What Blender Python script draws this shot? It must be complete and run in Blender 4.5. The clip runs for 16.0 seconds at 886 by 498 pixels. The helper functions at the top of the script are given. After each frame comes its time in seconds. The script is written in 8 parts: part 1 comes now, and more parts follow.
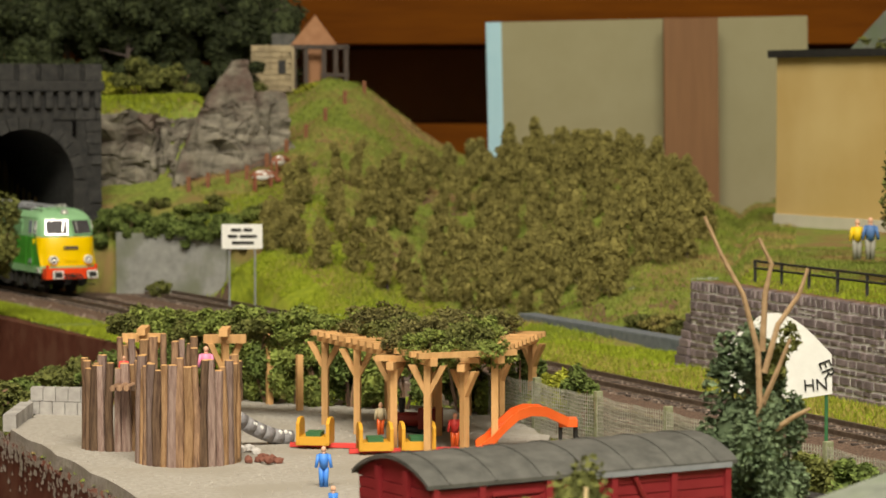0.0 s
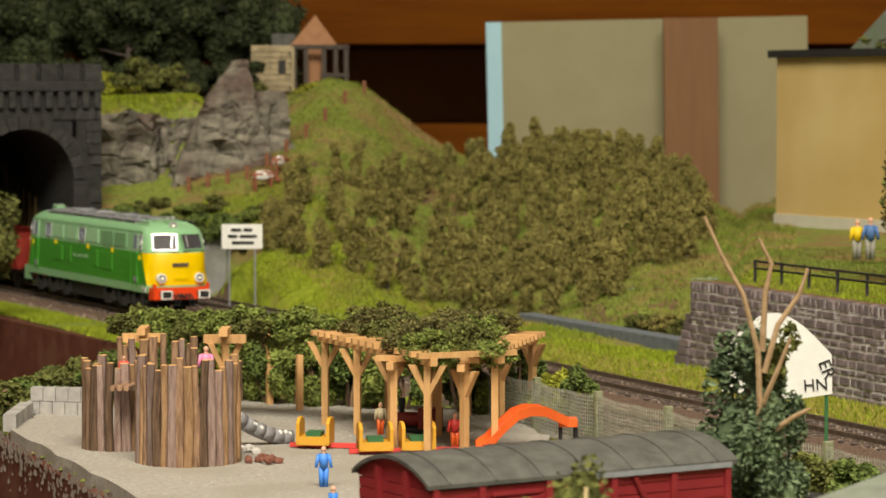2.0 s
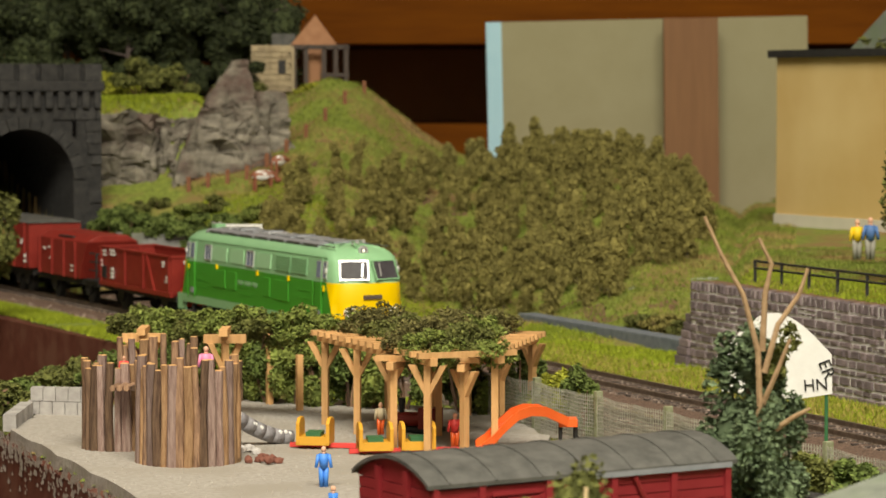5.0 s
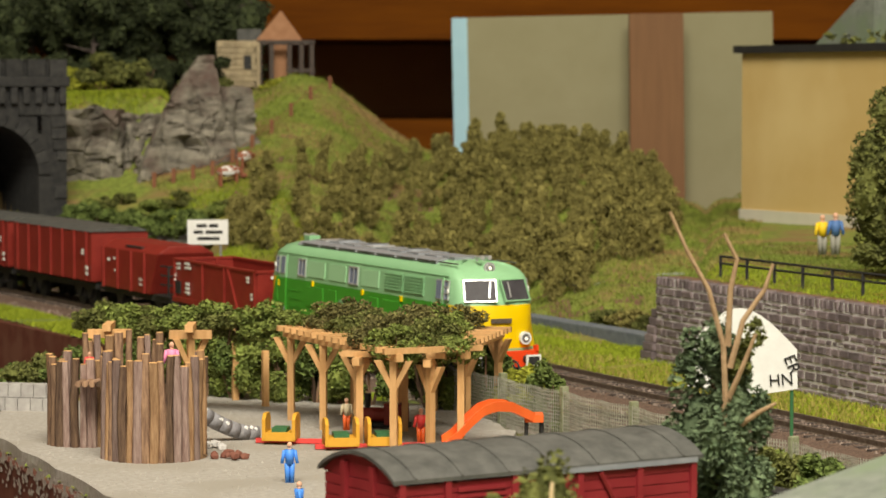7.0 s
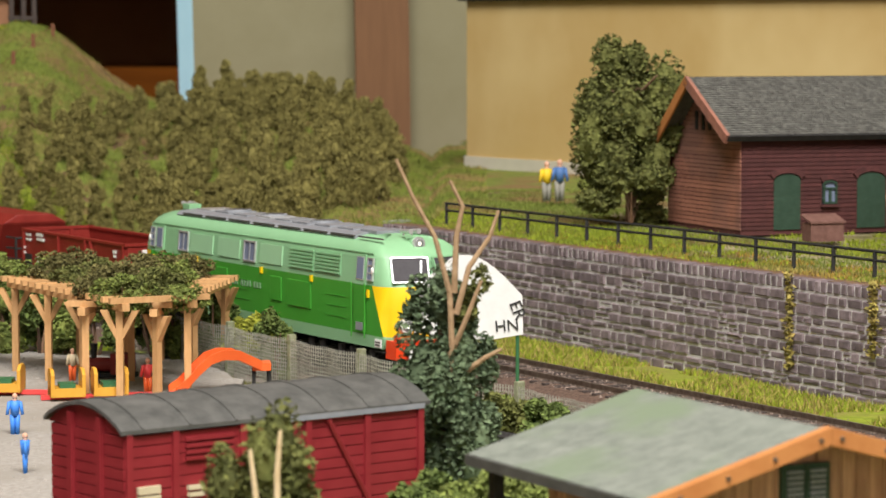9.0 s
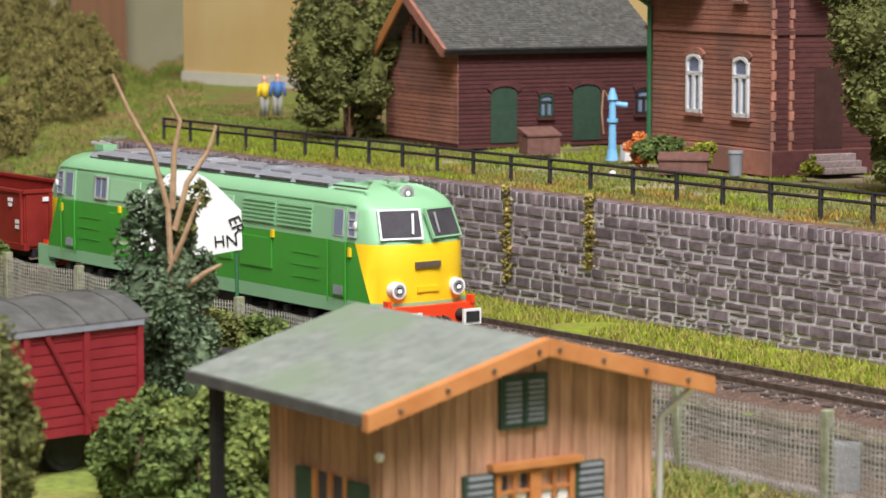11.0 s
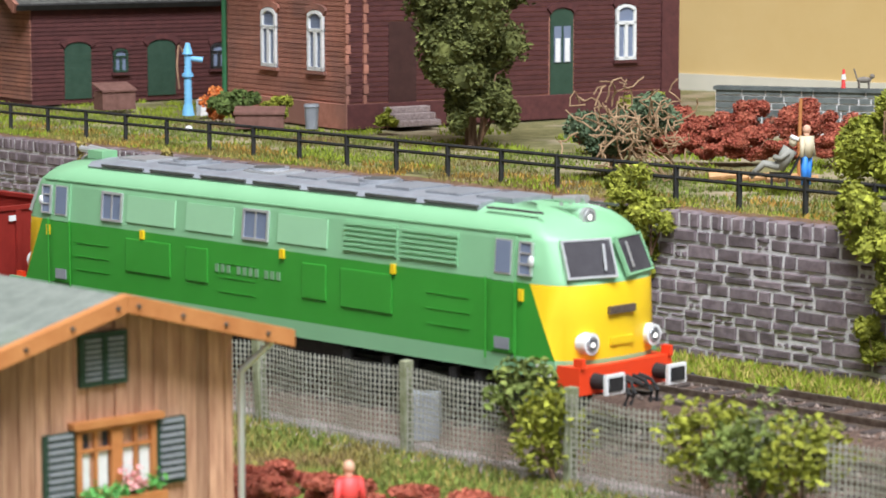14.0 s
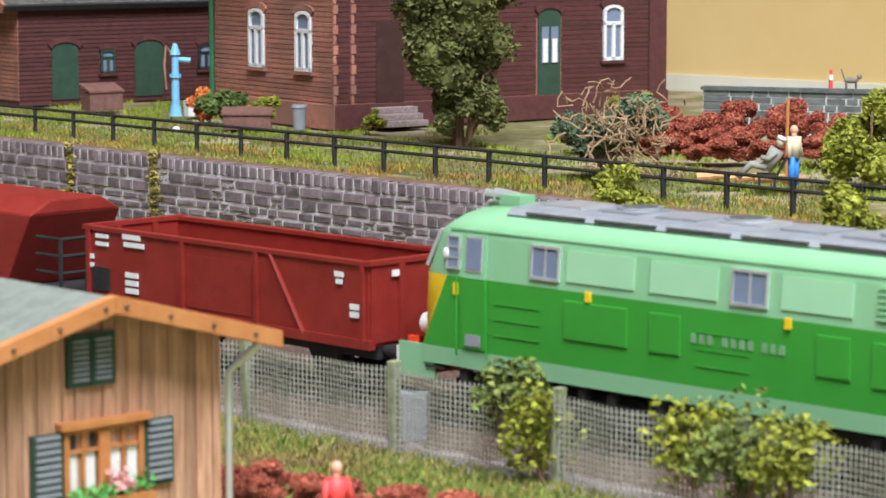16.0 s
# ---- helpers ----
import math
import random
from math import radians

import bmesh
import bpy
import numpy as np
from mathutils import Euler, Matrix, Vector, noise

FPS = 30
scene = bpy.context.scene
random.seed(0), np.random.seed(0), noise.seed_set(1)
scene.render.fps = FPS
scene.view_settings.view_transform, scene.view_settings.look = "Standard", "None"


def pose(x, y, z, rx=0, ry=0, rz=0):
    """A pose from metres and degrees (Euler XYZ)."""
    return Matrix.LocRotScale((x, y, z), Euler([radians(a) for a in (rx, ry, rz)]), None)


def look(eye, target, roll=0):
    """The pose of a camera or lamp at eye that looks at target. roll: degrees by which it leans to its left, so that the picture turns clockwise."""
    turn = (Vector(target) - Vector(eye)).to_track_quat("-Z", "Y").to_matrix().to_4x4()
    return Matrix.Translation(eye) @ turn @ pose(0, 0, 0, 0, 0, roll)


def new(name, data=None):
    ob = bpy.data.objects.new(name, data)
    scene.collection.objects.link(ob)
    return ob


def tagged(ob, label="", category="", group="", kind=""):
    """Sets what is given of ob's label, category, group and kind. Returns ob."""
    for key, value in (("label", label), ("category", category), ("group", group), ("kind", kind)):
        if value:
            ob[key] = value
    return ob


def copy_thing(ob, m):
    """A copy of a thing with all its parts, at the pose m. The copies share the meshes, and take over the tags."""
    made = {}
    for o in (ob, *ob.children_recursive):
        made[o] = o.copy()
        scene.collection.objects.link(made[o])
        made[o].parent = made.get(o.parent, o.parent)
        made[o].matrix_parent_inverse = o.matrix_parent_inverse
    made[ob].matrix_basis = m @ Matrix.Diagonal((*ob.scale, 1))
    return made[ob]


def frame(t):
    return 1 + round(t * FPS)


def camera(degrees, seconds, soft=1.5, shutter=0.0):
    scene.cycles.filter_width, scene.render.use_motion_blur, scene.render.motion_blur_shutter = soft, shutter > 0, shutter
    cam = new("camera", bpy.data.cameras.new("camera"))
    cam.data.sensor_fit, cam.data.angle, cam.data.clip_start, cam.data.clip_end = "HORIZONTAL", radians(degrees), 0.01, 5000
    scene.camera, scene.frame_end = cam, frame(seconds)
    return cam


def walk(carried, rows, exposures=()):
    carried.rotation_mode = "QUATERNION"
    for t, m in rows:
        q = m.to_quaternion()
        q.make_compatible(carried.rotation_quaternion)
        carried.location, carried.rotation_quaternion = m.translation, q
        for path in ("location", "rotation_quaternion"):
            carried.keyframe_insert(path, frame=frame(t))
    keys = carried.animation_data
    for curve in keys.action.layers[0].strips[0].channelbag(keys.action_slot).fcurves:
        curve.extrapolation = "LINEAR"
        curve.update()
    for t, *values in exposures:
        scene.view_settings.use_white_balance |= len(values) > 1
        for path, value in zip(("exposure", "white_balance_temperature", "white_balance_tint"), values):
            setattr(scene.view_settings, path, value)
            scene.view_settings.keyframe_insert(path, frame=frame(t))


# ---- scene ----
cam = camera(17.82, 16.0, soft=1.6)
cam.data.dof.use_dof, cam.data.dof.focus_distance, cam.data.dof.aperture_fstop = True, 0.85, 60.0
EYE = (0.0, 0.0, 0.1152)
# seconds, turn to the right and tilt, in milliradians
PAN = [(0.0, 0.0, -56.5), (2.5, 0.0, -56.5), (3.0, 0.0, -56.5), (3.5, -1.8, -56.5), (4.0, -1.2, -56.5), (4.6, 0.0, -56.5), (6.0, 0.0, -56.8), (6.5, 0.8, -57.1), (7.0, 12.1, -58.1),
       (7.5, 31.0, -66.1), (8.0, 61.4, -69.5), (8.2, 74.5, -69.7), (8.8, 99.0, -74.0), (9.6, 143.0, -85.0), (10.3, 171.7, -93.7), (10.5, 182.6, -97.1), (11.0, 208.8, -106.8),
       (11.5, 239.8, -112.9), (12.0, 268.0, -117.9), (12.5, 294.1, -121.7), (13.0, 324.1, -123.1), (13.5, 345.7, -123.3),
       (14.0, 358.8, -122.9), (14.5, 359.9, -122.7), (15.0, 361.2, -122.8), (15.5, 362.8, -122.9), (16.0, 363.2, -122.7)]
walk(cam, [(t, pose(*EYE, 90 + math.degrees(p / 1000), 0, -math.degrees(a / 1000))) for t, a, p in PAN],
     exposures=[(0.0, -0.42, 7700, 5), (6.5, -0.40, 7600, 5), (8.2, -0.32, 6950, 8), (10.3, -0.24, 6250, 14), (11.5, -0.22, 6100, 14), (13.5, -0.20, 5800, 10), (16.0, -0.12, 5750, 9)])

# ---- light: a room lit by daylight from the windows behind the camera ----
world = bpy.data.worlds.new("room_light")
scene.world = world
world.use_nodes = True
world.node_tree.nodes["Background"].inputs[0].default_value = (1.0, 0.95, 0.88, 1)
world.node_tree.nodes["Background"].inputs[1].default_value = 0.75


def area_lamp(name, eye, target, size, watts, colour):
    data = bpy.data.lights.new(name, "AREA")
    data.shape, data.size, data.size_y, data.energy, data.color = "RECTANGLE", size[0], size[1], watts, colour
    ob = new(name, data)
    ob.matrix_world = look(eye, target)
    return ob


area_lamp("window_light", (0.05, -0.40, 1.70), (0.15, 0.9, 0), (1.5, 0.8), 108, (1.0, 0.99, 0.97))
area_lamp("ceiling_light", (-0.6, 0.4, 2.4), (-0.2, 1.0, 0), (1.2, 0.3), 10, (1.0, 0.88, 0.72))

# ---- materials ----
def mat(name, a, b=None, scale=200.0, rough=0.7, bump=0.0, metal=0.0, island=0.0, detail=6.0, stretch=(1, 1, 1), coat=0.0, stain=None, stain_scale=30.0, spec=0.4):
    """Two base colours mixed by noise at real size, with relief, stains at a second scale and variation from piece to piece."""
    m = bpy.data.materials.new(name)
    m.use_nodes = True
    n, l = m.node_tree.nodes, m.node_tree.links
    p = n["Principled BSDF"]
    p.inputs["Roughness"].default_value, p.inputs["Metallic"].default_value = rough, metal
    p.inputs["Coat Weight"].default_value = coat
    p.inputs["Specular IOR Level"].default_value = spec
    b = b or tuple(c * 0.8 for c in a)
    co = n.new("ShaderNodeTexCoord")
    mp = n.new("ShaderNodeMapping")
    mp.inputs["Scale"].default_value = stretch
    l.new(co.outputs["Object"], mp.inputs["Vector"])
    no = n.new("ShaderNodeTexNoise")
    no.inputs["Scale"].default_value, no.inputs["Detail"].default_value, no.inputs["Roughness"].default_value = scale, detail, 0.65
    l.new(mp.outputs["Vector"], no.inputs["Vector"])
    ramp = n.new("ShaderNodeValToRGB")
    ramp.color_ramp.elements[0].position, ramp.color_ramp.elements[1].position = 0.32, 0.68
    ramp.color_ramp.elements[0].color, ramp.color_ramp.elements[1].color = (*a, 1), (*b, 1)
    l.new(no.outputs["Fac"], ramp.inputs["Fac"])
    out = ramp.outputs["Color"]
    if stain:
        n2 = n.new("ShaderNodeTexNoise")
        n2.inputs["Scale"].default_value, n2.inputs["Detail"].default_value = stain_scale, 4
        l.new(co.outputs["Object"], n2.inputs["Vector"])
        r2 = n.new("ShaderNodeValToRGB")
        r2.color_ramp.elements[0].position, r2.color_ramp.elements[1].position = 0.48, 0.62
        l.new(n2.outputs["Fac"], r2.inputs["Fac"])
        mx = n.new("ShaderNodeMix")
        mx.data_type = "RGBA"
        l.new(r2.outputs["Color"], mx.inputs["Factor"])
        l.new(out, mx.inputs["A"])
        mx.inputs["B"].default_value = (*stain, 1)
        out = mx.outputs["Result"]
    if island:
        rnd = n.new("ShaderNodeNewGeometry")
        inf = n.new("ShaderNodeObjectInfo")
        ad = n.new("ShaderNodeMath")
        ad.operation = "ADD"
        l.new(rnd.outputs["Random Per Island"], ad.inputs[0])
        l.new(inf.outputs["Random"], ad.inputs[1])
        fr = n.new("ShaderNodeMath")
        fr.operation = "FRACT"
        l.new(ad.outputs[0], fr.inputs[0])
        mr = n.new("ShaderNodeMapRange")
        mr.inputs["To Min"].default_value, mr.inputs["To Max"].default_value = 1 - island, 1 + island
        l.new(fr.outputs[0], mr.inputs["Value"])
        hv = n.new("ShaderNodeHueSaturation")
        l.new(mr.outputs["Result"], hv.inputs["Value"])
        l.new(out, hv.inputs["Color"])
        out = hv.outputs["Color"]
    l.new(out, p.inputs["Base Color"])
    if bump:
        bp = n.new("ShaderNodeBump")
        bp.inputs["Strength"].default_value, bp.inputs["Distance"].default_value = bump, 0.0006
        l.new(no.outputs["Fac"], bp.inputs["Height"])
        l.new(bp.outputs["Normal"], p.inputs["Normal"])
    return m


def glow(name, colour, strength):
    m = mat(name, colour, rough=0.3)
    p = m.node_tree.nodes["Principled BSDF"]
    p.inputs["Emission Color"].default_value, p.inputs["Emission Strength"].default_value = (*colour, 1), strength
    return m


GRASS = mat("static_grass", (0.085, 0.112, 0.018), (0.22, 0.265, 0.045), 260, 0.9, 0.9, island=0.25, stain=(0.20, 0.13, 0.05), stain_scale=22)
GRASS_BRIGHT = mat("bright_grass_fibres", (0.15, 0.195, 0.01), (0.31, 0.365, 0.026), 300, 0.9, 0.3, island=0.22)
GRASS_DRY = mat("dry_grass_fibres", (0.28, 0.20, 0.06), (0.34, 0.30, 0.07), 300, 0.9, 0.3, island=0.35)
EARTH = mat("brown_earth", (0.10, 0.055, 0.028), (0.22, 0.13, 0.07), 400, 0.95, 0.8)
BALLAST = mat("brown_ballast", (0.065, 0.038, 0.026), (0.18, 0.115, 0.085), 900, 0.95, 1.0)
GRAVEL = mat("gray_gravel", (0.20, 0.150, 0.140), (0.40, 0.32, 0.30), 900, 0.95, 1.0)
SAND = mat("gray_sand", (0.27, 0.245, 0.215), (0.41, 0.375, 0.335), 500, 0.95, 0.7, stain=(0.30, 0.27, 0.23), stain_scale=25)
BROWN_PAINT = mat("dark_brown_paint", (0.085, 0.024, 0.016), (0.13, 0.045, 0.03), 120, 0.55, 0.2, stain=(0.14, 0.06, 0.04), stain_scale=60)
RAIL = mat("rusty_rail_steel", (0.10, 0.07, 0.05), (0.24, 0.19, 0.15), 500, 0.4, 0.2, metal=0.5)
SLEEPER = mat("dark_sleeper", (0.05, 0.035, 0.03), (0.09, 0.07, 0.06), 500, 0.9, 0.5)
MORTAR = mat("pale_mortar", (0.56, 0.53, 0.51), (0.72, 0.69, 0.67), 700, 0.95, 0.6)
STONE = mat("violet_gray_stone", (0.125, 0.095, 0.10), (0.23, 0.18, 0.185), 350, 0.85, 0.6, island=0.3)
STONE_DARK = mat("dark_portal_stone", (0.018, 0.018, 0.019), (0.047, 0.045, 0.042), 260, 0.9, 0.7, island=0.2)
ROCK = mat("gray_brown_rock", (0.05, 0.042, 0.035), (0.3, 0.27, 0.215), 70, 0.9, 1.0, stretch=(1, 1, 2.2), stain=(0.09, 0.055, 0.045), stain_scale=35, detail=10)
BLACK = mat("matt_black", (0.012, 0.012, 0.012), (0.03, 0.028, 0.026), 300, 0.7, 0.2)
GREEN_DARK = mat("dark_green_enamel", (0.048, 0.275, 0.028), (0.054, 0.3, 0.033), 90, 0.42, 0.03)
GREEN_PANEL = mat("pale_green_panel", (0.32, 0.56, 0.33), (0.34, 0.59, 0.35), 90, 0.35, 0.03)
# near-black colour that stands for the darkness inside openings
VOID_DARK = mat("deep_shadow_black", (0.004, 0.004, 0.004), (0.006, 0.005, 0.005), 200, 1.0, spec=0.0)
GREEN_LIGHT = mat("pale_green_enamel", (0.235, 0.455, 0.245), (0.255, 0.485, 0.265), 90, 0.42, 0.03)
YELLOW = mat("yellow_enamel", (0.80, 0.52, 0.008), (0.84, 0.55, 0.01), 90, 0.38, 0.02)
ORANGE_RED = mat("orange_red_enamel", (0.75, 0.055, 0.012), (0.80, 0.065, 0.014), 90, 0.4, 0.02)
ROOF_GRAY = mat("gray_roof_enamel", (0.22, 0.23, 0.25), (0.29, 0.30, 0.32), 200, 0.35, 0.1)
WHITE = mat("white_paint", (0.78, 0.77, 0.74), (0.70, 0.69, 0.66), 200, 0.5)
CHROME = mat("silver_trim", (0.72, 0.72, 0.72), (0.62, 0.62, 0.62), 200, 0.3, metal=0.6)
PANE = mat("dark_window_pane", (0.05, 0.045, 0.05), (0.08, 0.075, 0.08), 100, 0.25, spec=0.05)
PANE_BLUE = mat("blue_gray_window_pane", (0.16, 0.19, 0.27), (0.20, 0.23, 0.31), 100, 0.18, spec=0.2)
LAMP = glow("headlight_glow", (1.0, 0.95, 0.85), 0.9)
# silver mottled dark and bright to imitate reflections in the lamp lenses
REFLECTOR = mat("silver_reflector", (0.16, 0.16, 0.17), (0.75, 0.75, 0.75), 1400, 0.25, 0.3, metal=0.6)
GRASS_VERGE = mat("bright_verge_grass", (0.14, 0.18, 0.010), (0.28, 0.33, 0.024), 260, 0.9, 0.9, stain=(0.22, 0.20, 0.04), stain_scale=30)
SHELF_BACK = mat("warm_brown_shelf_back", (0.28, 0.090, 0.014), (0.34, 0.115, 0.018), 12, 0.6)
TERRACE_SOIL = mat("terrace_soil", (0.10, 0.098, 0.030), (0.25, 0.215, 0.09), 170, 0.95, 0.8, stain=(0.33, 0.265, 0.17), stain_scale=42)
GRASS_RUST = mat("rusty_moss_fibres", (0.30, 0.15, 0.025), (0.38, 0.26, 0.05), 300, 0.9, 0.3, island=0.35)
BIN_BROWN = mat("dull_red_brown_boards", (0.12, 0.055, 0.042), (0.20, 0.10, 0.078), 300, 0.85, 0.4)
# brick red darkened by the shade inside the entry recess
RECESS_BROWN = mat("shaded_recess_red_brown", (0.036, 0.013, 0.011), (0.056, 0.022, 0.018), 300, 0.6, 0.2)
WAGON_RED = mat("oxide_red_paint", (0.20, 0.017, 0.012), (0.26, 0.026, 0.018), 150, 0.5, 0.1)
VAN_RED = mat("crimson_paint", (0.22, 0.016, 0.022), (0.28, 0.026, 0.032), 150, 0.5, 0.1)
VAN_ROOF = mat("dusty_gray_roof", (0.055, 0.055, 0.05), (0.11, 0.107, 0.098), 180, 0.7, 0.3)
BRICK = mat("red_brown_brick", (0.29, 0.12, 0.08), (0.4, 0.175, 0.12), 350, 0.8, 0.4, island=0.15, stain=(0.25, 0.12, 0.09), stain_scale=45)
# darker copy of the brick, with the shade of the long fronts in its colour
BRICK_SHADED = mat("shaded_red_brick", (0.064, 0.019, 0.018), (0.098, 0.031, 0.028), 350, 0.8, 0.4, island=0.15)
SLATE = mat("gray_slate", (0.082, 0.08, 0.07), (0.132, 0.129, 0.113), 300, 0.8, 0.5, island=0.22)
DOOR_GREEN = mat("dark_green_door_paint", (0.022, 0.05, 0.03), (0.035, 0.07, 0.045), 300, 0.6, 0.2)
PIPE_GREEN = mat("green_pipe_paint", (0.03, 0.12, 0.05), (0.04, 0.15, 0.06), 300, 0.5)
PUMP_BLUE = mat("pale_blue_paint", (0.17, 0.42, 0.66), (0.22, 0.48, 0.72), 300, 0.5)
WOOD = mat("orange_brown_planks", (0.33, 0.16, 0.093), (0.58, 0.335, 0.205), 160, 0.75, 0.5, stretch=(6, 6, 0.5), island=0.25)
WOOD_ORANGE = mat("orange_varnished_timber", (0.42, 0.155, 0.045), (0.52, 0.22, 0.07), 160, 0.6, 0.3, island=0.1)
WOOD_PALE = mat("pale_pine", (0.52, 0.28, 0.11), (0.66, 0.38, 0.17), 200, 0.65, 0.3, stretch=(3, 3, 0.6), island=0.15)
BARK = mat("twig_bark", (0.1, 0.052, 0.035), (0.33, 0.2, 0.12), 220, 0.85, 0.9, stretch=(4, 4, 0.6), island=0.6)
BARK_ORANGE = mat("orange_twig_bark", (0.22, 0.115, 0.055), (0.46, 0.28, 0.15), 220, 0.85, 0.9, stretch=(4, 4, 0.6), island=0.4)
BARK_GRAY = mat("violet_gray_twig_bark", (0.15, 0.09, 0.075), (0.33, 0.235, 0.2), 220, 0.85, 0.9, stretch=(4, 4, 0.6), island=0.4)
TWIG = mat("bare_twig", (0.25, 0.155, 0.08), (0.42, 0.28, 0.16), 300, 0.85, 0.6)
ROOF_GREEN = mat("gray_green_roofing_felt", (0.14, 0.156, 0.13), (0.22, 0.236, 0.2), 260, 0.85, 0.4, stain=(0.16, 0.20, 0.13), stain_scale=35)
LEAF = mat("green_foliage", (0.07, 0.105, 0.022), (0.15, 0.195, 0.048), 300, 0.9, 0.2, island=0.4)
LEAF_OLIVE = mat("olive_foliage", (0.075, 0.085, 0.018), (0.16, 0.165, 0.045), 300, 0.9, 0.2, island=0.4)
LEAF_GARDEN = mat("fresh_green_foliage", (0.10, 0.14, 0.025), (0.22, 0.25, 0.06), 300, 0.9, 0.2, island=0.4)
LEAF_BLUE = mat("blue_green_foliage", (0.075, 0.115, 0.058), (0.145, 0.19, 0.1), 300, 0.9, 0.2, island=0.4)
LEAF_YELLOW = mat("yellow_green_foliage", (0.19, 0.21, 0.02), (0.34, 0.34, 0.04), 300, 0.9, 0.2, island=0.4)
LEAF_RED = mat("crimson_foliage", (0.3, 0.058, 0.036), (0.46, 0.15, 0.085), 300, 0.9, 0.2, island=0.4)
LEAF_VINE = mat("olive_green_flock", (0.13, 0.112, 0.03), (0.3, 0.26, 0.08), 400, 0.95, 0.4, island=0.35)
# foliage darkened almost to black for the deep shade of the forest
LEAF_SHADED = mat("shaded_forest_foliage", (0.016, 0.024, 0.008), (0.048, 0.06, 0.02), 300, 0.9, 0.2, island=0.4)
BOARD_BEIGE = mat("beige_board", (0.26, 0.235, 0.135), (0.29, 0.265, 0.16), 25, 0.8, 0.05)
BOARD_BROWN = mat("brown_wood_board", (0.175, 0.082, 0.035), (0.215, 0.105, 0.046), 30, 0.7, 0.05, stretch=(6, 6, 0.5))
BOARD_YELLOW = mat("yellow_ochre_board", (0.54, 0.37, 0.14), (0.6, 0.435, 0.19), 12, 0.8, 0.05, stain=(0.66, 0.50, 0.23), stain_scale=7)
BOARD_BLUE = mat("pale_blue_edge", (0.33, 0.55, 0.66), (0.38, 0.60, 0.70), 30, 0.7)
SHELF_WOOD = mat("red_brown_shelf_wood", (0.11, 0.03, 0.002), (0.17, 0.05, 0.003), 12, 0.8, 0.05, stretch=(0.6, 6, 6), spec=0.1)
SHELF_DARK = mat("dark_shelf_back", (0.15, 0.052, 0.01), (0.19, 0.066, 0.013), 12, 0.6)

# ---- building helpers ----
def part(name, bm, material, parent=None, label="", smooth=False, bevel=0.0):
    me = bpy.data.meshes.new(name)
    if bevel:
        bmesh.ops.bevel(bm, geom=[e for e in bm.edges if len(e.link_faces) == 2 and e.calc_face_angle(0) > 0.5], offset=bevel, segments=2, affect="EDGES", profile=0.6)
    bm.normal_update()
    bm.to_mesh(me)
    bm.free()
    for m in (material if isinstance(material, (list, tuple)) else [material]):
        me.materials.append(m)
    if smooth:
        for f in me.polygons:
            f.use_smooth = True
    ob = new(name, me)
    ob.parent = parent
    return tagged(ob, label)


def thing(name, label, category, m=None, group="", kind=""):
    ob = new(name)
    ob.empty_display_size = 0.01
    if m is not None:
        ob.matrix_world = m
    return tagged(ob, label, category, group, kind)


def box(bm, x0, x1, y0, y1, z0, z1, m=None, mi=0):
    vs = [bm.verts.new(v) for v in ((x0, y0, z0), (x1, y0, z0), (x1, y1, z0), (x0, y1, z0), (x0, y0, z1), (x1, y0, z1), (x1, y1, z1), (x0, y1, z1))]
    for f in ((3, 2, 1, 0), (4, 5, 6, 7), (0, 1, 5, 4), (1, 2, 6, 5), (2, 3, 7, 6), (3, 0, 4, 7)):
        bm.faces.new([vs[i] for i in f]).material_index = mi
    if m is not None:
        bmesh.ops.transform(bm, matrix=m, verts=vs)
    return bm


def boxed(*a, m=None):
    return box(bmesh.new(), *a, m=m)


def prism(bm, pts, d0, d1, axis="y", mi=0):
    """A polygon in two axes, drawn out along the third. x: (y, z) drawn along x; y: (x, z) along y; z: (x, y) along z."""
    put = {"x": lambda p, d: (d, p[0], p[1]), "y": lambda p, d: (p[0], d, p[1]), "z": lambda p, d: (p[0], p[1], d)}[axis]
    a, b = [bm.verts.new(put(p, d0)) for p in pts], [bm.verts.new(put(p, d1)) for p in pts]
    fs = [bm.faces.new(a), bm.faces.new(b[::-1])]
    for i in range(len(pts)):
        j = (i + 1) % len(pts)
        fs.append(bm.faces.new((a[j], a[i], b[i], b[j])))
    for f in fs:
        f.material_index = mi
    bmesh.ops.recalc_face_normals(bm, faces=fs)
    return bm


def tube(bm, a, b, r0, r1=None, n=7, mi=0):
    a, b = Vector(a), Vector(b)
    r1 = r0 if r1 is None else r1
    q = (b - a).to_track_quat("Z", "Y").to_matrix()
    ra = [bm.verts.new(a + q @ Vector((r0 * math.cos(6.2832 * i / n), r0 * math.sin(6.2832 * i / n), 0))) for i in range(n)]
    rb = [bm.verts.new(b + q @ Vector((r1 * math.cos(6.2832 * i / n), r1 * math.sin(6.2832 * i / n), 0))) for i in range(n)]
    fs = [bm.faces.new((ra[i], ra[(i + 1) % n], rb[(i + 1) % n], rb[i])) for i in range(n)] + [bm.faces.new(ra[::-1]), bm.faces.new(rb)]
    for f in fs:
        f.material_index = mi
    return bm


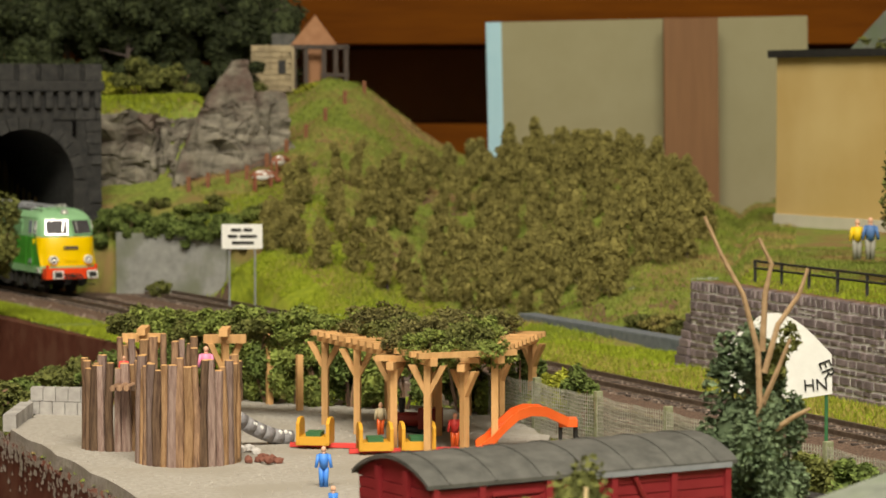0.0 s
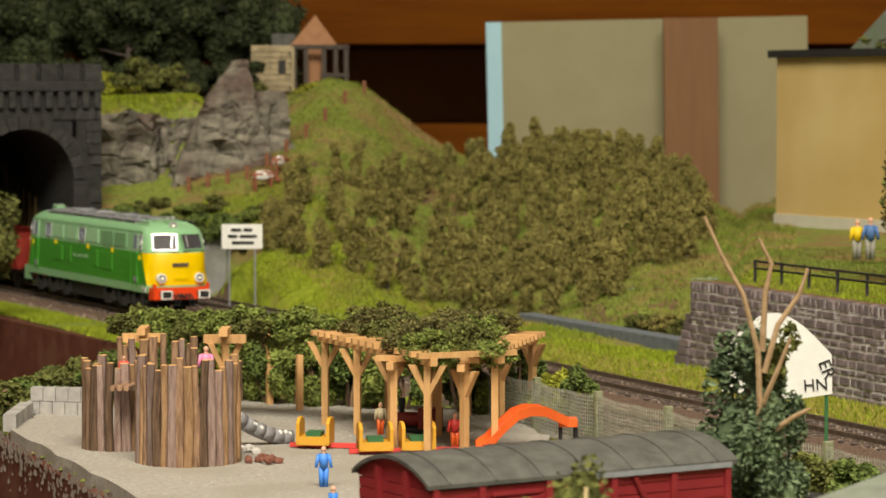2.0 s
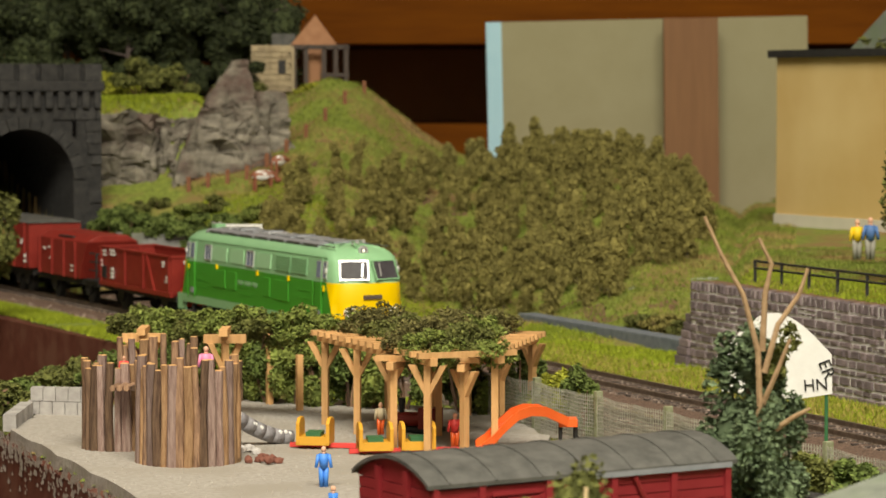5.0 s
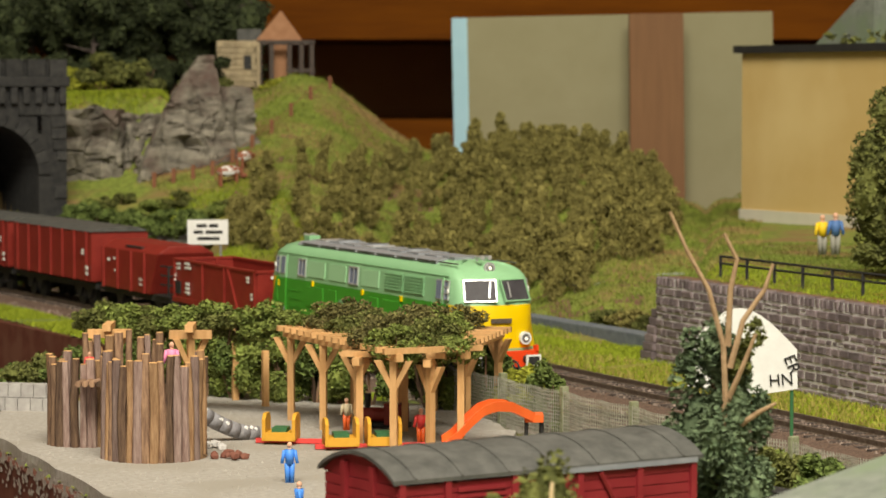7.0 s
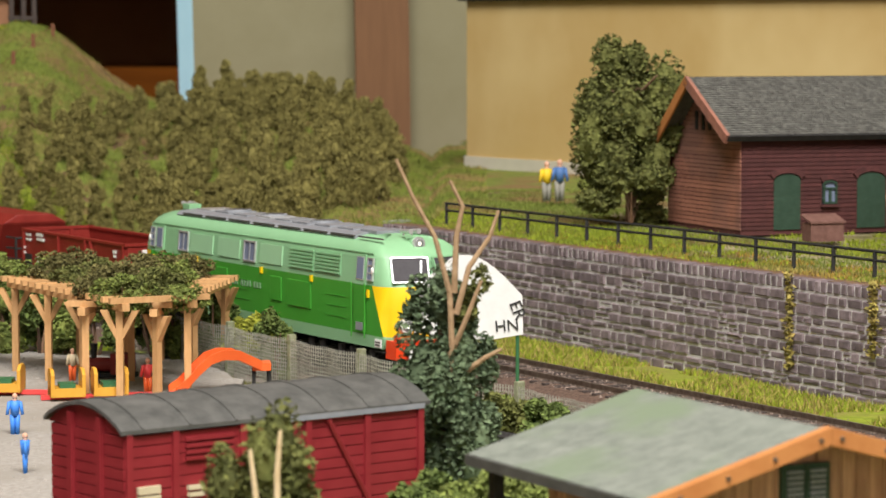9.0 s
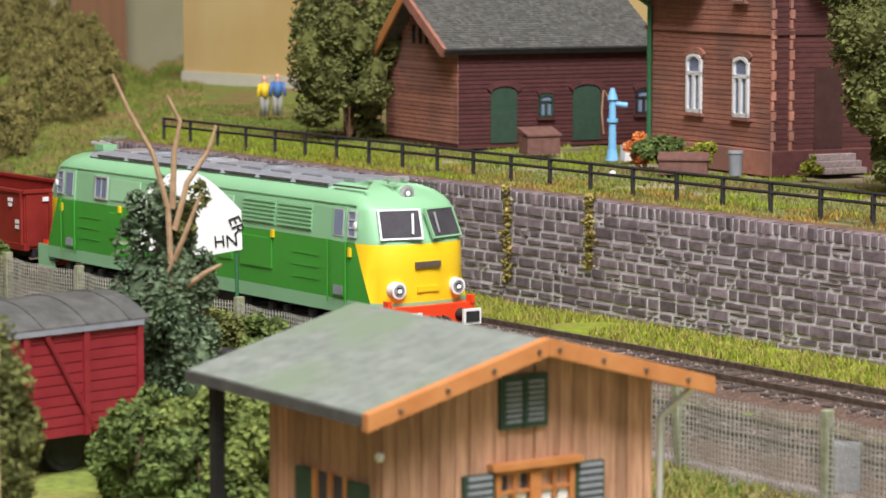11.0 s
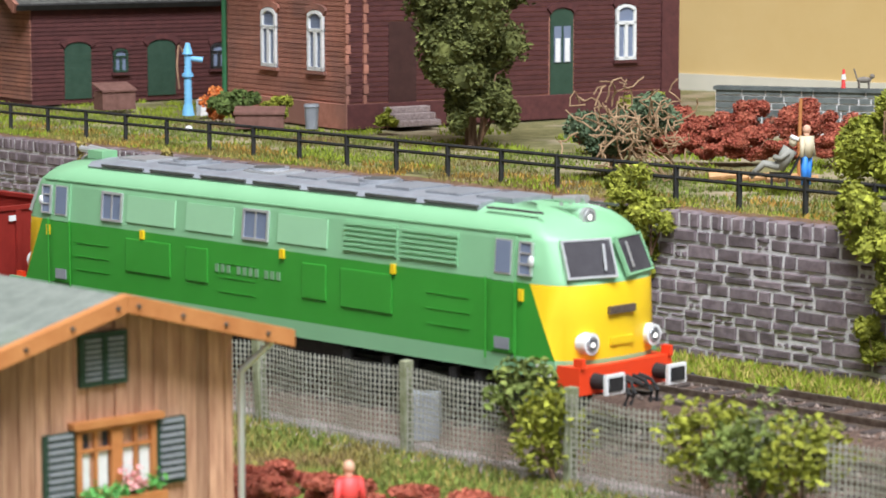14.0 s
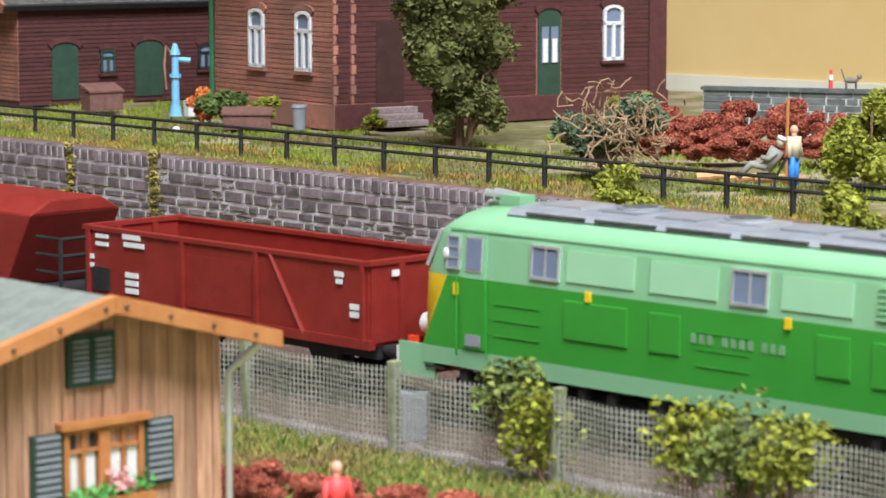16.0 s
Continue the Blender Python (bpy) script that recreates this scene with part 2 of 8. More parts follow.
def chain(bm, pts, r0, r1, n=6):
    """One bent, tapering stick through the points."""
    pts = [Vector(p) for p in pts]
    prev = None
    for i, p in enumerate(pts):
        d = (pts[min(i + 1, len(pts) - 1)] - pts[max(i - 1, 0)]).normalized()
        q = Vector((0, 0, 1)).rotation_difference(d).to_matrix()
        r = r0 + (r1 - r0) * i / (len(pts) - 1)
        ring = [bm.verts.new(p + q @ Vector((r * math.cos(6.2832 * k / n), r * math.sin(6.2832 * k / n), 0))) for k in range(n)]
        if prev:
            for k in range(n):
                bm.faces.new((prev[k], prev[(k + 1) % n], ring[(k + 1) % n], ring[k]))
        else:
            bm.faces.new(ring[::-1])
        prev = ring
    bm.faces.new(prev)
    return bm


def ball(bm, c, r, sub=1, squash=(1, 1, 1), jitter=0.0, mi=0):
    vs = bmesh.ops.create_icosphere(bm, subdivisions=sub, radius=1)["verts"]
    for v in vs:
        k = 1 + jitter * (random.random() - 0.5)
        v.co = Vector(c) + Vector((v.co.x * r * squash[0] * k, v.co.y * r * squash[1] * k, v.co.z * r * squash[2] * k))
        for f in v.link_faces:
            f.material_index = mi
    return bm


def raw(name, verts, faces, material, parent=None, label=""):
    me = bpy.data.meshes.new(name)
    me.from_pydata(verts, [], faces)
    for m in (material if isinstance(material, (list, tuple)) else [material]):
        me.materials.append(m)
    ob = new(name, me)
    ob.parent = parent
    return tagged(ob, label)


def leaves(points, size, spread=0.6, rnd=random):
    """Small tilted leaf quads, folded along the middle, at the points."""
    vs, fs = [], []
    for p in points:
        s = size * (0.6 + 0.8 * rnd.random())
        u = Vector((rnd.gauss(0, 1), rnd.gauss(0, 1), rnd.gauss(0, spread))).normalized()
        w = u.cross(Vector((rnd.gauss(0, 1), rnd.gauss(0, 1), rnd.gauss(0, 1)))).normalized()
        k = len(vs)
        nn = u.cross(w) * s * 0.25
        p = Vector(p)
        vs += [p - u * s, p + w * s * 0.6 + nn, p + u * s, p - w * s * 0.6 + nn]
        fs += [(k, k + 1, k + 2), (k, k + 2, k + 3)]
    return vs, fs


def crown_points(c, rad, count, rnd, clumps=14, fill=0.5, cores=None):
    """Points in clumps within an uneven ellipsoid, denser towards the surface, with gaps between the clumps."""
    out, cl = [], []
    for i in range(clumps):
        d = Vector((rnd.gauss(0, 1), rnd.gauss(0, 1), rnd.gauss(0, 1))).normalized() * (0.45 + 0.5 * rnd.random())
        cl.append((d, 0.22 + 0.25 * rnd.random()))
    if cores is not None:
        cores += [(Vector((c[0] + d.x * rad[0], c[1] + d.y * rad[1], c[2] + d.z * rad[2])), [r * 0.72 * q for q in rad]) for d, r in cl]
    for i in range(count):
        d, r = cl[rnd.randrange(clumps)]
        v = Vector((rnd.gauss(0, 1), rnd.gauss(0, 1), rnd.gauss(0, 1))).normalized() * r * (fill + (1 - fill) * rnd.random())
        q = d + v
        out.append(Vector((c[0] + q.x * rad[0], c[1] + q.y * rad[1], c[2] + q.z * rad[2])))
    return out


def lumps(vs, fs, cores, rnd):
    """Rough dense lumps inside the clumps of leaves."""
    for c, r in cores:
        n = len(vs)
        for q in LUMP_V:
            k = rnd.uniform(0.75, 1.1)
            vs.append(Vector((c[0] + q[0] * r[0] * k, c[1] + q[1] * r[1] * k, c[2] + q[2] * r[2] * k)))
        fs.extend(tuple(n + i for i in f) for f in LUMP_F)


_b = bmesh.new()
bmesh.ops.create_icosphere(_b, subdivisions=2, radius=1)
LUMP_V = [tuple(v.co) for v in _b.verts]
LUMP_F = [tuple(v.index for v in f.verts) for f in _b.faces]
_b.free()


def bush(name, label, c, rad, count, leaf, material, seed, clumps=14, trunk=True, category="bush", twigs=5, group="", dense=True):
    leaf, count = leaf * 0.66, int(count * 2.0)
    rnd = random.Random(seed)
    ob = thing(name, label, category, Matrix.Translation(c), group)
    bm = bmesh.new()
    for i in range(twigs):
        a = rnd.random() * 6.28
        tube(bm, (0, 0, -0.001), (rad[0] * 0.6 * math.cos(a), rad[1] * 0.6 * math.sin(a), rad[2] * (0.8 + 0.8 * rnd.random())), rad[2] * 0.05, rad[2] * 0.02, 5)
    part("stem", bm, BARK, ob)
    cores = []
    vs, fs = leaves(crown_points((0, 0, rad[2]), rad, count, rnd, clumps, 0.7, cores), leaf, rnd=rnd)
    if dense:
        lumps(vs, fs, cores, rnd)
    raw("foliage", vs, fs, material, ob)
    return ob

# ---- the lie of the land: z = 0 is the top of the rails ----
def track_x(y):
    return ((-0.04601814 * y + 0.11774512) * y - 0.53222018) * y + 0.51962767


def track_dir(y):
    """Unit vector along the track, towards the tunnel."""
    return Vector(((-0.13805 * y + 0.23549) * y - 0.53222, 1.0)).normalized()


def off_track(x, y):
    """Distance from the middle of the track: positive on the hill side."""
    return (x - track_x(y)) * track_dir(y).y


def ss(a, b, v):
    v = min(1.0, max(0.0, (v - a) / (b - a)))
    return v * v * (3 - 2 * v)


WALL_A, WALL_B = Vector((0.105, 1.195)), Vector((0.395, 0.475))
WALL_DIR = (WALL_B - WALL_A).normalized()
WALL_OUT = Vector((WALL_DIR.y, -WALL_DIR.x))  # towards the track


def behind_wall(x, y):
    return -(Vector((x, y)) - WALL_A).dot(WALL_OUT)


def behind_low_wall(x, y):
    """Distance up the hill from the line of the low concrete wall."""
    return (x + 0.190) * 0.469 + (y - 1.640) * 0.883


SLOPE = ((-0.085, 0.0), (-0.03, 0.020), (0.004, 0.030), (0.035, 0.049), (0.063, 0.058), (0.095, 0.069), (0.27, 0.112), (0.45, 0.116))


def slope_height(w):
    if w <= SLOPE[0][0]:
        return 0.0
    for (a, za), (b, zb) in zip(SLOPE, SLOPE[1:]):
        if w < b:
            return za + (zb - za) * (w - a) / (b - a)
    return SLOPE[-1][1]


def land(x, y):
    e, u = off_track(x, y), x / max(y, 0.2)
    n = noise.noise(Vector((x * 14, y * 14, 0))) * 0.5 + noise.noise(Vector((x * 45, y * 45, 3))) * 0.2
    z = -0.0035
    w = behind_low_wall(x, y)
    along_wall = (x + 0.190) * 0.883 - (y - 1.640) * 0.469
    left = slope_height(w) * (ss(0.066, 0.110, along_wall) if w < 0.006 else 1.0)
    right = 0.064 * ss(0.13, 0.36, e) * (1 - 0.45 * ss(0.06, 0.10, u)) * (1 - ss(0.098, 0.125, u))
    k = ss(-0.045, 0.020, u)
    hill = left * (1 - k) + right * k + 0.016 * math.exp(-((x + 0.055) / 0.05) ** 2 - ((y - 1.90) / 0.08) ** 2)
    cliff = ss(-0.066, -0.088, u) * ss(1.735, 1.765, y + 0.35 * (x + 0.22)) * ss(0.02, 0.06, abs(e) + max(0, y - 1.72))
    hill = max(hill, 0.112 * cliff)
    bank = 0.037 * ss(0.090, 0.112, u) * ss(0.004, 0.009, behind_wall(x, y))
    if e > 0.03:
        z += max(hill, bank)
        z += n * (0.010 * ss(0.06, 0.2, e) if bank < 0.01 else 0.0015)
    else:
        z += n * 0.0015
    if abs(e) < 0.03 or (0.03 <= e < 0.078 and y < 1.62):
        z = min(z, -0.0045 if e < 0.074 or y > 1.5 else -0.0035)
    return z


def on_land(x, y):
    return Vector((x, y, land(x, y)))


def void(x, y):
    return (off_track(x, y) < -0.062 and x < -0.125 and y > 0.94) or (y <= 0.94 and x < -0.1465 + (0.954 - y) * 0.379)


def ground_sheet():
    STEP, X0, X1, Y0, Y1 = 0.005, -0.65, 0.75, 0.28, 2.15
    nx, ny = int((X1 - X0) / STEP), int((Y1 - Y0) / STEP)
    vs, fs, mi, idx = [], [], [], {}

    def vert(i, j):
        if (i, j) not in idx:
            x, y = X0 + i * STEP, Y0 + j * STEP
            idx[i, j] = len(vs)
            vs.append((x, y, land(x, y)))
        return idx[i, j]
    for j in range(ny):
        for i in range(nx):
            x, y = X0 + (i + 0.5) * STEP, Y0 + (j + 0.5) * STEP
            u, e = x / y, off_track(x, y)
            if 0.092 < u < 0.1165 and y > 1.80 - (u - 0.095) * 11:
                continue
            if void(x, y) or u < -0.21 or u > 0.66 or (abs(e) < 0.028 and y > 1.64):
                continue
            fs.append((vert(i, j), vert(i + 1, j), vert(i + 1, j + 1), vert(i, j + 1)))
            n = noise.noise(Vector((x * 9, y * 9, 7)))
            bare = 0.10 < e < 0.33 and (noise.noise(Vector((x * 60, y * 60, 1))) + 0.6 * n > 0.42)
            bed = y > 1.42 and u < -0.064 and behind_low_wall(x, y) < 0.002 and 0.02 < e < 0.02 + (y - 1.42) * 0.36
            soil = behind_wall(x, y) > 0.022 + 0.02 * n and u > 0.17
            verge = 0.076 < e < 0.150 + 0.03 * n and y < 1.60
            mi.append(4 if soil else 5 if verge and not bed else 3 if bed else 1 if bare else (2 if -0.046 < e < -0.018 and y < 1.03 else 0))
    ob = raw("ground", vs, fs, [GRASS, EARTH, GRAVEL, BALLAST, TERRACE_SOIL, GRASS_VERGE])
    ob.data.polygons.foreach_set("material_index", mi)
    for f in ob.data.polygons:
        f.use_smooth = True
    tagged(ob, "grassy model landscape with bare earth patches rising to a hill", "ground", kind="structure")


ground_sheet()

# brown painted sides of the layout and the floor far below
bm = bmesh.new()
for a, b in (((-0.1465, 0.954), (-0.036, 0.66)), ((-0.1465, 0.954), (-0.1465, 1.02)), ((-0.40, 1.795), (-0.118, 1.262)), ((-0.118, 1.262), (-0.125, 1.0))):
    a, b = Vector(a), Vector(b)
    d = (b - a).normalized()
    q = Vector((-d.y, d.x)) * 0.004
    prism(bm, [tuple(a - q), tuple(b - q), tuple(b + q), tuple(a + q)], -0.16, -0.004, "z")
tagged(part("layout_edge", bm, BROWN_PAINT), "dark brown painted side of the layout with chipped paint", "layout edge", kind="structure")
tagged(part("floor", boxed(-3, 3, -2.5, 3.4, -0.85, -0.80), SHELF_DARK), "dark floor of the room", "floor", kind="structure")
tagged(part("lower_board", boxed(-0.9, 0.2, 0.5, 1.9, -0.17, -0.16), BROWN_PAINT), "dark brown board under the layout", "board", kind="structure")
tagged(part("wall_north", boxed(-3, 3, 3.3, 3.4, -0.8, 2.6), SHELF_DARK), "dark brown wall behind the shelves", "wall", kind="structure")
tagged(part("wall_west", boxed(-3.1, -3, -2.5, 3.4, -0.8, 2.6), BOARD_BEIGE), "plain beige wall of the room", "wall", kind="structure")
tagged(part("wall_east", boxed(3, 3.1, -2.5, 3.4, -0.8, 2.6), BOARD_BEIGE), "plain beige wall of the room", "wall", kind="structure")
tagged(part("ceiling", boxed(-3.1, 3.1, -2.5, 3.4, 2.6, 2.7), WHITE), "plain white ceiling of the room", "ceiling", kind="structure")


# ---- rolling stock: forward is +x, the front buffers at x = 0, z = 0 on the rails ----
TRAIN = []


LETTER_GREEN = mat("pale_green_lettering", (0.16, 0.3, 0.15), (0.22, 0.35, 0.21), 300, 0.6, 0.1)


def facing(c, n, roll=0):
    """A frame at c whose -y looks along n, with z as upright as can be."""
    n = Vector(n).normalized()
    x = Vector((0, 0, 1)).cross(-n)
    x = Vector((1, 0, 0)) if x.length < 1e-6 else x.normalized()
    z = x.cross(-n)
    m = Matrix((x, -n, z)).transposed().to_4x4()
    m.translation = c
    return m @ pose(0, 0, 0, 0, roll, 0)


def plate(bm, m, w, h, d, mi=0):
    return box(bm, -w / 2, w / 2, -d, d * 0.5, -h / 2, h / 2, m, mi)


def ring_frame(bm, m, w, h, b, d):
    for x0, x1, z0, z1 in ((-w / 2, w / 2, h / 2 - b, h / 2), (-w / 2, w / 2, -h / 2, -h / 2 + b), (-w / 2, -w / 2 + b, -h / 2 + b, h / 2 - b), (w / 2 - b, w / 2, -h / 2 + b, h / 2 - b)):
        box(bm, x0, x1, -d, d * 0.5, z0, z1, m)
    return bm


def wheel_mesh():
    bm = bmesh.new()
    for y0, y1, r in ((-0.0012, 0.0012, 0.0056), (-0.0016, -0.0011, 0.0040), (0.0011, 0.0018, 0.0062)):
        tube(bm, (0, y0, 0), (0, y1, 0), r, r, 18)
    return bm


def wheelset(parent, x, r=0.0056):
    for y in (-0.0083, 0.0083):
        w = part("wheel", wheel_mesh(), BLACK, parent)
        w.matrix_local = Matrix.Translation((x, y, r)) @ (Matrix.Rotation(math.pi, 4, "Z") if y > 0 else Matrix())
    part("axle", tube(bmesh.new(), (x, -0.008, r), (x, 0.008, r), 0.0012), BLACK, parent)


def locomotive():
    ob = thing("locomotive", "two-tone green diesel locomotive with yellow nose, headlights lit", "locomotive")
    LEN = 0.2168
    rows = [  # z, half width, pull-in of the ends
        (0.0122, 0.0163, 0.0), (0.0162, 0.0165, 0.0), (0.0245, 0.0166, 0.0002), (0.0325, 0.0165, 0.0006), (0.0338, 0.0164, 0.0014), (0.0415, 0.0158, 0.0050), (0.0429, 0.0155, 0.0060),
        (0.0446, 0.0146, 0.0092), (0.0462, 0.0126, 0.0122), (0.0474, 0.0098, 0.0165), (0.0481, 0.0065, 0.0215), (0.0484, 0.0030, 0.0270)]
    half = [(-LEN / 2, 1.0, 0), (-0.085, 1.0, 0), (-0.050, 1.0, 0), (-0.0195, 1.0, 1), (-0.0140, 0.965, 2), (-0.0112, 0.88, 2), (-0.0092, 0.70, 2), (-0.0079, 0.45, 2), (-0.0074, 0.0, 2)]
    PULL = {-0.0195: 0.30, -0.0140: 0.62, -0.0112: 0.85}
    loop = [(u, -k, c) for u, k, c in half] + [(u, k, c) for u, k, c in half[-2::-1]]
    loop += [(-LEN - u, k, c) for u, k, c in half[1:]] + [(-LEN - u, -k, c) for u, k, c in half[-2:0:-1]]
    bm = bmesh.new()
    grid = []
    for z, w, pull in rows:
        ring = []
        for u, k, c in loop:
            front = u > -LEN / 2
            d = u if front else -LEN - u
            if c == 1:
                d = -0.0195 + (0.0075 * ss(0.0325, 0.0162, z) if z < 0.0325 else 0)
            near = PULL.get(u if front else round(-LEN - u, 4), 1.0 if c == 2 else 0.0)
            if z > 0.0435 and c < 2:
                near = max(near, ss(-0.075, -0.012, d))
            d -= pull * near
            d = max(d, -LEN / 2)
            ring.append(bm.verts.new((d if front else -LEN - d, k * w * (1 - 0.02 * near), z)))
        grid.append(ring)
    n = len(loop)
    for r in range(len(rows) - 1):
        for i in range(n):
            j = (i + 1) % n
            f = bm.faces.new((grid[r][i], grid[r][j], grid[r + 1][j], grid[r + 1][i]))
            nose = min(loop[i][2], loop[j][2]) >= 1
            f.material_index = 1 if r == 0 else ((2 if nose else 0) if r < 3 else 1)
            f.smooth = r >= 5 or nose
    top = bm.faces.new(grid[-1])
    top.material_index = 1
    bm.faces.new(grid[0][::-1]).material_index = 1
    bmesh.ops.recalc_face_normals(bm, faces=bm.faces)
    part("body", bm, [GREEN_DARK, GREEN_LIGHT, YELLOW], ob, "dark green lower body, pale green top, yellow ends")

    for sy in (-1, 1):
        def side(x, z, w, h, name, material, d=0.0003, label="", bev=0):
            wz = 0.0166 if z < 0.0325 else 0.0165 - (z - 0.0325) * 0.075
            lean = 0.075 if z > 0.033 else 0.0
            m = facing((x, sy * (wz + 0.00005), z), (0, sy, lean))
            return part(name, plate(bmesh.new(), m, w, h, d), material, ob, label, bevel=bev)

        def side_frame(x, z, w, h, name, material, b=0.0006):
            m = facing((x, sy * (0.0165 - (z - 0.0325) * 0.075 + 0.0001), z), (0, sy, 0.075))
            return part(name, ring_frame(bmesh.new(), m, w, h, b, 0.0005), material, ob)

        for s0, s1 in ((-0.161, -0.142), (-0.1375, -0.1195), (-0.103, -0.0855)):
            side((s0 + s1) / 2, 0.0378, (s1 - s0), 0.0068, "side_panel", GREEN_PANEL, 0.0003)
        for s0, s1 in ((-0.1712, -0.1635), (-0.1155, -0.1068)):
            x, w = (s0 + s1) / 2, s1 - s0
            side(x, 0.0378, w, 0.0068, "window_pane", PANE_BLUE, 0.0002, "blue-gray pane")
            side_frame(x, 0.0378, w + 0.0008, 0.0075, "window_frame", CHROME, 0.0006)
            side(x, 0.0378, 0.0005, 0.0066, "glazing_bar", CHROME, 0.0004)
        for s0, s1 in ((-0.0795, -0.0618), (-0.0602, -0.042)):
            for k in range(6):
                side((s0 + s1) / 2, 0.0349 + 0.0012 * k, (s1 - s0), 0.0005, "louvre", GREEN_LIGHT, 0.0006)
            x, w = (s0 + s1) / 2, s1 - s0
            side(x, 0.0379, w, 0.0074, "louvre_panel", GREEN_LIGHT, 0.0002)
        for s0, s1, z, h in ((-0.1615, -0.1435, 0.0262, 0.0085), (-0.1375, -0.1290, 0.0262, 0.0085), (-0.0940, -0.0855, 0.0262, 0.0085), (-0.0805, -0.0630, 0.0258, 0.0092)):
            side((s0 + s1) / 2, z, s1 - s0, h, "hatch", GREEN_DARK, 0.00035, bev=0.0003)
        for k, s in enumerate((-0.1255, -0.1233, -0.1211, -0.1172, -0.1150, -0.1128, -0.1106, -0.1070, -0.1048, -0.1026)):
            side(s, 0.0262, 0.0012, 0.0019, "lettering_bar", LETTER_GREEN, 0.0002, "pale gray bar of lettering")
        for s in (-0.1755, -0.118, -0.045):
            for k in range(3):
                side(s, 0.0205 + 0.0035 * k, 0.014, 0.00016, "side_rib", GREEN_DARK, 0.00012)
        for s in (-0.1545, -0.1010, -0.0625):
            side(s, 0.0318, 0.0013, 0.0022, "yellow_latch", YELLOW, 0.0006, "yellow latch")
        for s in (-0.0275, -0.1885):
            x = s
            side(x, 0.0245, 0.0068, 0.0155, "door_lower", GREEN_DARK, 0.00035)
            side(x, 0.0374, 0.0068, 0.0100, "door_upper", GREEN_LIGHT, 0.00035)
            side(x, 0.0378, 0.0044, 0.0070, "door_window", PANE_BLUE, 0.0006)
            side_frame(x, 0.0378, 0.0050, 0.0077, "door_window_frame", CHROME, 0.0004)
            side(x, 0.0187, 0.0045, 0.0026, "step_plate", ROOF_GRAY, 0.0006)
            out = 1 if s > -0.1 else -1
            for dx in (-0.0046, 0.0046):
                bm = bmesh.new()
                tube(bm, (x + dx, sy * 0.0176, 0.0150), (x + dx, sy * 0.0176, 0.0330), 0.00022, n=5)
                part("handrail", bm, GREEN_DARK, ob)
            # small cab side window with two bars and a mirror
            xs = x + out * 0.0066
            side(xs, 0.0378, 0.0034, 0.0068, "cab_side_window", PANE_BLUE, 0.0003)
            side_frame(xs, 0.0378, 0.0040, 0.0075, "cab_window_frame", CHROME, 0.0004)
            for dz in (-0.0012, 0.0012):
                side(xs, 0.0378 + dz, 0.0034, 0.0004, "window_bar", CHROME, 0.0005)
            bm = ball(bmesh.new(), (xs + out * 0.0020, sy * 0.0168, 0.0374), 0.0011, 2, (0.8, 0.4, 1.2))
            part("mirror", bm, WHITE, ob, "white mirror", smooth=True)
            side(x + out * 0.0056, 0.0298, 0.0011, 0.0026, "yellow_plate", YELLOW, 0.0005)
        # gutter line
        part("gutter", boxed(-LEN + 0.020, -0.020, sy * 0.0156 - 0.0002, sy * 0.0156 + 0.0002, 0.0428, 0.0432), GREEN_LIGHT, ob)
        # white builder's plate on the skirt by the front
        side(-0.0150, 0.0140, 0.0042, 0.0026, "white_plate", WHITE, 0.0003, "white plate with small writing")
        for dz in (-0.0005, 0.0004):
            side(-0.0150, 0.0140 + dz, 0.0032, 0.0004, "writing_bar", BLACK, 0.0004)

    for end in (1, -1):
        def ex(x):
            return x if end > 0 else -LEN - x
        # windscreens, leaning back and turned outwards
        for sy in (-1, 1):
            c = Vector((ex(-0.0108), sy * 0.0072, 0.0378))
            m = facing(c, (end * 1.0, sy * 0.30, 0.46))
            part("windscreen", plate(bmesh.new(), m, 0.0116, 0.0080, 0.0004), PANE, ob, "dark windscreen", bevel=0.0002)
            part("windscreen_frame", ring_frame(bmesh.new(), m, 0.0126, 0.0090, 0.0005, 0.0006), CHROME if sy < 0 else GREEN_LIGHT, ob)
            wm = m @ pose(sy * 0.0035, -0.0008, 0, 0, 6, 0)
            part("wiper", box(bmesh.new(), -0.0003, 0.0003, -0.0003, 0, -0.003, 0.003, wm), CHROME, ob)
            # lower headlight: chrome ring, glowing lens
            hl = Vector((ex(-0.0078), sy * 0.0101, 0.0199))
            bm = tube(bmesh.new(), hl - Vector((end * 0.002, 0, 0)), hl + Vector((end * 0.0009, 0, 0)), 0.0024, 0.0024, 24)
            ring = part("headlight", bm, WHITE, ob, "round headlight in a white ring", bevel=0.0002)
            part("lens", tube(bmesh.new(), hl + Vector((end * 0.0008, 0, 0)), hl + Vector((end * 0.0012, 0, 0)), 0.0018, 0.0016, 20), REFLECTOR, ring)
            part("lens_core", tube(bmesh.new(), hl + Vector((end * 0.0011, 0, -0.0002)), hl + Vector((end * 0.0014, 0, -0.0002)), 0.0007, 0.0005, 10), LAMP if end > 0 else CHROME, ring)
            # dark marks of the lens's reflections, added as two black bars
            for dz in (-0.0008, 0.0007):
                part("lens_reflection_bar", boxed(min(hl.x + end * 0.0011, hl.x + end * 0.0014), max(hl.x + end * 0.0011, hl.x + end * 0.0014), hl.y - 0.0009, hl.y + 0.0004, hl.z + dz - 0.0002, hl.z + dz + 0.0002), BLACK, ring)
            # buffers
            bz = Vector((ex(-0.008), sy * 0.01005, 0.012))
            buf = part("buffer", tube(bmesh.new(), bz, bz + Vector((end * 0.0065, 0, 0)), 0.0019, 0.0015, 14), BLACK, ob)
            hx = ex(-0.0008)
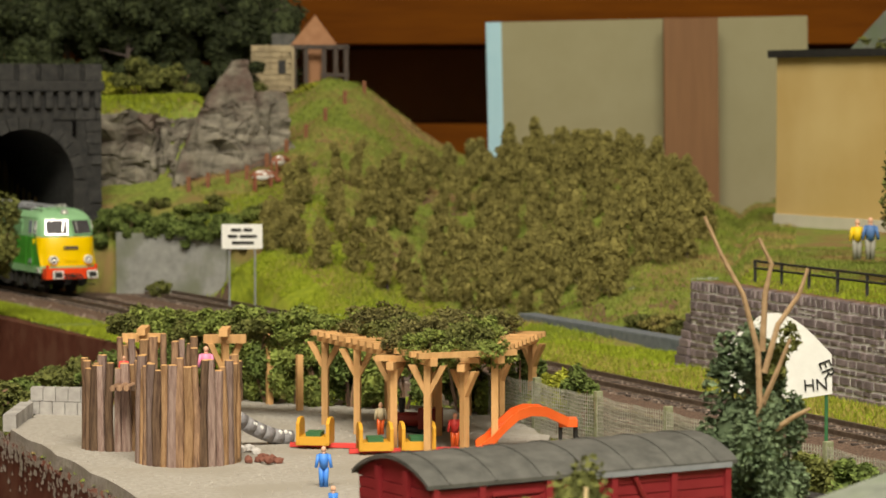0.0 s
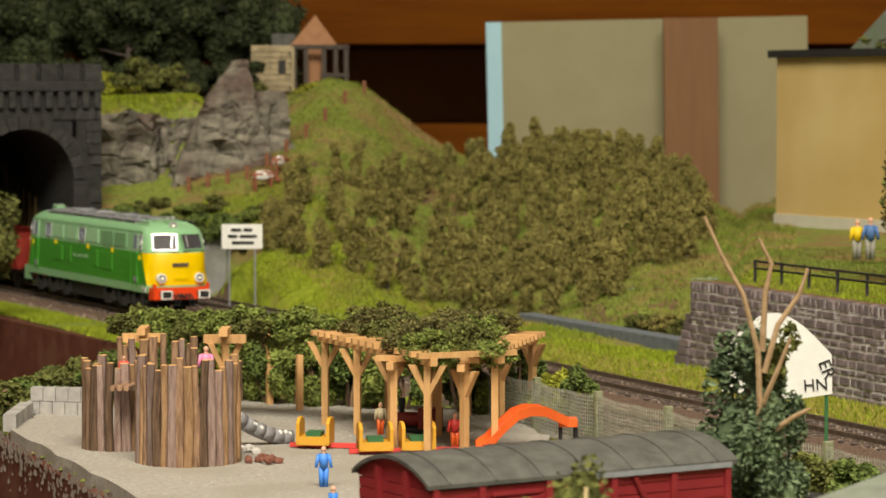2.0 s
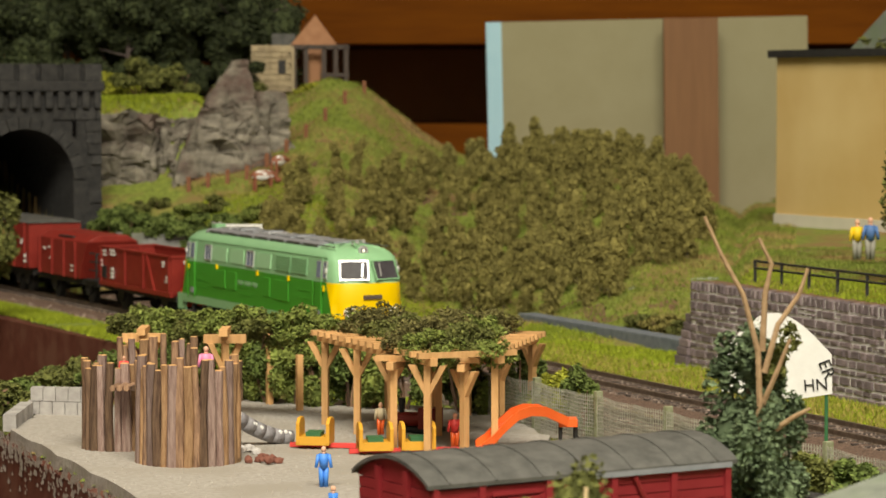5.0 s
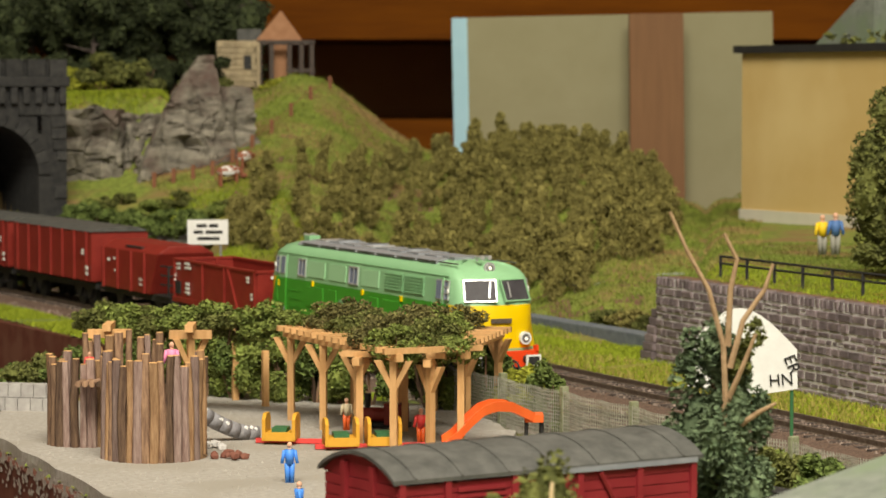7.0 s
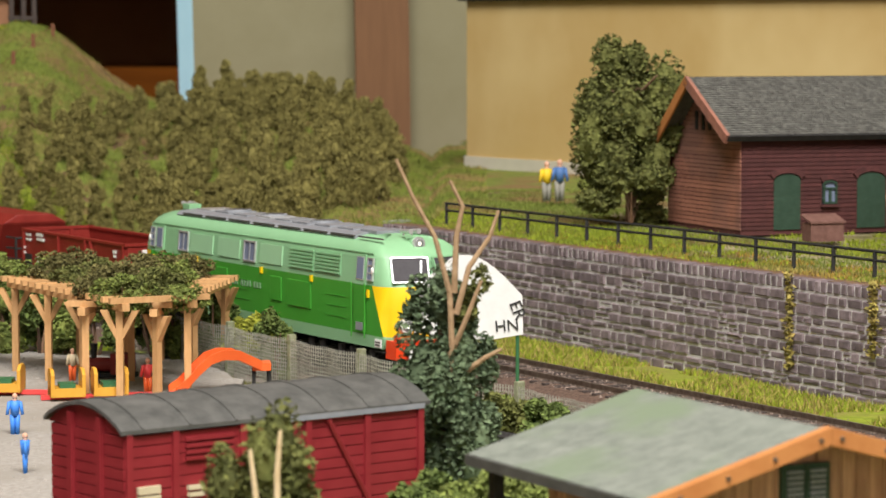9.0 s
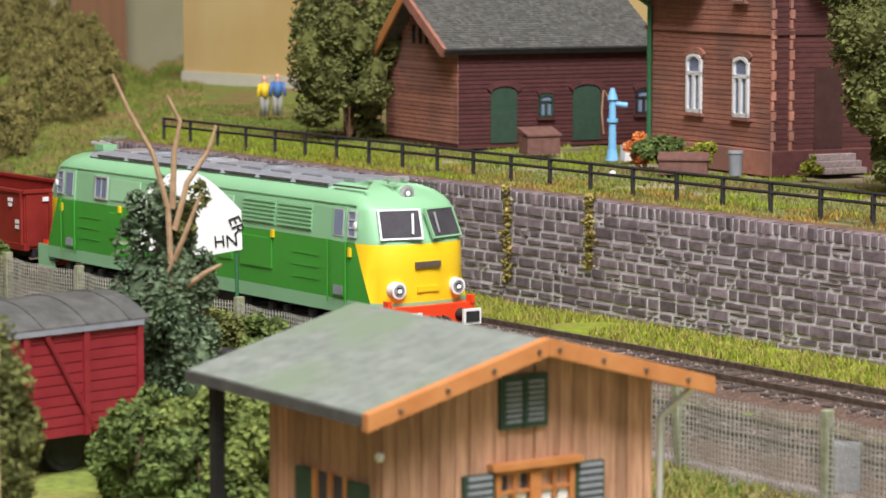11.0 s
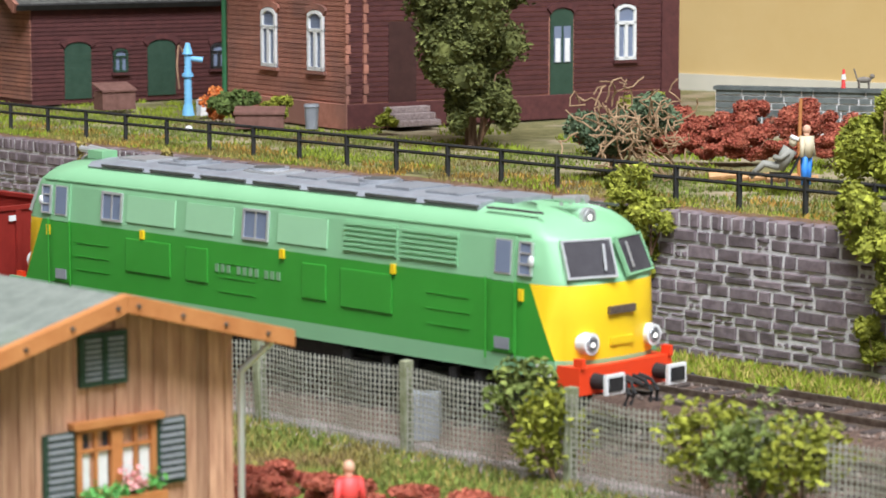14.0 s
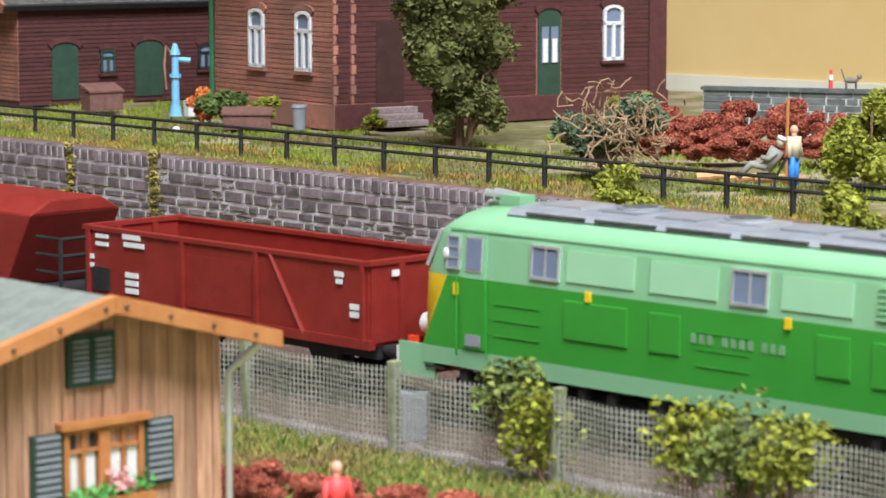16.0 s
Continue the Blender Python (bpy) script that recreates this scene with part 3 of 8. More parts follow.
            part("buffer_head", box(bmesh.new(), min(hx, hx + end * 0.0008), max(hx, hx + end * 0.0008), sy * 0.01005 - 0.0030, sy * 0.01005 + 0.0030, 0.0098, 0.0142), WHITE, buf, bevel=0.0003)
            part("buffer_face", boxed(min(hx, hx + end * 0.0011), max(hx, hx + end * 0.0011), sy * 0.01005 - 0.0022, sy * 0.01005 + 0.0022, 0.0105, 0.0135), BLACK, buf)
            # brake hoses
            for dy in (0.0022, 0.0042):
                bm = bmesh.new()
                pts = [(ex(-0.006), sy * dy, 0.0118), (ex(-0.0025), sy * dy, 0.0112), (ex(-0.001), sy * (dy + 0.0005), 0.0090), (ex(-0.0018), sy * (dy + 0.001), 0.0065)]
                chain(bm, pts, 0.0005, 0.0005)
                part("brake_hose", bm, BLACK, ob)
        # top headlight in a fairing
        c = Vector((ex(-0.0185), 0, 0.0459))
        fair = part("fairing", tube(bmesh.new(), c + Vector((-end * 0.016, 0, 0.0004)), c, 0.0010, 0.0022, 16), GREEN_LIGHT, ob, smooth=True)
        ring = part("top_headlight", tube(bmesh.new(), c, c + Vector((end * 0.0012, 0, 0)), 0.0022, 0.0022, 20), CHROME, ob, "round top headlight in a chrome ring")
        part("lens", tube(bmesh.new(), c + Vector((end * 0.001, 0, 0)), c + Vector((end * 0.0014, 0, 0)), 0.0017, 0.0015, 16), REFLECTOR, ring)
        part("lens_core", tube(bmesh.new(), c + Vector((end * 0.0013, 0, 0)), c + Vector((end * 0.0016, 0, 0)), 0.0007, 0.0005, 10), LAMP if end > 0 else CHROME, ring)
        bm = boxed(min(ex(-0.006), ex(-0.013)), max(ex(-0.006), ex(-0.013)), -0.0150, 0.0150, 0.0092, 0.0152)
        beam = part("buffer_beam", bm, ORANGE_RED, ob, "orange-red buffer beam", bevel=0.0003)
        if end < 0:
            for sy in (-1, 1):
                part("corner_skirt", boxed(-LEN + 0.0035, -LEN + 0.0150, sy * 0.0154 - 0.0003, sy * 0.0154 + 0.0003, 0.0080, 0.0160), GREEN_LIGHT, ob)
        for sy in (-1, 1):
            part("beam_horn", boxed(min(ex(-0.0055), ex(-0.008)), max(ex(-0.0055), ex(-0.008)), sy * 0.0142 - 0.0006, sy * 0.0142 + 0.0006, 0.0150, 0.0172), ORANGE_RED, beam)
        part("number_plate", boxed(min(ex(-0.0070), ex(-0.0078)), max(ex(-0.0070), ex(-0.0078)), -0.0042, 0.0042, 0.0258, 0.0275), RAIL, ob, "dark plate with illegible bars")
        part("vent_plate", boxed(min(ex(-0.0071), ex(-0.0078)), max(ex(-0.0071), ex(-0.0078)), -0.0036, 0.0036, 0.0190, 0.0206), YELLOW, ob)
        hook = tube(bmesh.new(), (ex(-0.006), 0, 0.0115), (ex(-0.0005), 0, 0.0105), 0.0009, 0.0006, 8)
        part("coupling_hook", hook, BLACK, ob)
        bm = bmesh.new()
        for dy in (-0.0025, 0.0005):
            tube(bm, (ex(-0.0235), dy, 0.0483), (ex(-0.0235), dy, 0.0497), 0.0004, 0.0004, 6)
            tube(bm, (ex(-0.0255), dy, 0.0497), (ex(-0.0185), dy, 0.0499), 0.0005, 0.0009, 8)
        part("air_horn", bm, CHROME, ob)
        # bogie with frames, springs and three wheelsets
        bx = ex(-0.052)
        bog = part("bogie", boxed(bx - 0.030, bx + 0.030, -0.0125, 0.0125, 0.0070, 0.0100), BLACK, ob)
        for sy in (-1, 1):
            bm = boxed(bx - 0.032, bx + 0.032, sy * 0.0128 - 0.0010, sy * 0.0128 + 0.0010, 0.0052, 0.0092)
            for k in (-0.022, 0, 0.022):
                box(bm, bx + k - 0.0035, bx + k + 0.0035, sy * 0.0142 - 0.0014, sy * 0.0142 + 0.0008, 0.0035, 0.0082)
                for q in (-0.0068, 0.0068):
                    tube(bm, (bx + k + q, sy * 0.0138, 0.0052), (bx + k + q, sy * 0.0138, 0.0112), 0.0016, 0.0016, 10)
            part("bogie_frame", bm, BLACK, bog)
        for k in (-0.022, 0, 0.022):
            wheelset(ob, bx + k)
        for sy in (-1, 1):
            for k in range(3):
                part("step", boxed(min(ex(-0.0185), ex(-0.0125)), max(ex(-0.0185), ex(-0.0125)), sy * 0.0150 - 0.0012, sy * 0.0150 + 0.0012, 0.0050 + 0.003 * k, 0.0054 + 0.003 * k), BLACK, ob)
    part("fuel_tank", boxed(-LEN / 2 - 0.028, -LEN / 2 + 0.028, -0.0140, 0.0140, 0.0045, 0.0125), BLACK, ob, bevel=0.001)
    # grey roof panels with hatches and fans
    bm = bmesh.new()
    prism(bm, [(-0.0122, 0.0469), (-0.0108, 0.0481), (-0.0050, 0.0487), (0.0050, 0.0487), (0.0108, 0.0481), (0.0122, 0.0469), (0.0118, 0.0462), (-0.0118, 0.0462)], -LEN + 0.034, -0.040, "x")
    roof = part("roof_panel", bm, ROOF_GRAY, ob, "gray roof walkway panel")
    rnd = random.Random(3)
    for k in range(9):
        x = -LEN + 0.045 + k * 0.0165
        w = 0.0045 + 0.002 * rnd.random()
        part("roof_hatch", boxed(x - 0.0060, x + 0.0055, -w - 0.001, w, 0.0482, 0.0490 + 0.0003 * rnd.random()), ROOF_GRAY if k % 3 else CHROME if k < 4 else ROOF_GRAY, roof, bevel=0.0002)
    for x in (-LEN + 0.062, -0.125, -0.085):
        part("fan_ring", tube(bmesh.new(), (x, 0.0, 0.0484), (x, 0.0, 0.0498), 0.0052, 0.0050, 24), ROOF_GRAY, roof)
        part("fan_grille", tube(bmesh.new(), (x, 0.0, 0.0497), (x, 0.0, 0.0499), 0.0040, 0.0040, 20), VAN_ROOF, roof)
    for sy in (-1, 1):
        for k in range(8):
            x = -LEN + 0.040 + k * 0.020
            part("roof_rail", boxed(x, x + 0.017, sy * 0.0122 - 0.0003, sy * 0.0122 + 0.0003, 0.0473, 0.0478), VAN_ROOF, roof)
    part("roof_box", boxed(-LEN + 0.026, -LEN + 0.032, -0.006, -0.001, 0.0478, 0.0502), GREEN_LIGHT, ob, bevel=0.0003)
    TRAIN.append((ob, 0.0, LEN))


def chassis(ob, ln, axles):
    part("underframe", boxed(-ln + 0.006, -0.006, -0.0125, 0.0125, 0.0098, 0.0128), BLACK, ob)
    for x in axles:
        wheelset(ob, x)
        for sy in (-1, 1):
            bm = prism(bmesh.new(), [(x - 0.006, 0.0105), (x + 0.006, 0.0105), (x + 0.002, 0.0045), (x - 0.002, 0.0045)], sy * 0.0108 - 0.0006, sy * 0.0108 + 0.0006, "y")
            part("axle_guard", bm, BLACK, ob)
    for end in (1, -1):
        for sy in (-1, 1):
            a = (-0.006 if end > 0 else -ln + 0.006, sy * 0.010, 0.0118)
            b = (0.0 if end > 0 else -ln, sy * 0.010, 0.0118)
            part("buffer", tube(bmesh.new(), a, b, 0.0012, 0.0022, 12), BLACK, ob)


def lettering(ob, rows, y, material=WHITE):
    for x, z, w, h in rows:
        part("lettering_bar", boxed(x - w / 2, x + w / 2, y - 0.0002, y + 0.0002, z - h / 2, z + h / 2), material, ob, "white bar of lettering")


def open_wagon():
    ln, w, z0, z1 = 0.118, 0.0150, 0.0138, 0.0318
    ob = thing("open_wagon", "oxide red open goods wagon with white lettering", "wagon", group="goods wagons")
    chassis(ob, ln, (-0.026, -ln + 0.026))
    part("floor", boxed(-ln + 0.006, -0.006, -w, w, 0.0128, 0.0140), WAGON_RED, ob)
    for sy in (-1, 1):
        bm = boxed(-ln + 0.006, -0.006, sy * w - 0.0005, sy * w + 0.0005, z0, z1)
        wall = part("side_wall", bm, WAGON_RED, ob)
        part("top_rim", boxed(-ln + 0.005, -0.005, sy * w - 0.0011, sy * w + 0.0011, z1, z1 + 0.0010), WAGON_RED, wall)
        part("sole_bar", boxed(-ln + 0.005, -0.005, sy * w - 0.0012, sy * w + 0.0008, z0 - 0.0014, z0 + 0.0008), WAGON_RED, wall)
        for x in (-0.0075, -0.045, -0.073, -ln + 0.0075):
            part("side_post", boxed(x - 0.0006, x + 0.0006, sy * (w + 0.0009) - 0.0005, sy * (w + 0.0009) + 0.0005, z0, z1), WAGON_RED, wall)
        bm = bmesh.new()
        tube(bm, (-0.028, sy * (w + 0.0008), z0), (-0.040, sy * (w + 0.0008), z1), 0.0006, n=5)
        part("brace", bm, WAGON_RED, wall)
        part("door", boxed(-0.071, -0.047, sy * (w + 0.0004) - 0.0003, sy * (w + 0.0004) + 0.0003, z0 + 0.002, z1 - 0.003), WAGON_RED, wall)
        y = sy * (w + 0.0009)
        lettering(ob, [(-ln + 0.013, 0.0305, 0.005, 0.0010), (-ln + 0.013, 0.0285, 0.005, 0.0010), (-ln + 0.025, 0.0312, 0.007, 0.0014), (-ln + 0.026, 0.0292, 0.008, 0.0012),
                       (-ln + 0.025, 0.0215, 0.005, 0.0013), (-ln + 0.025, 0.0195, 0.005, 0.0013), (-ln + 0.025, 0.0175, 0.005, 0.0013), (-0.0155, 0.0292, 0.003, 0.0012), (-0.0155, 0.0275, 0.002, 0.0012),
                       (-0.0095, 0.0220, 0.0045, 0.0013), (-0.0095, 0.0202, 0.0045, 0.0013), (-ln + 0.0085, 0.025, 0.0018, 0.0012), (-ln + 0.0085, 0.0228, 0.0018, 0.0012)], y)
        lettering(ob, [(-ln + 0.0125, 0.0195, 0.007, 0.006)], y, BLACK)
    for x in (-0.006, -ln + 0.006):
        end = part("end_wall", boxed(x - 0.0006, x + 0.0006, -w, w, z0, z1), WAGON_RED, ob)
        for y in (-0.006, 0.006):
            part("end_post", boxed(x - 0.0016, x + 0.0016, y - 0.0008, y + 0.0008, z0, z1), WAGON_RED, end)
        part("end_rim", boxed(x - 0.0011, x + 0.0011, -w - 0.001, w + 0.001, z1 + 0.0001, z1 + 0.0012), WAGON_RED, end)
    part("lettering_bar", boxed(-0.0050, -0.0047, -0.009, -0.005, 0.0290, 0.0305), WHITE, ob)
    TRAIN.append((ob, 0.2178, ln))


def hopper_wagon():
    ln, w = 0.108, 0.0148
    ob = thing("hopper_wagon", "dull red hopper wagon with brake platform and domed lid", "wagon", group="goods wagons")
    chassis(ob, ln, (-0.026, -ln + 0.026))
    bm = prism(bmesh.new(), [(-0.030, 0.0130), (-0.018, 0.0330), (-ln + 0.010, 0.0330), (-ln + 0.010, 0.0130)], -w, w, "y")
    body = part("body", bm, WAGON_RED, ob, bevel=0.0004)
    bm = prism(bmesh.new(), [(-w, 0.0330), (w, 0.0330), (w * 0.55, 0.0368), (-w * 0.55, 0.0368)], -ln + 0.010, -0.018, "x")
    part("lid", bm, WAGON_RED, ob, bevel=0.0005)
    part("hatch", boxed(-0.068, -0.045, -w * 0.9, -w * 0.5, 0.0345, 0.0352, m=None), BLACK, ob)
    for sy in (-1, 1):
        for x in (-0.036, -0.055, -0.075, -ln + 0.012):
            part("rib", boxed(x - 0.0007, x + 0.0007, sy * (w + 0.0004) - 0.0006, sy * (w + 0.0004) + 0.0006, 0.0130, 0.0330), WAGON_RED, body)
        lettering(ob, [(-0.040, 0.017, 0.006, 0.001), (-0.041, 0.0195, 0.005, 0.001), (-ln + 0.020, 0.027, 0.004, 0.0012), (-ln + 0.030, 0.028, 0.005, 0.0012), (-ln + 0.030, 0.022, 0.003, 0.0012)], sy * (w + 0.0003))
    for y in (-0.013, -0.0045, 0.0045, 0.013):
        part("railing_post", tube(bmesh.new(), (-0.0075, y, 0.0125), (-0.0075, y, 0.0275), 0.0006, n=5), BLACK, ob)
    for z in (0.0185, 0.0230, 0.0275):
        part("railing_bar", chain(bmesh.new(), [(-0.018, -0.013, z), (-0.0075, -0.013, z), (-0.0075, 0.013, z), (-0.018, 0.013, z)], 0.0005, 0.0005, 5), BLACK, ob)
    part("platform", boxed(-0.026, -0.006, -0.0135, 0.0135, 0.0125, 0.0133), BLACK, ob)
    TRAIN.append((ob, 0.3368, ln))


def high_wagon(back, name, label):
    ln, w = 0.135, 0.0155
    ob = thing(name, label, "wagon", group="goods wagons")
    chassis(ob, ln, (-0.020, -0.036, -ln + 0.020, -ln + 0.036))
    body = part("body", boxed(-ln + 0.005, -0.005, -w, w, 0.0140, 0.0395), WAGON_RED, ob, bevel=0.0004)
    part("roof", prism(bmesh.new(), [(-w - 0.0004, 0.0395), (-w * 0.6, 0.0418), (w * 0.6, 0.0418), (w + 0.0004, 0.0395)], -ln + 0.004, -0.004, "x"), VAN_ROOF, ob, "gray wagon roof")
    for sy in (-1, 1):
        for k in range(7):
            x = -0.012 - k * (ln - 0.024) / 6
            part("rib", boxed(x - 0.0007, x + 0.0007, sy * (w + 0.0004) - 0.0006, sy * (w + 0.0004) + 0.0006, 0.0140, 0.0395), WAGON_RED, body)
        lettering(ob, [(-0.009, 0.021, 0.003, 0.002), (-0.009, 0.018, 0.003, 0.0015), (-0.015, 0.029, 0.002, 0.003)], sy * (w + 0.0012))
    TRAIN.append((ob, back, ln))


locomotive()
open_wagon()
hopper_wagon()
high_wagon(0.4458, "box_wagon", "tall dull red box wagon with gray roof")
high_wagon(0.5818, "box_wagon", "tall dull red box wagon with gray roof")
high_wagon(0.7178, "box_wagon", "tall dull red box wagon with gray roof")


# ---- railway line, walls and portal ----
def railway(shift, end, seed):
    line = thing("railway_track", "rusty model railway track on brown ballast", "track", kind="structure")
    ys = [y for y in (0.26 + 0.01 * i for i in range(175)) if y < end]
    rnd = random.Random(seed)
    vs, fs = [], []
    prof = [(-0.034, -0.0058), (-0.025, -0.0040), (-0.017, -0.0026), (-0.012, -0.0023), (-0.004, -0.0024), (0.004, -0.0024), (0.012, -0.0023), (0.017, -0.0026), (0.025, -0.0040), (0.034, -0.0058)]
    fine = [y for y in (0.26 + 0.004 * i for i in range(437)) if y < end]
    for y in fine:
        d = track_dir(y)
        q = Vector((d.y, -d.x))
        for w, z in prof:
            p = Vector((track_x(y), y)) + q * (shift + w + rnd.uniform(-0.0012, 0.0012))
            vs.append((p.x, p.y, z + rnd.uniform(-0.0005, 0.0005)))
    k = len(prof)
    for i in range(len(fine) - 1):
        for j in range(k - 1):
            fs.append((i * k + j, i * k + j + 1, (i + 1) * k + j + 1, (i + 1) * k + j))
    raw("ballast", vs, fs, BALLAST, line, "brown ballast bed")
    for s in (-0.00825, 0.00825):
        bm = bmesh.new()
        prev = None
        for y in ys:
            d = track_dir(y)
            q = Vector((d.y, -d.x))
            ring = []
            for w, z in ((-0.0007, -0.0022), (0.0007, -0.0022), (0.0003, -0.0016), (0.0005, -0.0004), (0.0005, 0), (-0.0005, 0), (-0.0005, -0.0004), (-0.0003, -0.0016)):
                p = Vector((track_x(y), y)) + q * (shift + s + w)
                ring.append(bm.verts.new((p.x, p.y, z)))
            if prev:
                for i in range(8):
                    bm.faces.new((prev[i], prev[(i + 1) % 8], ring[(i + 1) % 8], ring[i]))
            prev = ring
        bmesh.ops.recalc_face_normals(bm, faces=bm.faces)
        part("rail", bm, RAIL, line)
    me = boxed(-0.0148, 0.0148, -0.0015, 0.0015, -0.0030, -0.0019)
    first = part("sleeper", me, SLEEPER, line)
    y, count = 0.30, 0
    while y < min(end, 1.72):
        d = track_dir(y)
        o = first if count == 0 else new("sleeper", first.data)
        o.parent = line
        o.matrix_world = Matrix.Translation((track_x(y) + d.y * shift, y - d.x * shift, 0)) @ Matrix.Rotation(math.atan2(d.y, d.x) - math.pi / 2, 4, "Z")
        y += 0.0078 * d.y
        count += 1
    # loose ballast stones beside and between the rails
    vs, fs = [], []
    for i in range(16000):
        y = rnd.uniform(0.32, min(end, 1.62))
        d = track_dir(y)
        w = rnd.gauss(0, 0.016)
        if abs(w) > 0.034:
            continue
        p = Vector((track_x(y), y)) + Vector((d.y, -d.x)) * (w + shift)
        r = rnd.uniform(0.0004, 0.0009)
        z = -0.0024 if abs(w) < 0.017 else -0.0040
        n = len(vs)
        for a, b, c in ((1, 0, 0), (-0.5, 0.87, 0), (-0.5, -0.87, 0), (0.1, 0.1, 1.1)):
            vs.append((p.x + a * r * rnd.uniform(0.7, 1.3), p.y + b * r * rnd.uniform(0.7, 1.3), z + c * r))
        fs += [(n, n + 1, n + 3), (n + 1, n + 2, n + 3), (n + 2, n, n + 3)]
    tagged(raw("ballast_stones", vs, fs, mat("ballast_stone", (0.10, 0.07, 0.055), (0.30, 0.23, 0.19), 500, 0.95, island=0.5)), "loose brown and gray ballast stones", "ballast", kind="stuff")


def wall_frame(s, z, out=0.0):
    p = WALL_A + WALL_DIR * s + WALL_OUT * out
    return Matrix.Translation((p.x, p.y, z)) @ Matrix.Rotation(math.atan2(WALL_DIR.y, WALL_DIR.x), 4, "Z")


def stone_wall():
    ln, top = (WALL_B - WALL_A).length, 0.0345
    wall = thing("retaining_wall", "violet-gray stone retaining wall with pale mortar joints", "wall", kind="structure")
    core = part("mortar_core", box(bmesh.new(), 0, ln, 0.00008, 0.008, -0.006, top - 0.0008, wall_frame(0, 0)), MORTAR, wall, "pale mortar")
    rnd = random.Random(11)
    loose_v, loose_f, singles = [], [], []

    def stone(s0, s1, z0, z1):
        proud = rnd.uniform(0.0003, 0.0007)
        j = rnd.uniform(0.00018, 0.00036)
        pts = [(s0 + j, z0 + j), (s1 - j, z0 + j), (s1 - j, z1 - j), (s0 + j, z1 - j)]
        b = 0.0005
        vs = []
        for s, z in pts:
            vs.append(Vector((s + rnd.uniform(-1, 1) * 0.0002, 0.0005, z + rnd.uniform(-1, 1) * 0.0002)))
        cs, cz = (s0 + s1) / 2, (z0 + z1) / 2
        for s, z in pts:
            vs.append(Vector((s + (b if s < cs else -b), -proud + rnd.uniform(-0.0002, 0.0002), z + (b if z < cz else -b))))
        vs += [vs[3] + Vector((0, 0.003, 0)), vs[2] + Vector((0, 0.003, 0))]
        fs = [(3, 2, 9, 8), (4, 5, 6, 7), (0, 1, 5, 4), (1, 2, 6, 5), (2, 3, 7, 6), (3, 0, 4, 7)]
        m = wall_frame(0, 0)
        if 0.44 < s0 < 0.72 and len(singles) < 300:
            o = raw("stone", [tuple(v) for v in vs], fs, STONE, wall)
            o.matrix_world = m
            singles.append(o)
        else:
            n = len(loose_v)
            loose_v.extend(tuple(m @ v) for v in vs)
            loose_f.extend(tuple(n + k for k in f) for f in fs)
    s = 0.0
    while s < ln:
        w = rnd.uniform(0.0030, 0.0044)
        stone(s, s + w, top - 0.0046, top)
        s += w
    z = top - 0.0046
    while z > -0.005:
        h = rnd.choice((0.0028, 0.0033, 0.0038, 0.0042))
        s = -rnd.random() * 0.004
        while s < ln:
            w = rnd.choice((0.0045, 0.006, 0.007, 0.0085, 0.010))
            if rnd.random() < 0.13:
                stone(max(s, 0), s + w, z - h / 2, z)
                stone(max(s, 0), s + w * 0.5, z - h, z - h / 2)
                stone(max(s, 0) + w * 0.5, s + w, z - h, z - h / 2)
            else:
                stone(max(s, 0), s + w, z - h, z)
            s += w
        z -= h
    tagged(raw("stones", loose_v, loose_f, STONE, wall), kind="stuff")
    part("backfill", box(bmesh.new(), 0, ln, 0.0012, 0.0125, 0.030, top - 0.0006, wall_frame(0, 0)), EARTH, wall, "earth behind the top stones")
    # stepped pier at the open end
    for k in range(7):
        part("pier_stone", box(bmesh.new(), -0.011 + 0.001 * k, 0.0006, -0.003 + 0.0005 * k, 0.010, -0.005 + 0.0036 * k, -0.0016 + 0.0036 * k, wall_frame(0, 0)), STONE, wall, bevel=0.0004)


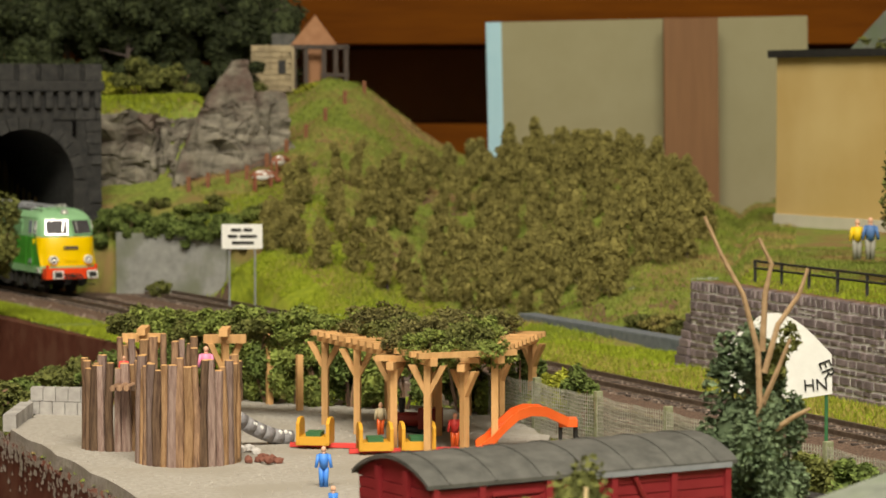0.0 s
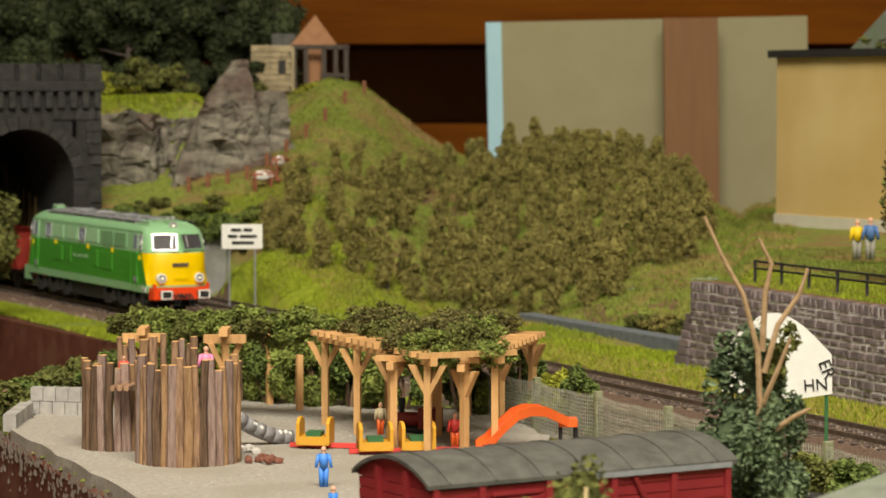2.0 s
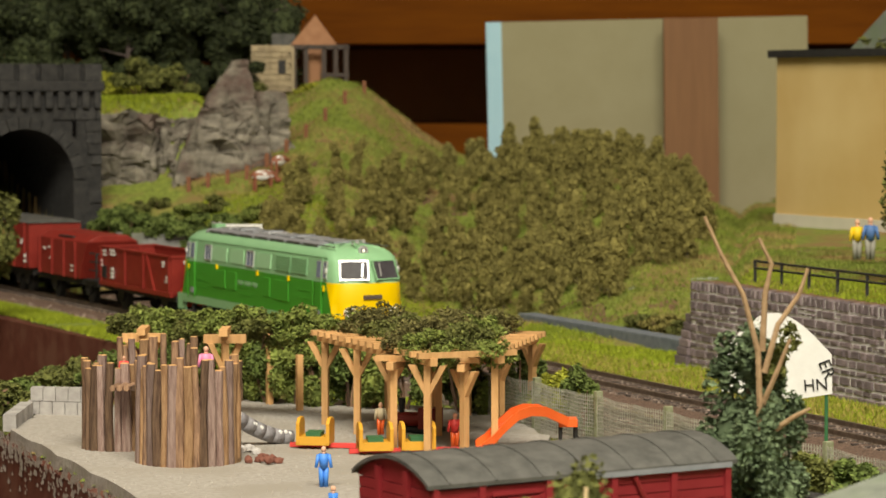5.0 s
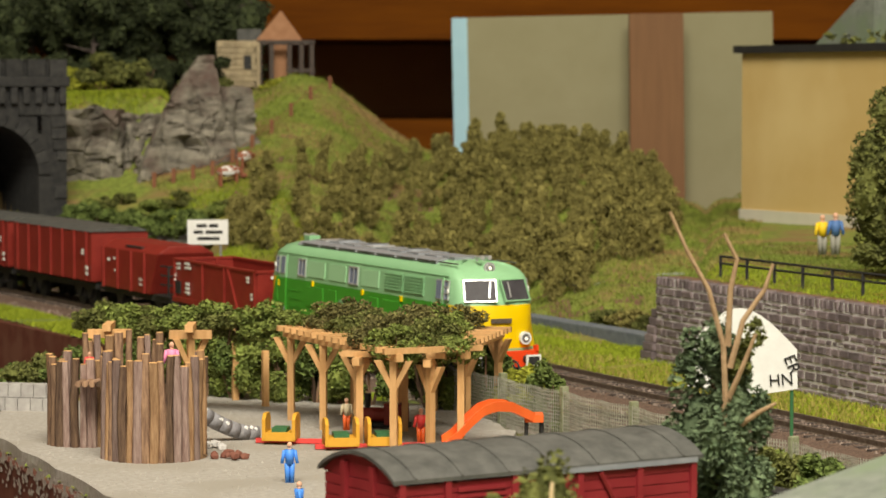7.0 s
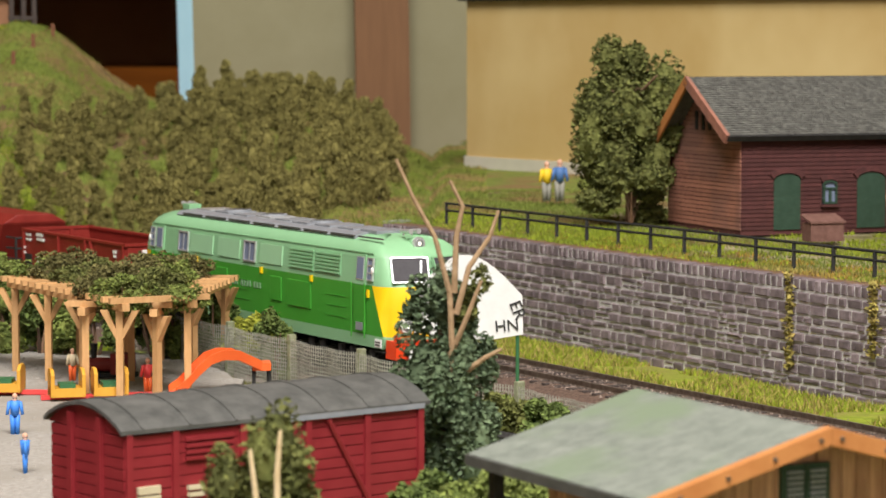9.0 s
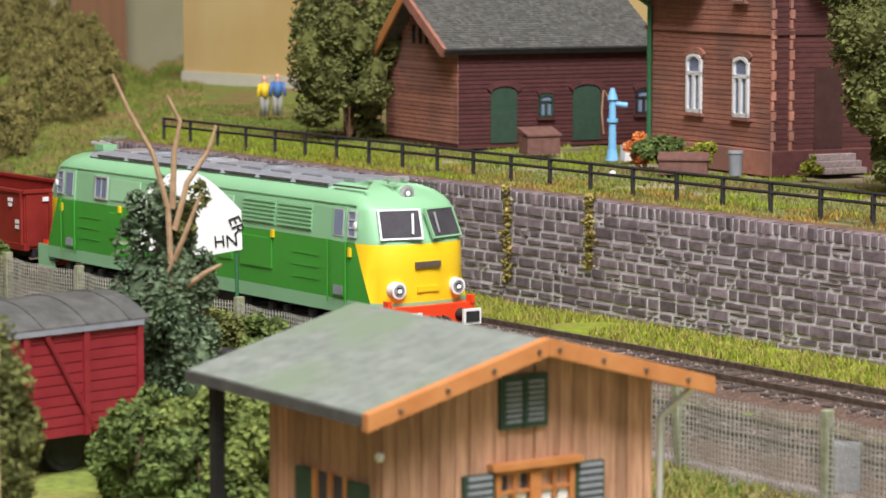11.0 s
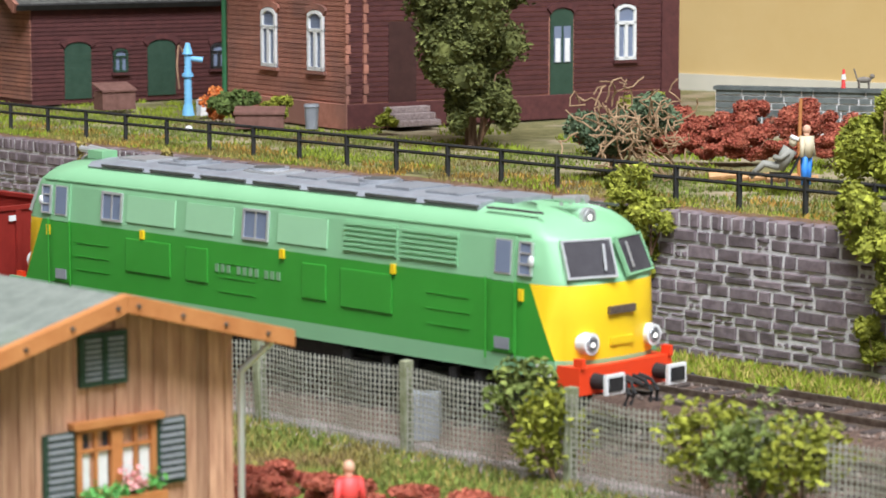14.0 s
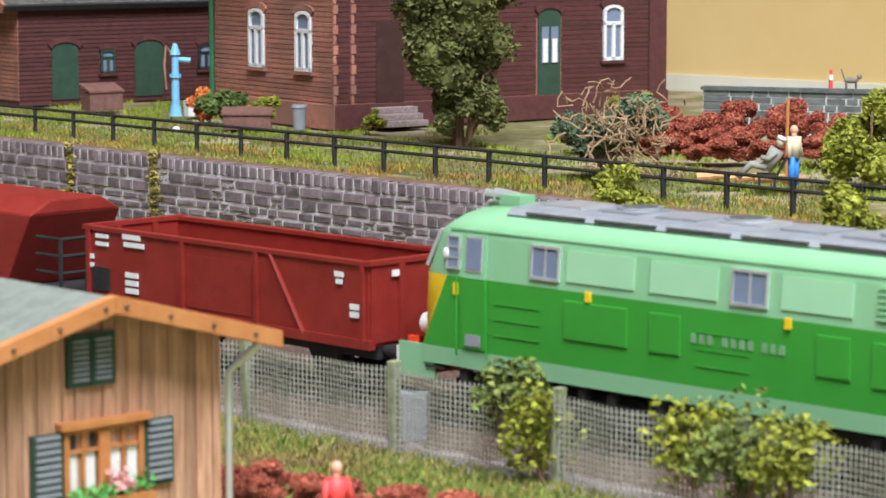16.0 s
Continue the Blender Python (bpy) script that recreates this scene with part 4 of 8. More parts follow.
def tunnel_portal():
    M = pose(-0.2446, 1.652, -0.004, 0, 0, 27)
    ob = thing("tunnel_portal", "dark gray crenellated stone tunnel portal with arched mouth", "tunnel", kind="structure")
    R, HC, X0, X1, TOP = 0.030, 0.066, -0.085, 0.0475, 0.132

    def arch(x):
        return HC + math.sqrt(max(0, R * R - x * x)) if abs(x) < R else 0
    bm = bmesh.new()
    xs = [X0, -R] + [-R * math.cos(math.pi * i / 20) for i in range(1, 20)] + [R, X1]
    for y in (0.0, 0.012):
        for a, b in zip(xs, xs[1:]):
            za, zb = (0, 0) if b <= -R or a >= R else (arch(a) if abs(a) < R else HC, arch(b) if abs(b) < R else HC)
            vs = [bm.verts.new(p) for p in ((a, y, za), (b, y, zb), (b, y, TOP), (a, y, TOP))]
            bm.faces.new(vs if y == 0 else vs[::-1])
    rim = [(-R, 0)] + [(x, arch(x) if abs(x) < R else HC) for x in xs[1:-1]] + [(R, 0)]
    for a, b in zip(rim, rim[1:]):
        bm.faces.new([bm.verts.new(p) for p in ((a[0], 0, a[1]), (b[0], 0, b[1]), (b[0], 0.35, b[1]), (a[0], 0.35, a[1]))])
    for x in (X0, X1):
        bm.faces.new([bm.verts.new(p) for p in ((x, 0, 0), (x, 0.012, 0), (x, 0.012, TOP), (x, 0, TOP))])
    bmesh.ops.transform(bm, matrix=M, verts=bm.verts)
    bmesh.ops.remove_doubles(bm, verts=bm.verts, dist=1e-5)
    part("portal_wall", bm, STONE_DARK, ob)
    # added black sheet: the tunnel's inner darkness as a colour
    part("tunnel_dark_sheet", box(bmesh.new(), -0.06, 0.06, 0.36, 0.37, -0.01, 0.12, M), VOID_DARK, ob)
    rnd = random.Random(4)
    for i in range(15):
        a0, a1 = math.pi * i / 15, math.pi * (i + 1) / 15 - 0.015
        bm = bmesh.new()
        pts = [(-math.cos(a) * r, HC + math.sin(a) * r) for a, r in ((a0, R), (a1, R), (a1, R + 0.007), (a0, R + 0.007))]
        prism(bm, pts, -0.0012 - rnd.random() * 0.0005, 0.002, "y")
        bmesh.ops.transform(bm, matrix=M, verts=bm.verts)
        part("arch_stone", bm, STONE_DARK, ob)
    z = 0.002
    while z < 0.105:
        h = rnd.uniform(0.006, 0.008)
        x = X0
        while x < X1 - 0.002:
            w = min(rnd.uniform(0.009, 0.016), X1 - x)
            if not any(abs(q) < R + 0.008 and z < HC + math.sqrt(max(0, (R + 0.008) ** 2 - q * q)) for q in (x, x + w / 2, x + w)):
                part("portal_block", box(bmesh.new(), x + 0.0003, x + w - 0.0003, -0.0008 - rnd.random() * 0.0006, 0.002, z + 0.0003, z + h - 0.0003, M), STONE_DARK, ob)
            x += w
        z += h
    part("cornice", box(bmesh.new(), X0 - 0.001, X1 + 0.001, -0.0040, 0.013, 0.118, 0.124, M), STONE_DARK, ob, bevel=0.0006)
    x = X0
    while x < X1 - 0.004:
        part("corbel", box(bmesh.new(), x, x + 0.0042, -0.0034, 0.002, 0.108, 0.118, M), STONE_DARK, ob, bevel=0.0008)
        x += 0.0075
    x = X0
    while x < X1 - 0.004:
        part("merlon", box(bmesh.new(), x, x + 0.0105, -0.0036, 0.010, 0.124, 0.134, M), STONE_DARK, ob, bevel=0.0005)
        x += 0.0135
    # black block on the wall in place of the slit's shade
    part("arrow_slit_shade", box(bmesh.new(), 0.0295, 0.0312, -0.0022, 0.002, 0.092, 0.101, M), VOID_DARK, ob)
    part("buttress", box(bmesh.new(), X1 - 0.012, X1 + 0.006, -0.006, 0.012, -0.004, 0.040, M), STONE_DARK, ob, bevel=0.001)


railway(0.0, 2.01, 5)
railway(0.057, 1.60, 6)
stone_wall()
tunnel_portal()


# ---- garden hut ----
def hut():
    # the gable looks along -y; x runs along the gable, y along the ridge
    M = Matrix.Translation((0.1216, 0.485, 0)) @ Matrix.Rotation(math.atan2(0.373, 0.928), 4, "Z")
    ob = thing("garden_hut", "orange-brown plank garden hut with gray-green felt roof", "hut", M)
    W, Y0, Y1, ZB, ZE, ZA, EW = 0.0300, 0.008, 0.058, -0.004, 0.0352, 0.0440, 0.0377
    rnd = random.Random(8)
    core = prism(bmesh.new(), [(-W, ZB), (W, ZB), (W, ZE), (0, ZA), (-W, ZE)], Y0 + 0.0008, 0.046, "y")
    part("wall_core", core, WOOD, ob)
    x = -W
    while x < W - 0.001:
        w = min(rnd.uniform(0.0026, 0.0038), W - x)
        top = ZE + (ZA - ZE) * (1 - abs(x + w / 2) / W) - 0.0004
        part("plank", boxed(x + 0.00012, x + w - 0.00012, Y0 - rnd.uniform(0.0002, 0.0006), Y0 + 0.001, ZB, top), WOOD, ob)
        x += w
    y = Y0 + 0.0005
    while y < 0.045:
        w = min(rnd.uniform(0.0028, 0.0036), 0.046 - y)
        part("plank", boxed(-W - rnd.uniform(0.0002, 0.0005), -W + 0.001, y + 0.0001, y + w - 0.0001, ZB, ZE - 0.0006), WOOD, ob)
        part("plank", boxed(W - 0.001, W + rnd.uniform(0.0002, 0.0005), y + 0.0001, y + w - 0.0001, ZB, ZE - 0.0006), WOOD, ob)
        y += w
    eave, apex, RL = 0.0352, 0.0454, 0.064
    for sx in (-1, 1):
        bm = prism(bmesh.new(), [(0, apex), (sx * EW, eave), (sx * EW, eave - 0.0012), (0, apex - 0.0012)], 0.0008, RL, "y")
        part("roof_slope", bm, ROOF_GREEN, ob, "gray-green roofing felt")
        bm = prism(bmesh.new(), [(0, apex + 0.0004), (sx * (EW + 0.0006), eave + 0.0003), (sx * (EW + 0.0006), eave - 0.0030), (0, apex - 0.0030)], -0.0010, 0.0010, "y")
        board = part("bargeboard", bm, WOOD_ORANGE, ob, "orange-brown bargeboard", bevel=0.0002)
        for k in range(4):
            q = 0.06 + 0.26 * k
            c = Vector((sx * EW * q, -0.0010, apex + (eave - apex) * q - 0.0013))
            part("bolt_head", tube(bmesh.new(), c, c + Vector((0, -0.0004, 0)), 0.0005, 0.0004, 8), RAIL, board)
        for k in range(5):
            y = 0.004 + k * 0.0135
            part("rafter", prism(bmesh.new(), [(0, apex - 0.0014), (sx * (EW - 0.001), eave - 0.0011), (sx * (EW - 0.001), eave - 0.0026), (0, apex - 0.0029)], y, y + 0.0014, "y"), WOOD_ORANGE, ob)
        part("gutter_board", boxed(sx * EW - 0.0006, sx * EW + 0.0006, 0.001, RL, eave - 0.0022, eave - 0.0002), WOOD_ORANGE if sx > 0 else VAN_ROOF, ob)
    part("porch_post", boxed(-0.0350, -0.0328, 0.0585, 0.0607, ZB, eave - 0.001), BLACK, ob, "dark porch post")
    part("porch_post", boxed(0.0328, 0.0350, 0.0585, 0.0607, ZB, eave - 0.001), BLACK, ob, "dark porch post")
    pipe = bmesh.new()
    tube(pipe, (W + 0.0013, Y0 - 0.0012, ZB), (W + 0.0013, Y0 - 0.0012, 0.0275), 0.0007, n=8)
    tube(pipe, (W + 0.0013, Y0 - 0.0012, 0.0275), (EW - 0.001, 0.003, eave - 0.0015), 0.0006, n=8)
    part("downpipe", pipe, CHROME, ob, "silver-gray downpipe")
    part("lamp_glass", ball(bmesh.new(), (-W - 0.001, Y0 - 0.0012, 0.0262), 0.0009, 2), WHITE, ob, "white wall lamp")
    # attic shutters
    y = Y0 - 0.0014
    sh = part("attic_shutter", boxed(-0.0052, 0.0052, y, Y0, 0.0285, 0.0382), DOOR_GREEN, ob, "closed dark green attic shutter", bevel=0.0003)
    for sx in (-1, 1):
        for k in range(8):
            part("slat", boxed(sx * 0.0025 - 0.0017, sx * 0.0025 + 0.0017, y - 0.0004, y + 0.0002, 0.0296 + 0.001 * k, 0.0301 + 0.001 * k), ROOF_GRAY, sh)
    part("shutter_bar", boxed(-0.0003, 0.0003, y - 0.0005, y, 0.0287, 0.0380), DOOR_GREEN, sh)
    # window with open shutters, curtains and flower box
    cx, hw, z0, z1 = 0.0025, 0.0088, 0.0085, 0.0212
    win = part("window", boxed(cx - hw, cx + hw, Y0 - 0.0004, Y0 + 0.0004, z0, z1), PANE, ob)
    fr = bmesh.new()
    for a, b, c, d in ((cx - hw, cx + hw, z1 - 0.0009, z1), (cx - hw, cx + hw, z0, z0 + 0.0008), (cx - hw, cx - hw + 0.0011, z0, z1), (cx + hw - 0.0011, cx + hw, z0, z1), (cx - 0.0012, cx + 0.0012, z0, z1)):
        box(fr, a, b, Y0 - 0.0016, Y0 - 0.0003, c, d)
    for q in (-1, 1):
        box(fr, cx + q * hw / 2 - 0.0003, cx + q * hw / 2 + 0.0003, Y0 - 0.0013, Y0 - 0.0003, z0, z1)
        box(fr, cx + q * hw / 2 - 0.0040, cx + q * hw / 2 + 0.0040, Y0 - 0.0013, Y0 - 0.0003, z1 - 0.0046, z1 - 0.0040)
    part("window_frame", fr, WOOD_ORANGE, win, "orange-brown window frame")
    part("lintel", boxed(cx - hw - 0.0012, cx + hw + 0.0012, Y0 - 0.0026, Y0, z1, z1 + 0.0012), WOOD_ORANGE, win, bevel=0.0002)
    for q in (-0.0068, -0.0028, 0.0028, 0.0068):
        bm = boxed(cx + q - 0.0012, cx + q + 0.0012, Y0 - 0.0007, Y0 - 0.0005, z0 + 0.001, z1 - 0.0048)
        part("curtain", bm, WHITE, win, "white curtain")
    for sx in (-1, 1):
        x = cx + sx * (hw + 0.0036)
        s2 = part("shutter", boxed(x - 0.0033, x + 0.0033, y, Y0, z0, z1 - 0.0004), DOOR_GREEN, win, "open dark green shutter")
        for k in range(9):
            part("slat", boxed(x - 0.0026, x + 0.0026, y - 0.0005, y, z0 + 0.001 + 0.0013 * k, z0 + 0.0017 + 0.0013 * k), ROOF_GRAY, s2)
    boxz = part("flower_box", boxed(cx - hw, cx + hw, Y0 - 0.0050, Y0 - 0.0010, z0 - 0.0030, z0 - 0.0002), WOOD_ORANGE, win)
    pts = [(cx + rnd.uniform(-hw, hw), Y0 - 0.003 + rnd.gauss(0, 0.001), z0 + abs(rnd.gauss(0, 0.0012))) for k in range(260)]
    vs, fs = leaves(pts, 0.0007, rnd=rnd)
    raw("flower_leaves", vs, fs, mat("flower_box_green", (0.10, 0.30, 0.06), (0.16, 0.42, 0.10), 300, 0.8, island=0.3), boxz, "green leaves")
    pts = [(cx + rnd.uniform(0, 0.004), Y0 - 0.0035 + rnd.gauss(0, 0.0008), z0 + 0.001 + abs(rnd.gauss(0, 0.0016))) for k in range(120)]
    vs, fs = leaves(pts, 0.0006, rnd=rnd)
    raw("blossoms", vs, fs, mat("pink_blossom", (0.70, 0.28, 0.27), (0.80, 0.42, 0.40), 300, 0.8, island=0.2), boxz, "pink blossoms")
    # side window
    sw = part("side_window", boxed(-W - 0.0008, -W, 0.018, 0.028, 0.008, 0.0205), PANE, ob)
    for a, b in ((0.0172, 0.0182), (0.0278, 0.0288), (0.0226, 0.0234)):
        part("side_frame", boxed(-W - 0.0016, -W, a, b, 0.008, 0.021), WOOD_ORANGE, sw)
    for a, b in ((0.0108, 0.0170), (0.0290, 0.0350)):
        part("shutter", boxed(-W - 0.0014, -W, a, b, 0.008, 0.0205), DOOR_GREEN, sw)


hut()


# ---- wire mesh fence beside the line ----
def mesh_fence():
    ob = thing("mesh_fence", "weathered gray wire mesh fence with mossy concrete posts", "fence")
    ys, y = [], 1.0665
    while y > 0.40:
        ys.append(y)
        y -= 0.048 * track_dir(y).y
    rnd = random.Random(2)
    pts = []
    post_mat = mat("mossy_concrete", (0.16, 0.17, 0.08), (0.32, 0.33, 0.22), 400, 0.9, 0.6)
    wire = mat("gray_wire", (0.3, 0.29, 0.23), (0.44, 0.43, 0.36), 500, 0.7, metal=0.2)
    for y in ys:
        d = track_dir(y)
        p = Vector((track_x(y), y)) - Vector((d.y, -d.x)) * 0.040
        pts.append(p)
        bm = boxed(-0.0013, 0.0013, -0.0010, 0.0010, -0.006, 0.0168, m=Matrix.Translation((p.x, p.y, 0)) @ pose(0, 0, 0, rnd.uniform(-2, 2), rnd.uniform(-2, 2), 25))
        part("post", bm, post_mat, ob, bevel=0.0003)
    for a, b in zip(pts, pts[1:]):
        ln = (b - a).length
        d = (b - a) / ln
        m = Matrix.Translation((a.x, a.y, 0)) @ Matrix.Rotation(math.atan2(d.y, d.x), 4, "Z")
        vs, fs = [], []

        def bar(x0, x1, z0, z1, y0, y1):
            n = len(vs)
            sag = -0.0005
            for x, yy, z in ((x0, y0, z0), (x1, y0, z0), (x1, y1, z0), (x0, y1, z0), (x0, y0, z1), (x1, y0, z1), (x1, y1, z1), (x0, y1, z1)):
                vs.append((x, yy + 0.0006 * math.sin(x * 300), z + sag * math.sin(math.pi * x / ln) * (z + 0.002) / 0.02))
            fs.extend([(n + 3, n + 2, n + 1, n), (n + 4, n + 5, n + 6, n + 7), (n, n + 1, n + 5, n + 4), (n + 1, n + 2, n + 6, n + 5), (n + 2, n + 3, n + 7, n + 6), (n + 3, n, n + 4, n + 7)])
        t, cell = 0.00013, 0.00124
        x = 0.0
        while x < ln:
            bar(x - t, x + t, -0.0045, 0.0155, -0.0013, -0.0011)
            x += cell
        z = -0.004
        while z < 0.0156:
            for k in range(12):
                bar(ln * k / 12, ln * (k + 1) / 12, z - t, z + t, -0.00115, -0.00095)
            z += cell
        o = raw("wire_mesh", vs, fs, wire, ob)
        o.matrix_world = m


mesh_fence()
part_box = thing("relay_box", "small gray trackside relay cabinet", "cabinet")
part("cabinet", boxed(-0.0042, 0.0042, -0.002, 0.002, -0.005, 0.0065, m=pose(0.2135, 0.583, 0, 0, 0, -30)), ROOF_GRAY, part_box, bevel=0.0003)
part("cabinet_door", boxed(-0.0036, 0.0036, -0.0025, -0.0018, -0.004, 0.0058, m=pose(0.2135, 0.583, 0, 0, 0, -30)), ROOF_GRAY, part_box)


# ---- black rail fence on the terrace ----
def rail_fence():
    ob = thing("rail_fence", "low black two-rail fence along the terrace edge", "fence")
    n, ln = 34, 0.78
    for k in range(n):
        s = 0.02 + k * ln / n
        p = WALL_A + WALL_DIR * s - WALL_OUT * 0.020
        z = land(p.x, p.y)
        part("post", boxed(p.x - 0.0006, p.x + 0.0006, p.y - 0.0006, p.y + 0.0006, z - 0.002, 0.0436), BLACK, ob)
        q = p + WALL_DIR * ln / n
        for h in (0.0402, 0.0432):
            part("rail", tube(bmesh.new(), (p.x, p.y, h), (q.x, q.y, h), 0.00055, n=6), BLACK, ob)


rail_fence()


# ---- brick barn and station house on the terrace ----
GZ = 0.036


def courses(parent, name, width, z0, z1, m, material, step=0.0017, gaps=()):
    """Brick courses, each a strip slightly proud of the wall, left out over the openings."""
    z = z0
    while z < z1 - step * 0.5:
        xs = [0.0, width]
        for a, b, c, d in gaps:
            if c < z + step * 0.5 < d:
                xs += [a, b]
        xs.sort()
        bm = bmesh.new()
        for a, b in zip(xs[::2], xs[1::2]):
            if b - a > 1e-4:
                box(bm, a, b, -0.00035, 0.0004, z + 0.00012, z + step - 0.0002, m)
        part(name, bm, material, parent)
        z += step


def arched_window(parent, cx, z0, z1, w, m, frame_mat=None, door=False, brick=None):
    brick = brick or BRICK
    frame_mat = frame_mat or WHITE
    arc = [(cx - w / 2 * math.cos(math.pi * i / 8), z1 - w * 0.22 + w * 0.22 * math.sin(math.pi * i / 8)) for i in range(9)]
    pane = part("door_leaf" if door else "window", prism(bmesh.new(), [(cx - w / 2, z0), (cx + w / 2, z0)] + arc[::-1], -0.0006, 0.0004, "y"), frame_mat if door else PANE_BLUE, parent)
    pane.matrix_world = m
    if not door:
        bm = bmesh.new()
        t = w * 0.13
        for a, b, c, d in ((cx - w / 2, cx - w / 2 + t, z0, z1 - w * 0.2), (cx + w / 2 - t, cx + w / 2, z0, z1 - w * 0.2), (cx - t * 0.6, cx + t * 0.6, z0, z1 - (z1 - z0) * 0.32), (cx - w / 2, cx + w / 2, z1 - (z1 - z0) * 0.36, z1 - (z1 - z0) * 0.30), (cx - w / 2, cx + w / 2, z0, z0 + t)):
            box(bm, a, b, -0.0014, 0, c, d)
        for i in range(8):
            (xa, za), (xb, zb) = arc[i], arc[i + 1]
            prism(bm, [(xa, za), (xb, zb), (cx + (xb - cx) * 0.76, zb - t * 0.8), (cx + (xa - cx) * 0.76, za - t * 0.8)], -0.0014, 0, "y")
        f = part("window_frame", bm, frame_mat, pane, "white window frame")
        f.matrix_world = m
        s = part("sill", boxed(cx - w * 0.62, cx + w * 0.62, -0.0018, 0, z0 - 0.0012, z0 - 0.0002), brick, pane)
        s.matrix_world = m
    bm = bmesh.new()
    for i in range(8):
        (xa, za), (xb, zb) = arc[i], arc[i + 1]
        k = 1.32
        prism(bm, [(xa, za + 0.0004), (xb, zb + 0.0004), (cx + (xb - cx) * k, zb + 0.0024), (cx + (xa - cx) * k, za + 0.0024)], -0.0012, 0, "y")
    a = part("brick_arch", bm, brick, pane)
    a.matrix_world = m
    return pane


def slates(parent, m, width, rise, rows=26, cols=62):
    """Overlapping roof slates on a slope: x along the eave, y up the slope."""
    rnd = random.Random(rows)
    vs, fs = [], []
    h = rise / rows
    for r in range(rows):
        for c in range(cols):
            x0 = width * (c - 0.5 * (r % 2)) / cols
            x1 = min(x0 + width / cols * 0.97, width)
            x0 = max(x0, 0)
            if x1 <= x0:
                continue
            n = len(vs)
            t = 0.0002 + rnd.random() * 0.0002
            for x, y, z in ((x0, r * h, t), (x1, r * h, t), (x1, (r + 1.15) * h, 0), (x0, (r + 1.15) * h, 0), (x0, r * h, -0.0002), (x1, r * h, -0.0002)):
                vs.append(tuple(m @ Vector((x, y, z))))
            fs += [(n, n + 1, n + 2, n + 3), (n + 4, n + 5, n + 1, n)]
    return tagged(raw("slate_cladding", vs, fs, SLATE, parent), "gray roof slates", kind="stuff")


def barn():
    M = Matrix.Translation((0.2410, 1.1077, GZ)) @ Matrix.Rotation(radians(15), 4, "Z")
    ob = thing("brick_barn", "red brick barn with front coloured as in shade, green doors and slate roof", "barn")
    L, D, E, A, EB = 0.094, 0.066, 0.0390, 0.0592, 0.0305  # EB: the lower eave at the back
    body = part("wall", prism(bmesh.new(), [(0, -0.002), (D, -0.002), (D, EB), (D / 2, A), (0, E)], 0, L, "x"), BRICK_SHADED, ob)
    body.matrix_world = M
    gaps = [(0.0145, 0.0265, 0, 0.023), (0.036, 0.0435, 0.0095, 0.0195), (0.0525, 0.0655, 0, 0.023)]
    # shade on the front is put into its brick colour; gable gets the lit brick
    courses(ob, "brick_course", L, 0.0, E - 0.001, M, BRICK_SHADED, 0.0017, gaps)
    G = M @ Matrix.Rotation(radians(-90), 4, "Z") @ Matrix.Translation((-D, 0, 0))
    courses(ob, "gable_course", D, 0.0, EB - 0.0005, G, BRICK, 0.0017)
    for k in range(16):
        z = EB + k * 0.0018
        back = D / 2 * (z + 0.0016 - EB) / (A - EB)
        front = D / 2 * max(0.0, z + 0.0016 - E) / (A - E)
        if D - back - front > 0.003:
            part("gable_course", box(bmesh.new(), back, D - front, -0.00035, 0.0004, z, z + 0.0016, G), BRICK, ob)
    for k in (-1, 0, 1):
        part("vent_slot", box(bmesh.new(), D / 2 + k * 0.006 - 0.001, D / 2 + k * 0.006 + 0.001, -0.0009, 0.0004, 0.0395, 0.047 + 0.003 * (k == 0), G), BLACK, ob)
    arched_window(ob, 0.0205, 0, 0.0225, 0.012, M, DOOR_GREEN, True, BRICK_SHADED)
    arched_window(ob, 0.0590, 0, 0.0225, 0.013, M, DOOR_GREEN, True, BRICK_SHADED)
    arched_window(ob, 0.0398, 0.0100, 0.0195, 0.0065, M, DOOR_GREEN, False, BRICK_SHADED)
    arched_window(ob, 0.0860, 0.0100, 0.0205, 0.0075, M, BLACK, False, BRICK_SHADED)
    for sgn in (0, 1):
        low, over = (E, 0.0035) if sgn == 0 else (EB, 0.0075)
        o, ang = 0.008, math.atan2(A - low, D / 2)
        sl = math.hypot(D / 2, A - low) + over + 0.001
        if sgn == 0:
            R = M @ Matrix.Translation((-o, 0, low)) @ Matrix.Rotation(ang, 4, "X") @ Matrix.Translation((0, -over, 0.0012))
        else:
            R = M @ Matrix.Translation((L, D, low)) @ Matrix.Rotation(math.pi, 4, "Z") @ Matrix.Rotation(ang, 4, "X") @ Matrix.Translation((0, -over, 0.0012))
        roof = part("roof", box(bmesh.new(), 0, L + o, 0, sl, -0.0014, 0, R), SLATE, ob)
        slates(roof, R @ Matrix.Translation((0, 0, 0.0002)), L + o, sl)
        part("verge_board", box(bmesh.new(), -0.0010 if sgn == 0 else L + o, 0.0006 if sgn == 0 else L + o + 0.001, -0.0005, sl, -0.0032, 0.0007, R), WOOD_ORANGE if sgn else BRICK, ob)
        part("gutter", box(bmesh.new(), 0, L + o, -0.0012, 0, -0.0020, 0.0004, R), BLACK, ob)


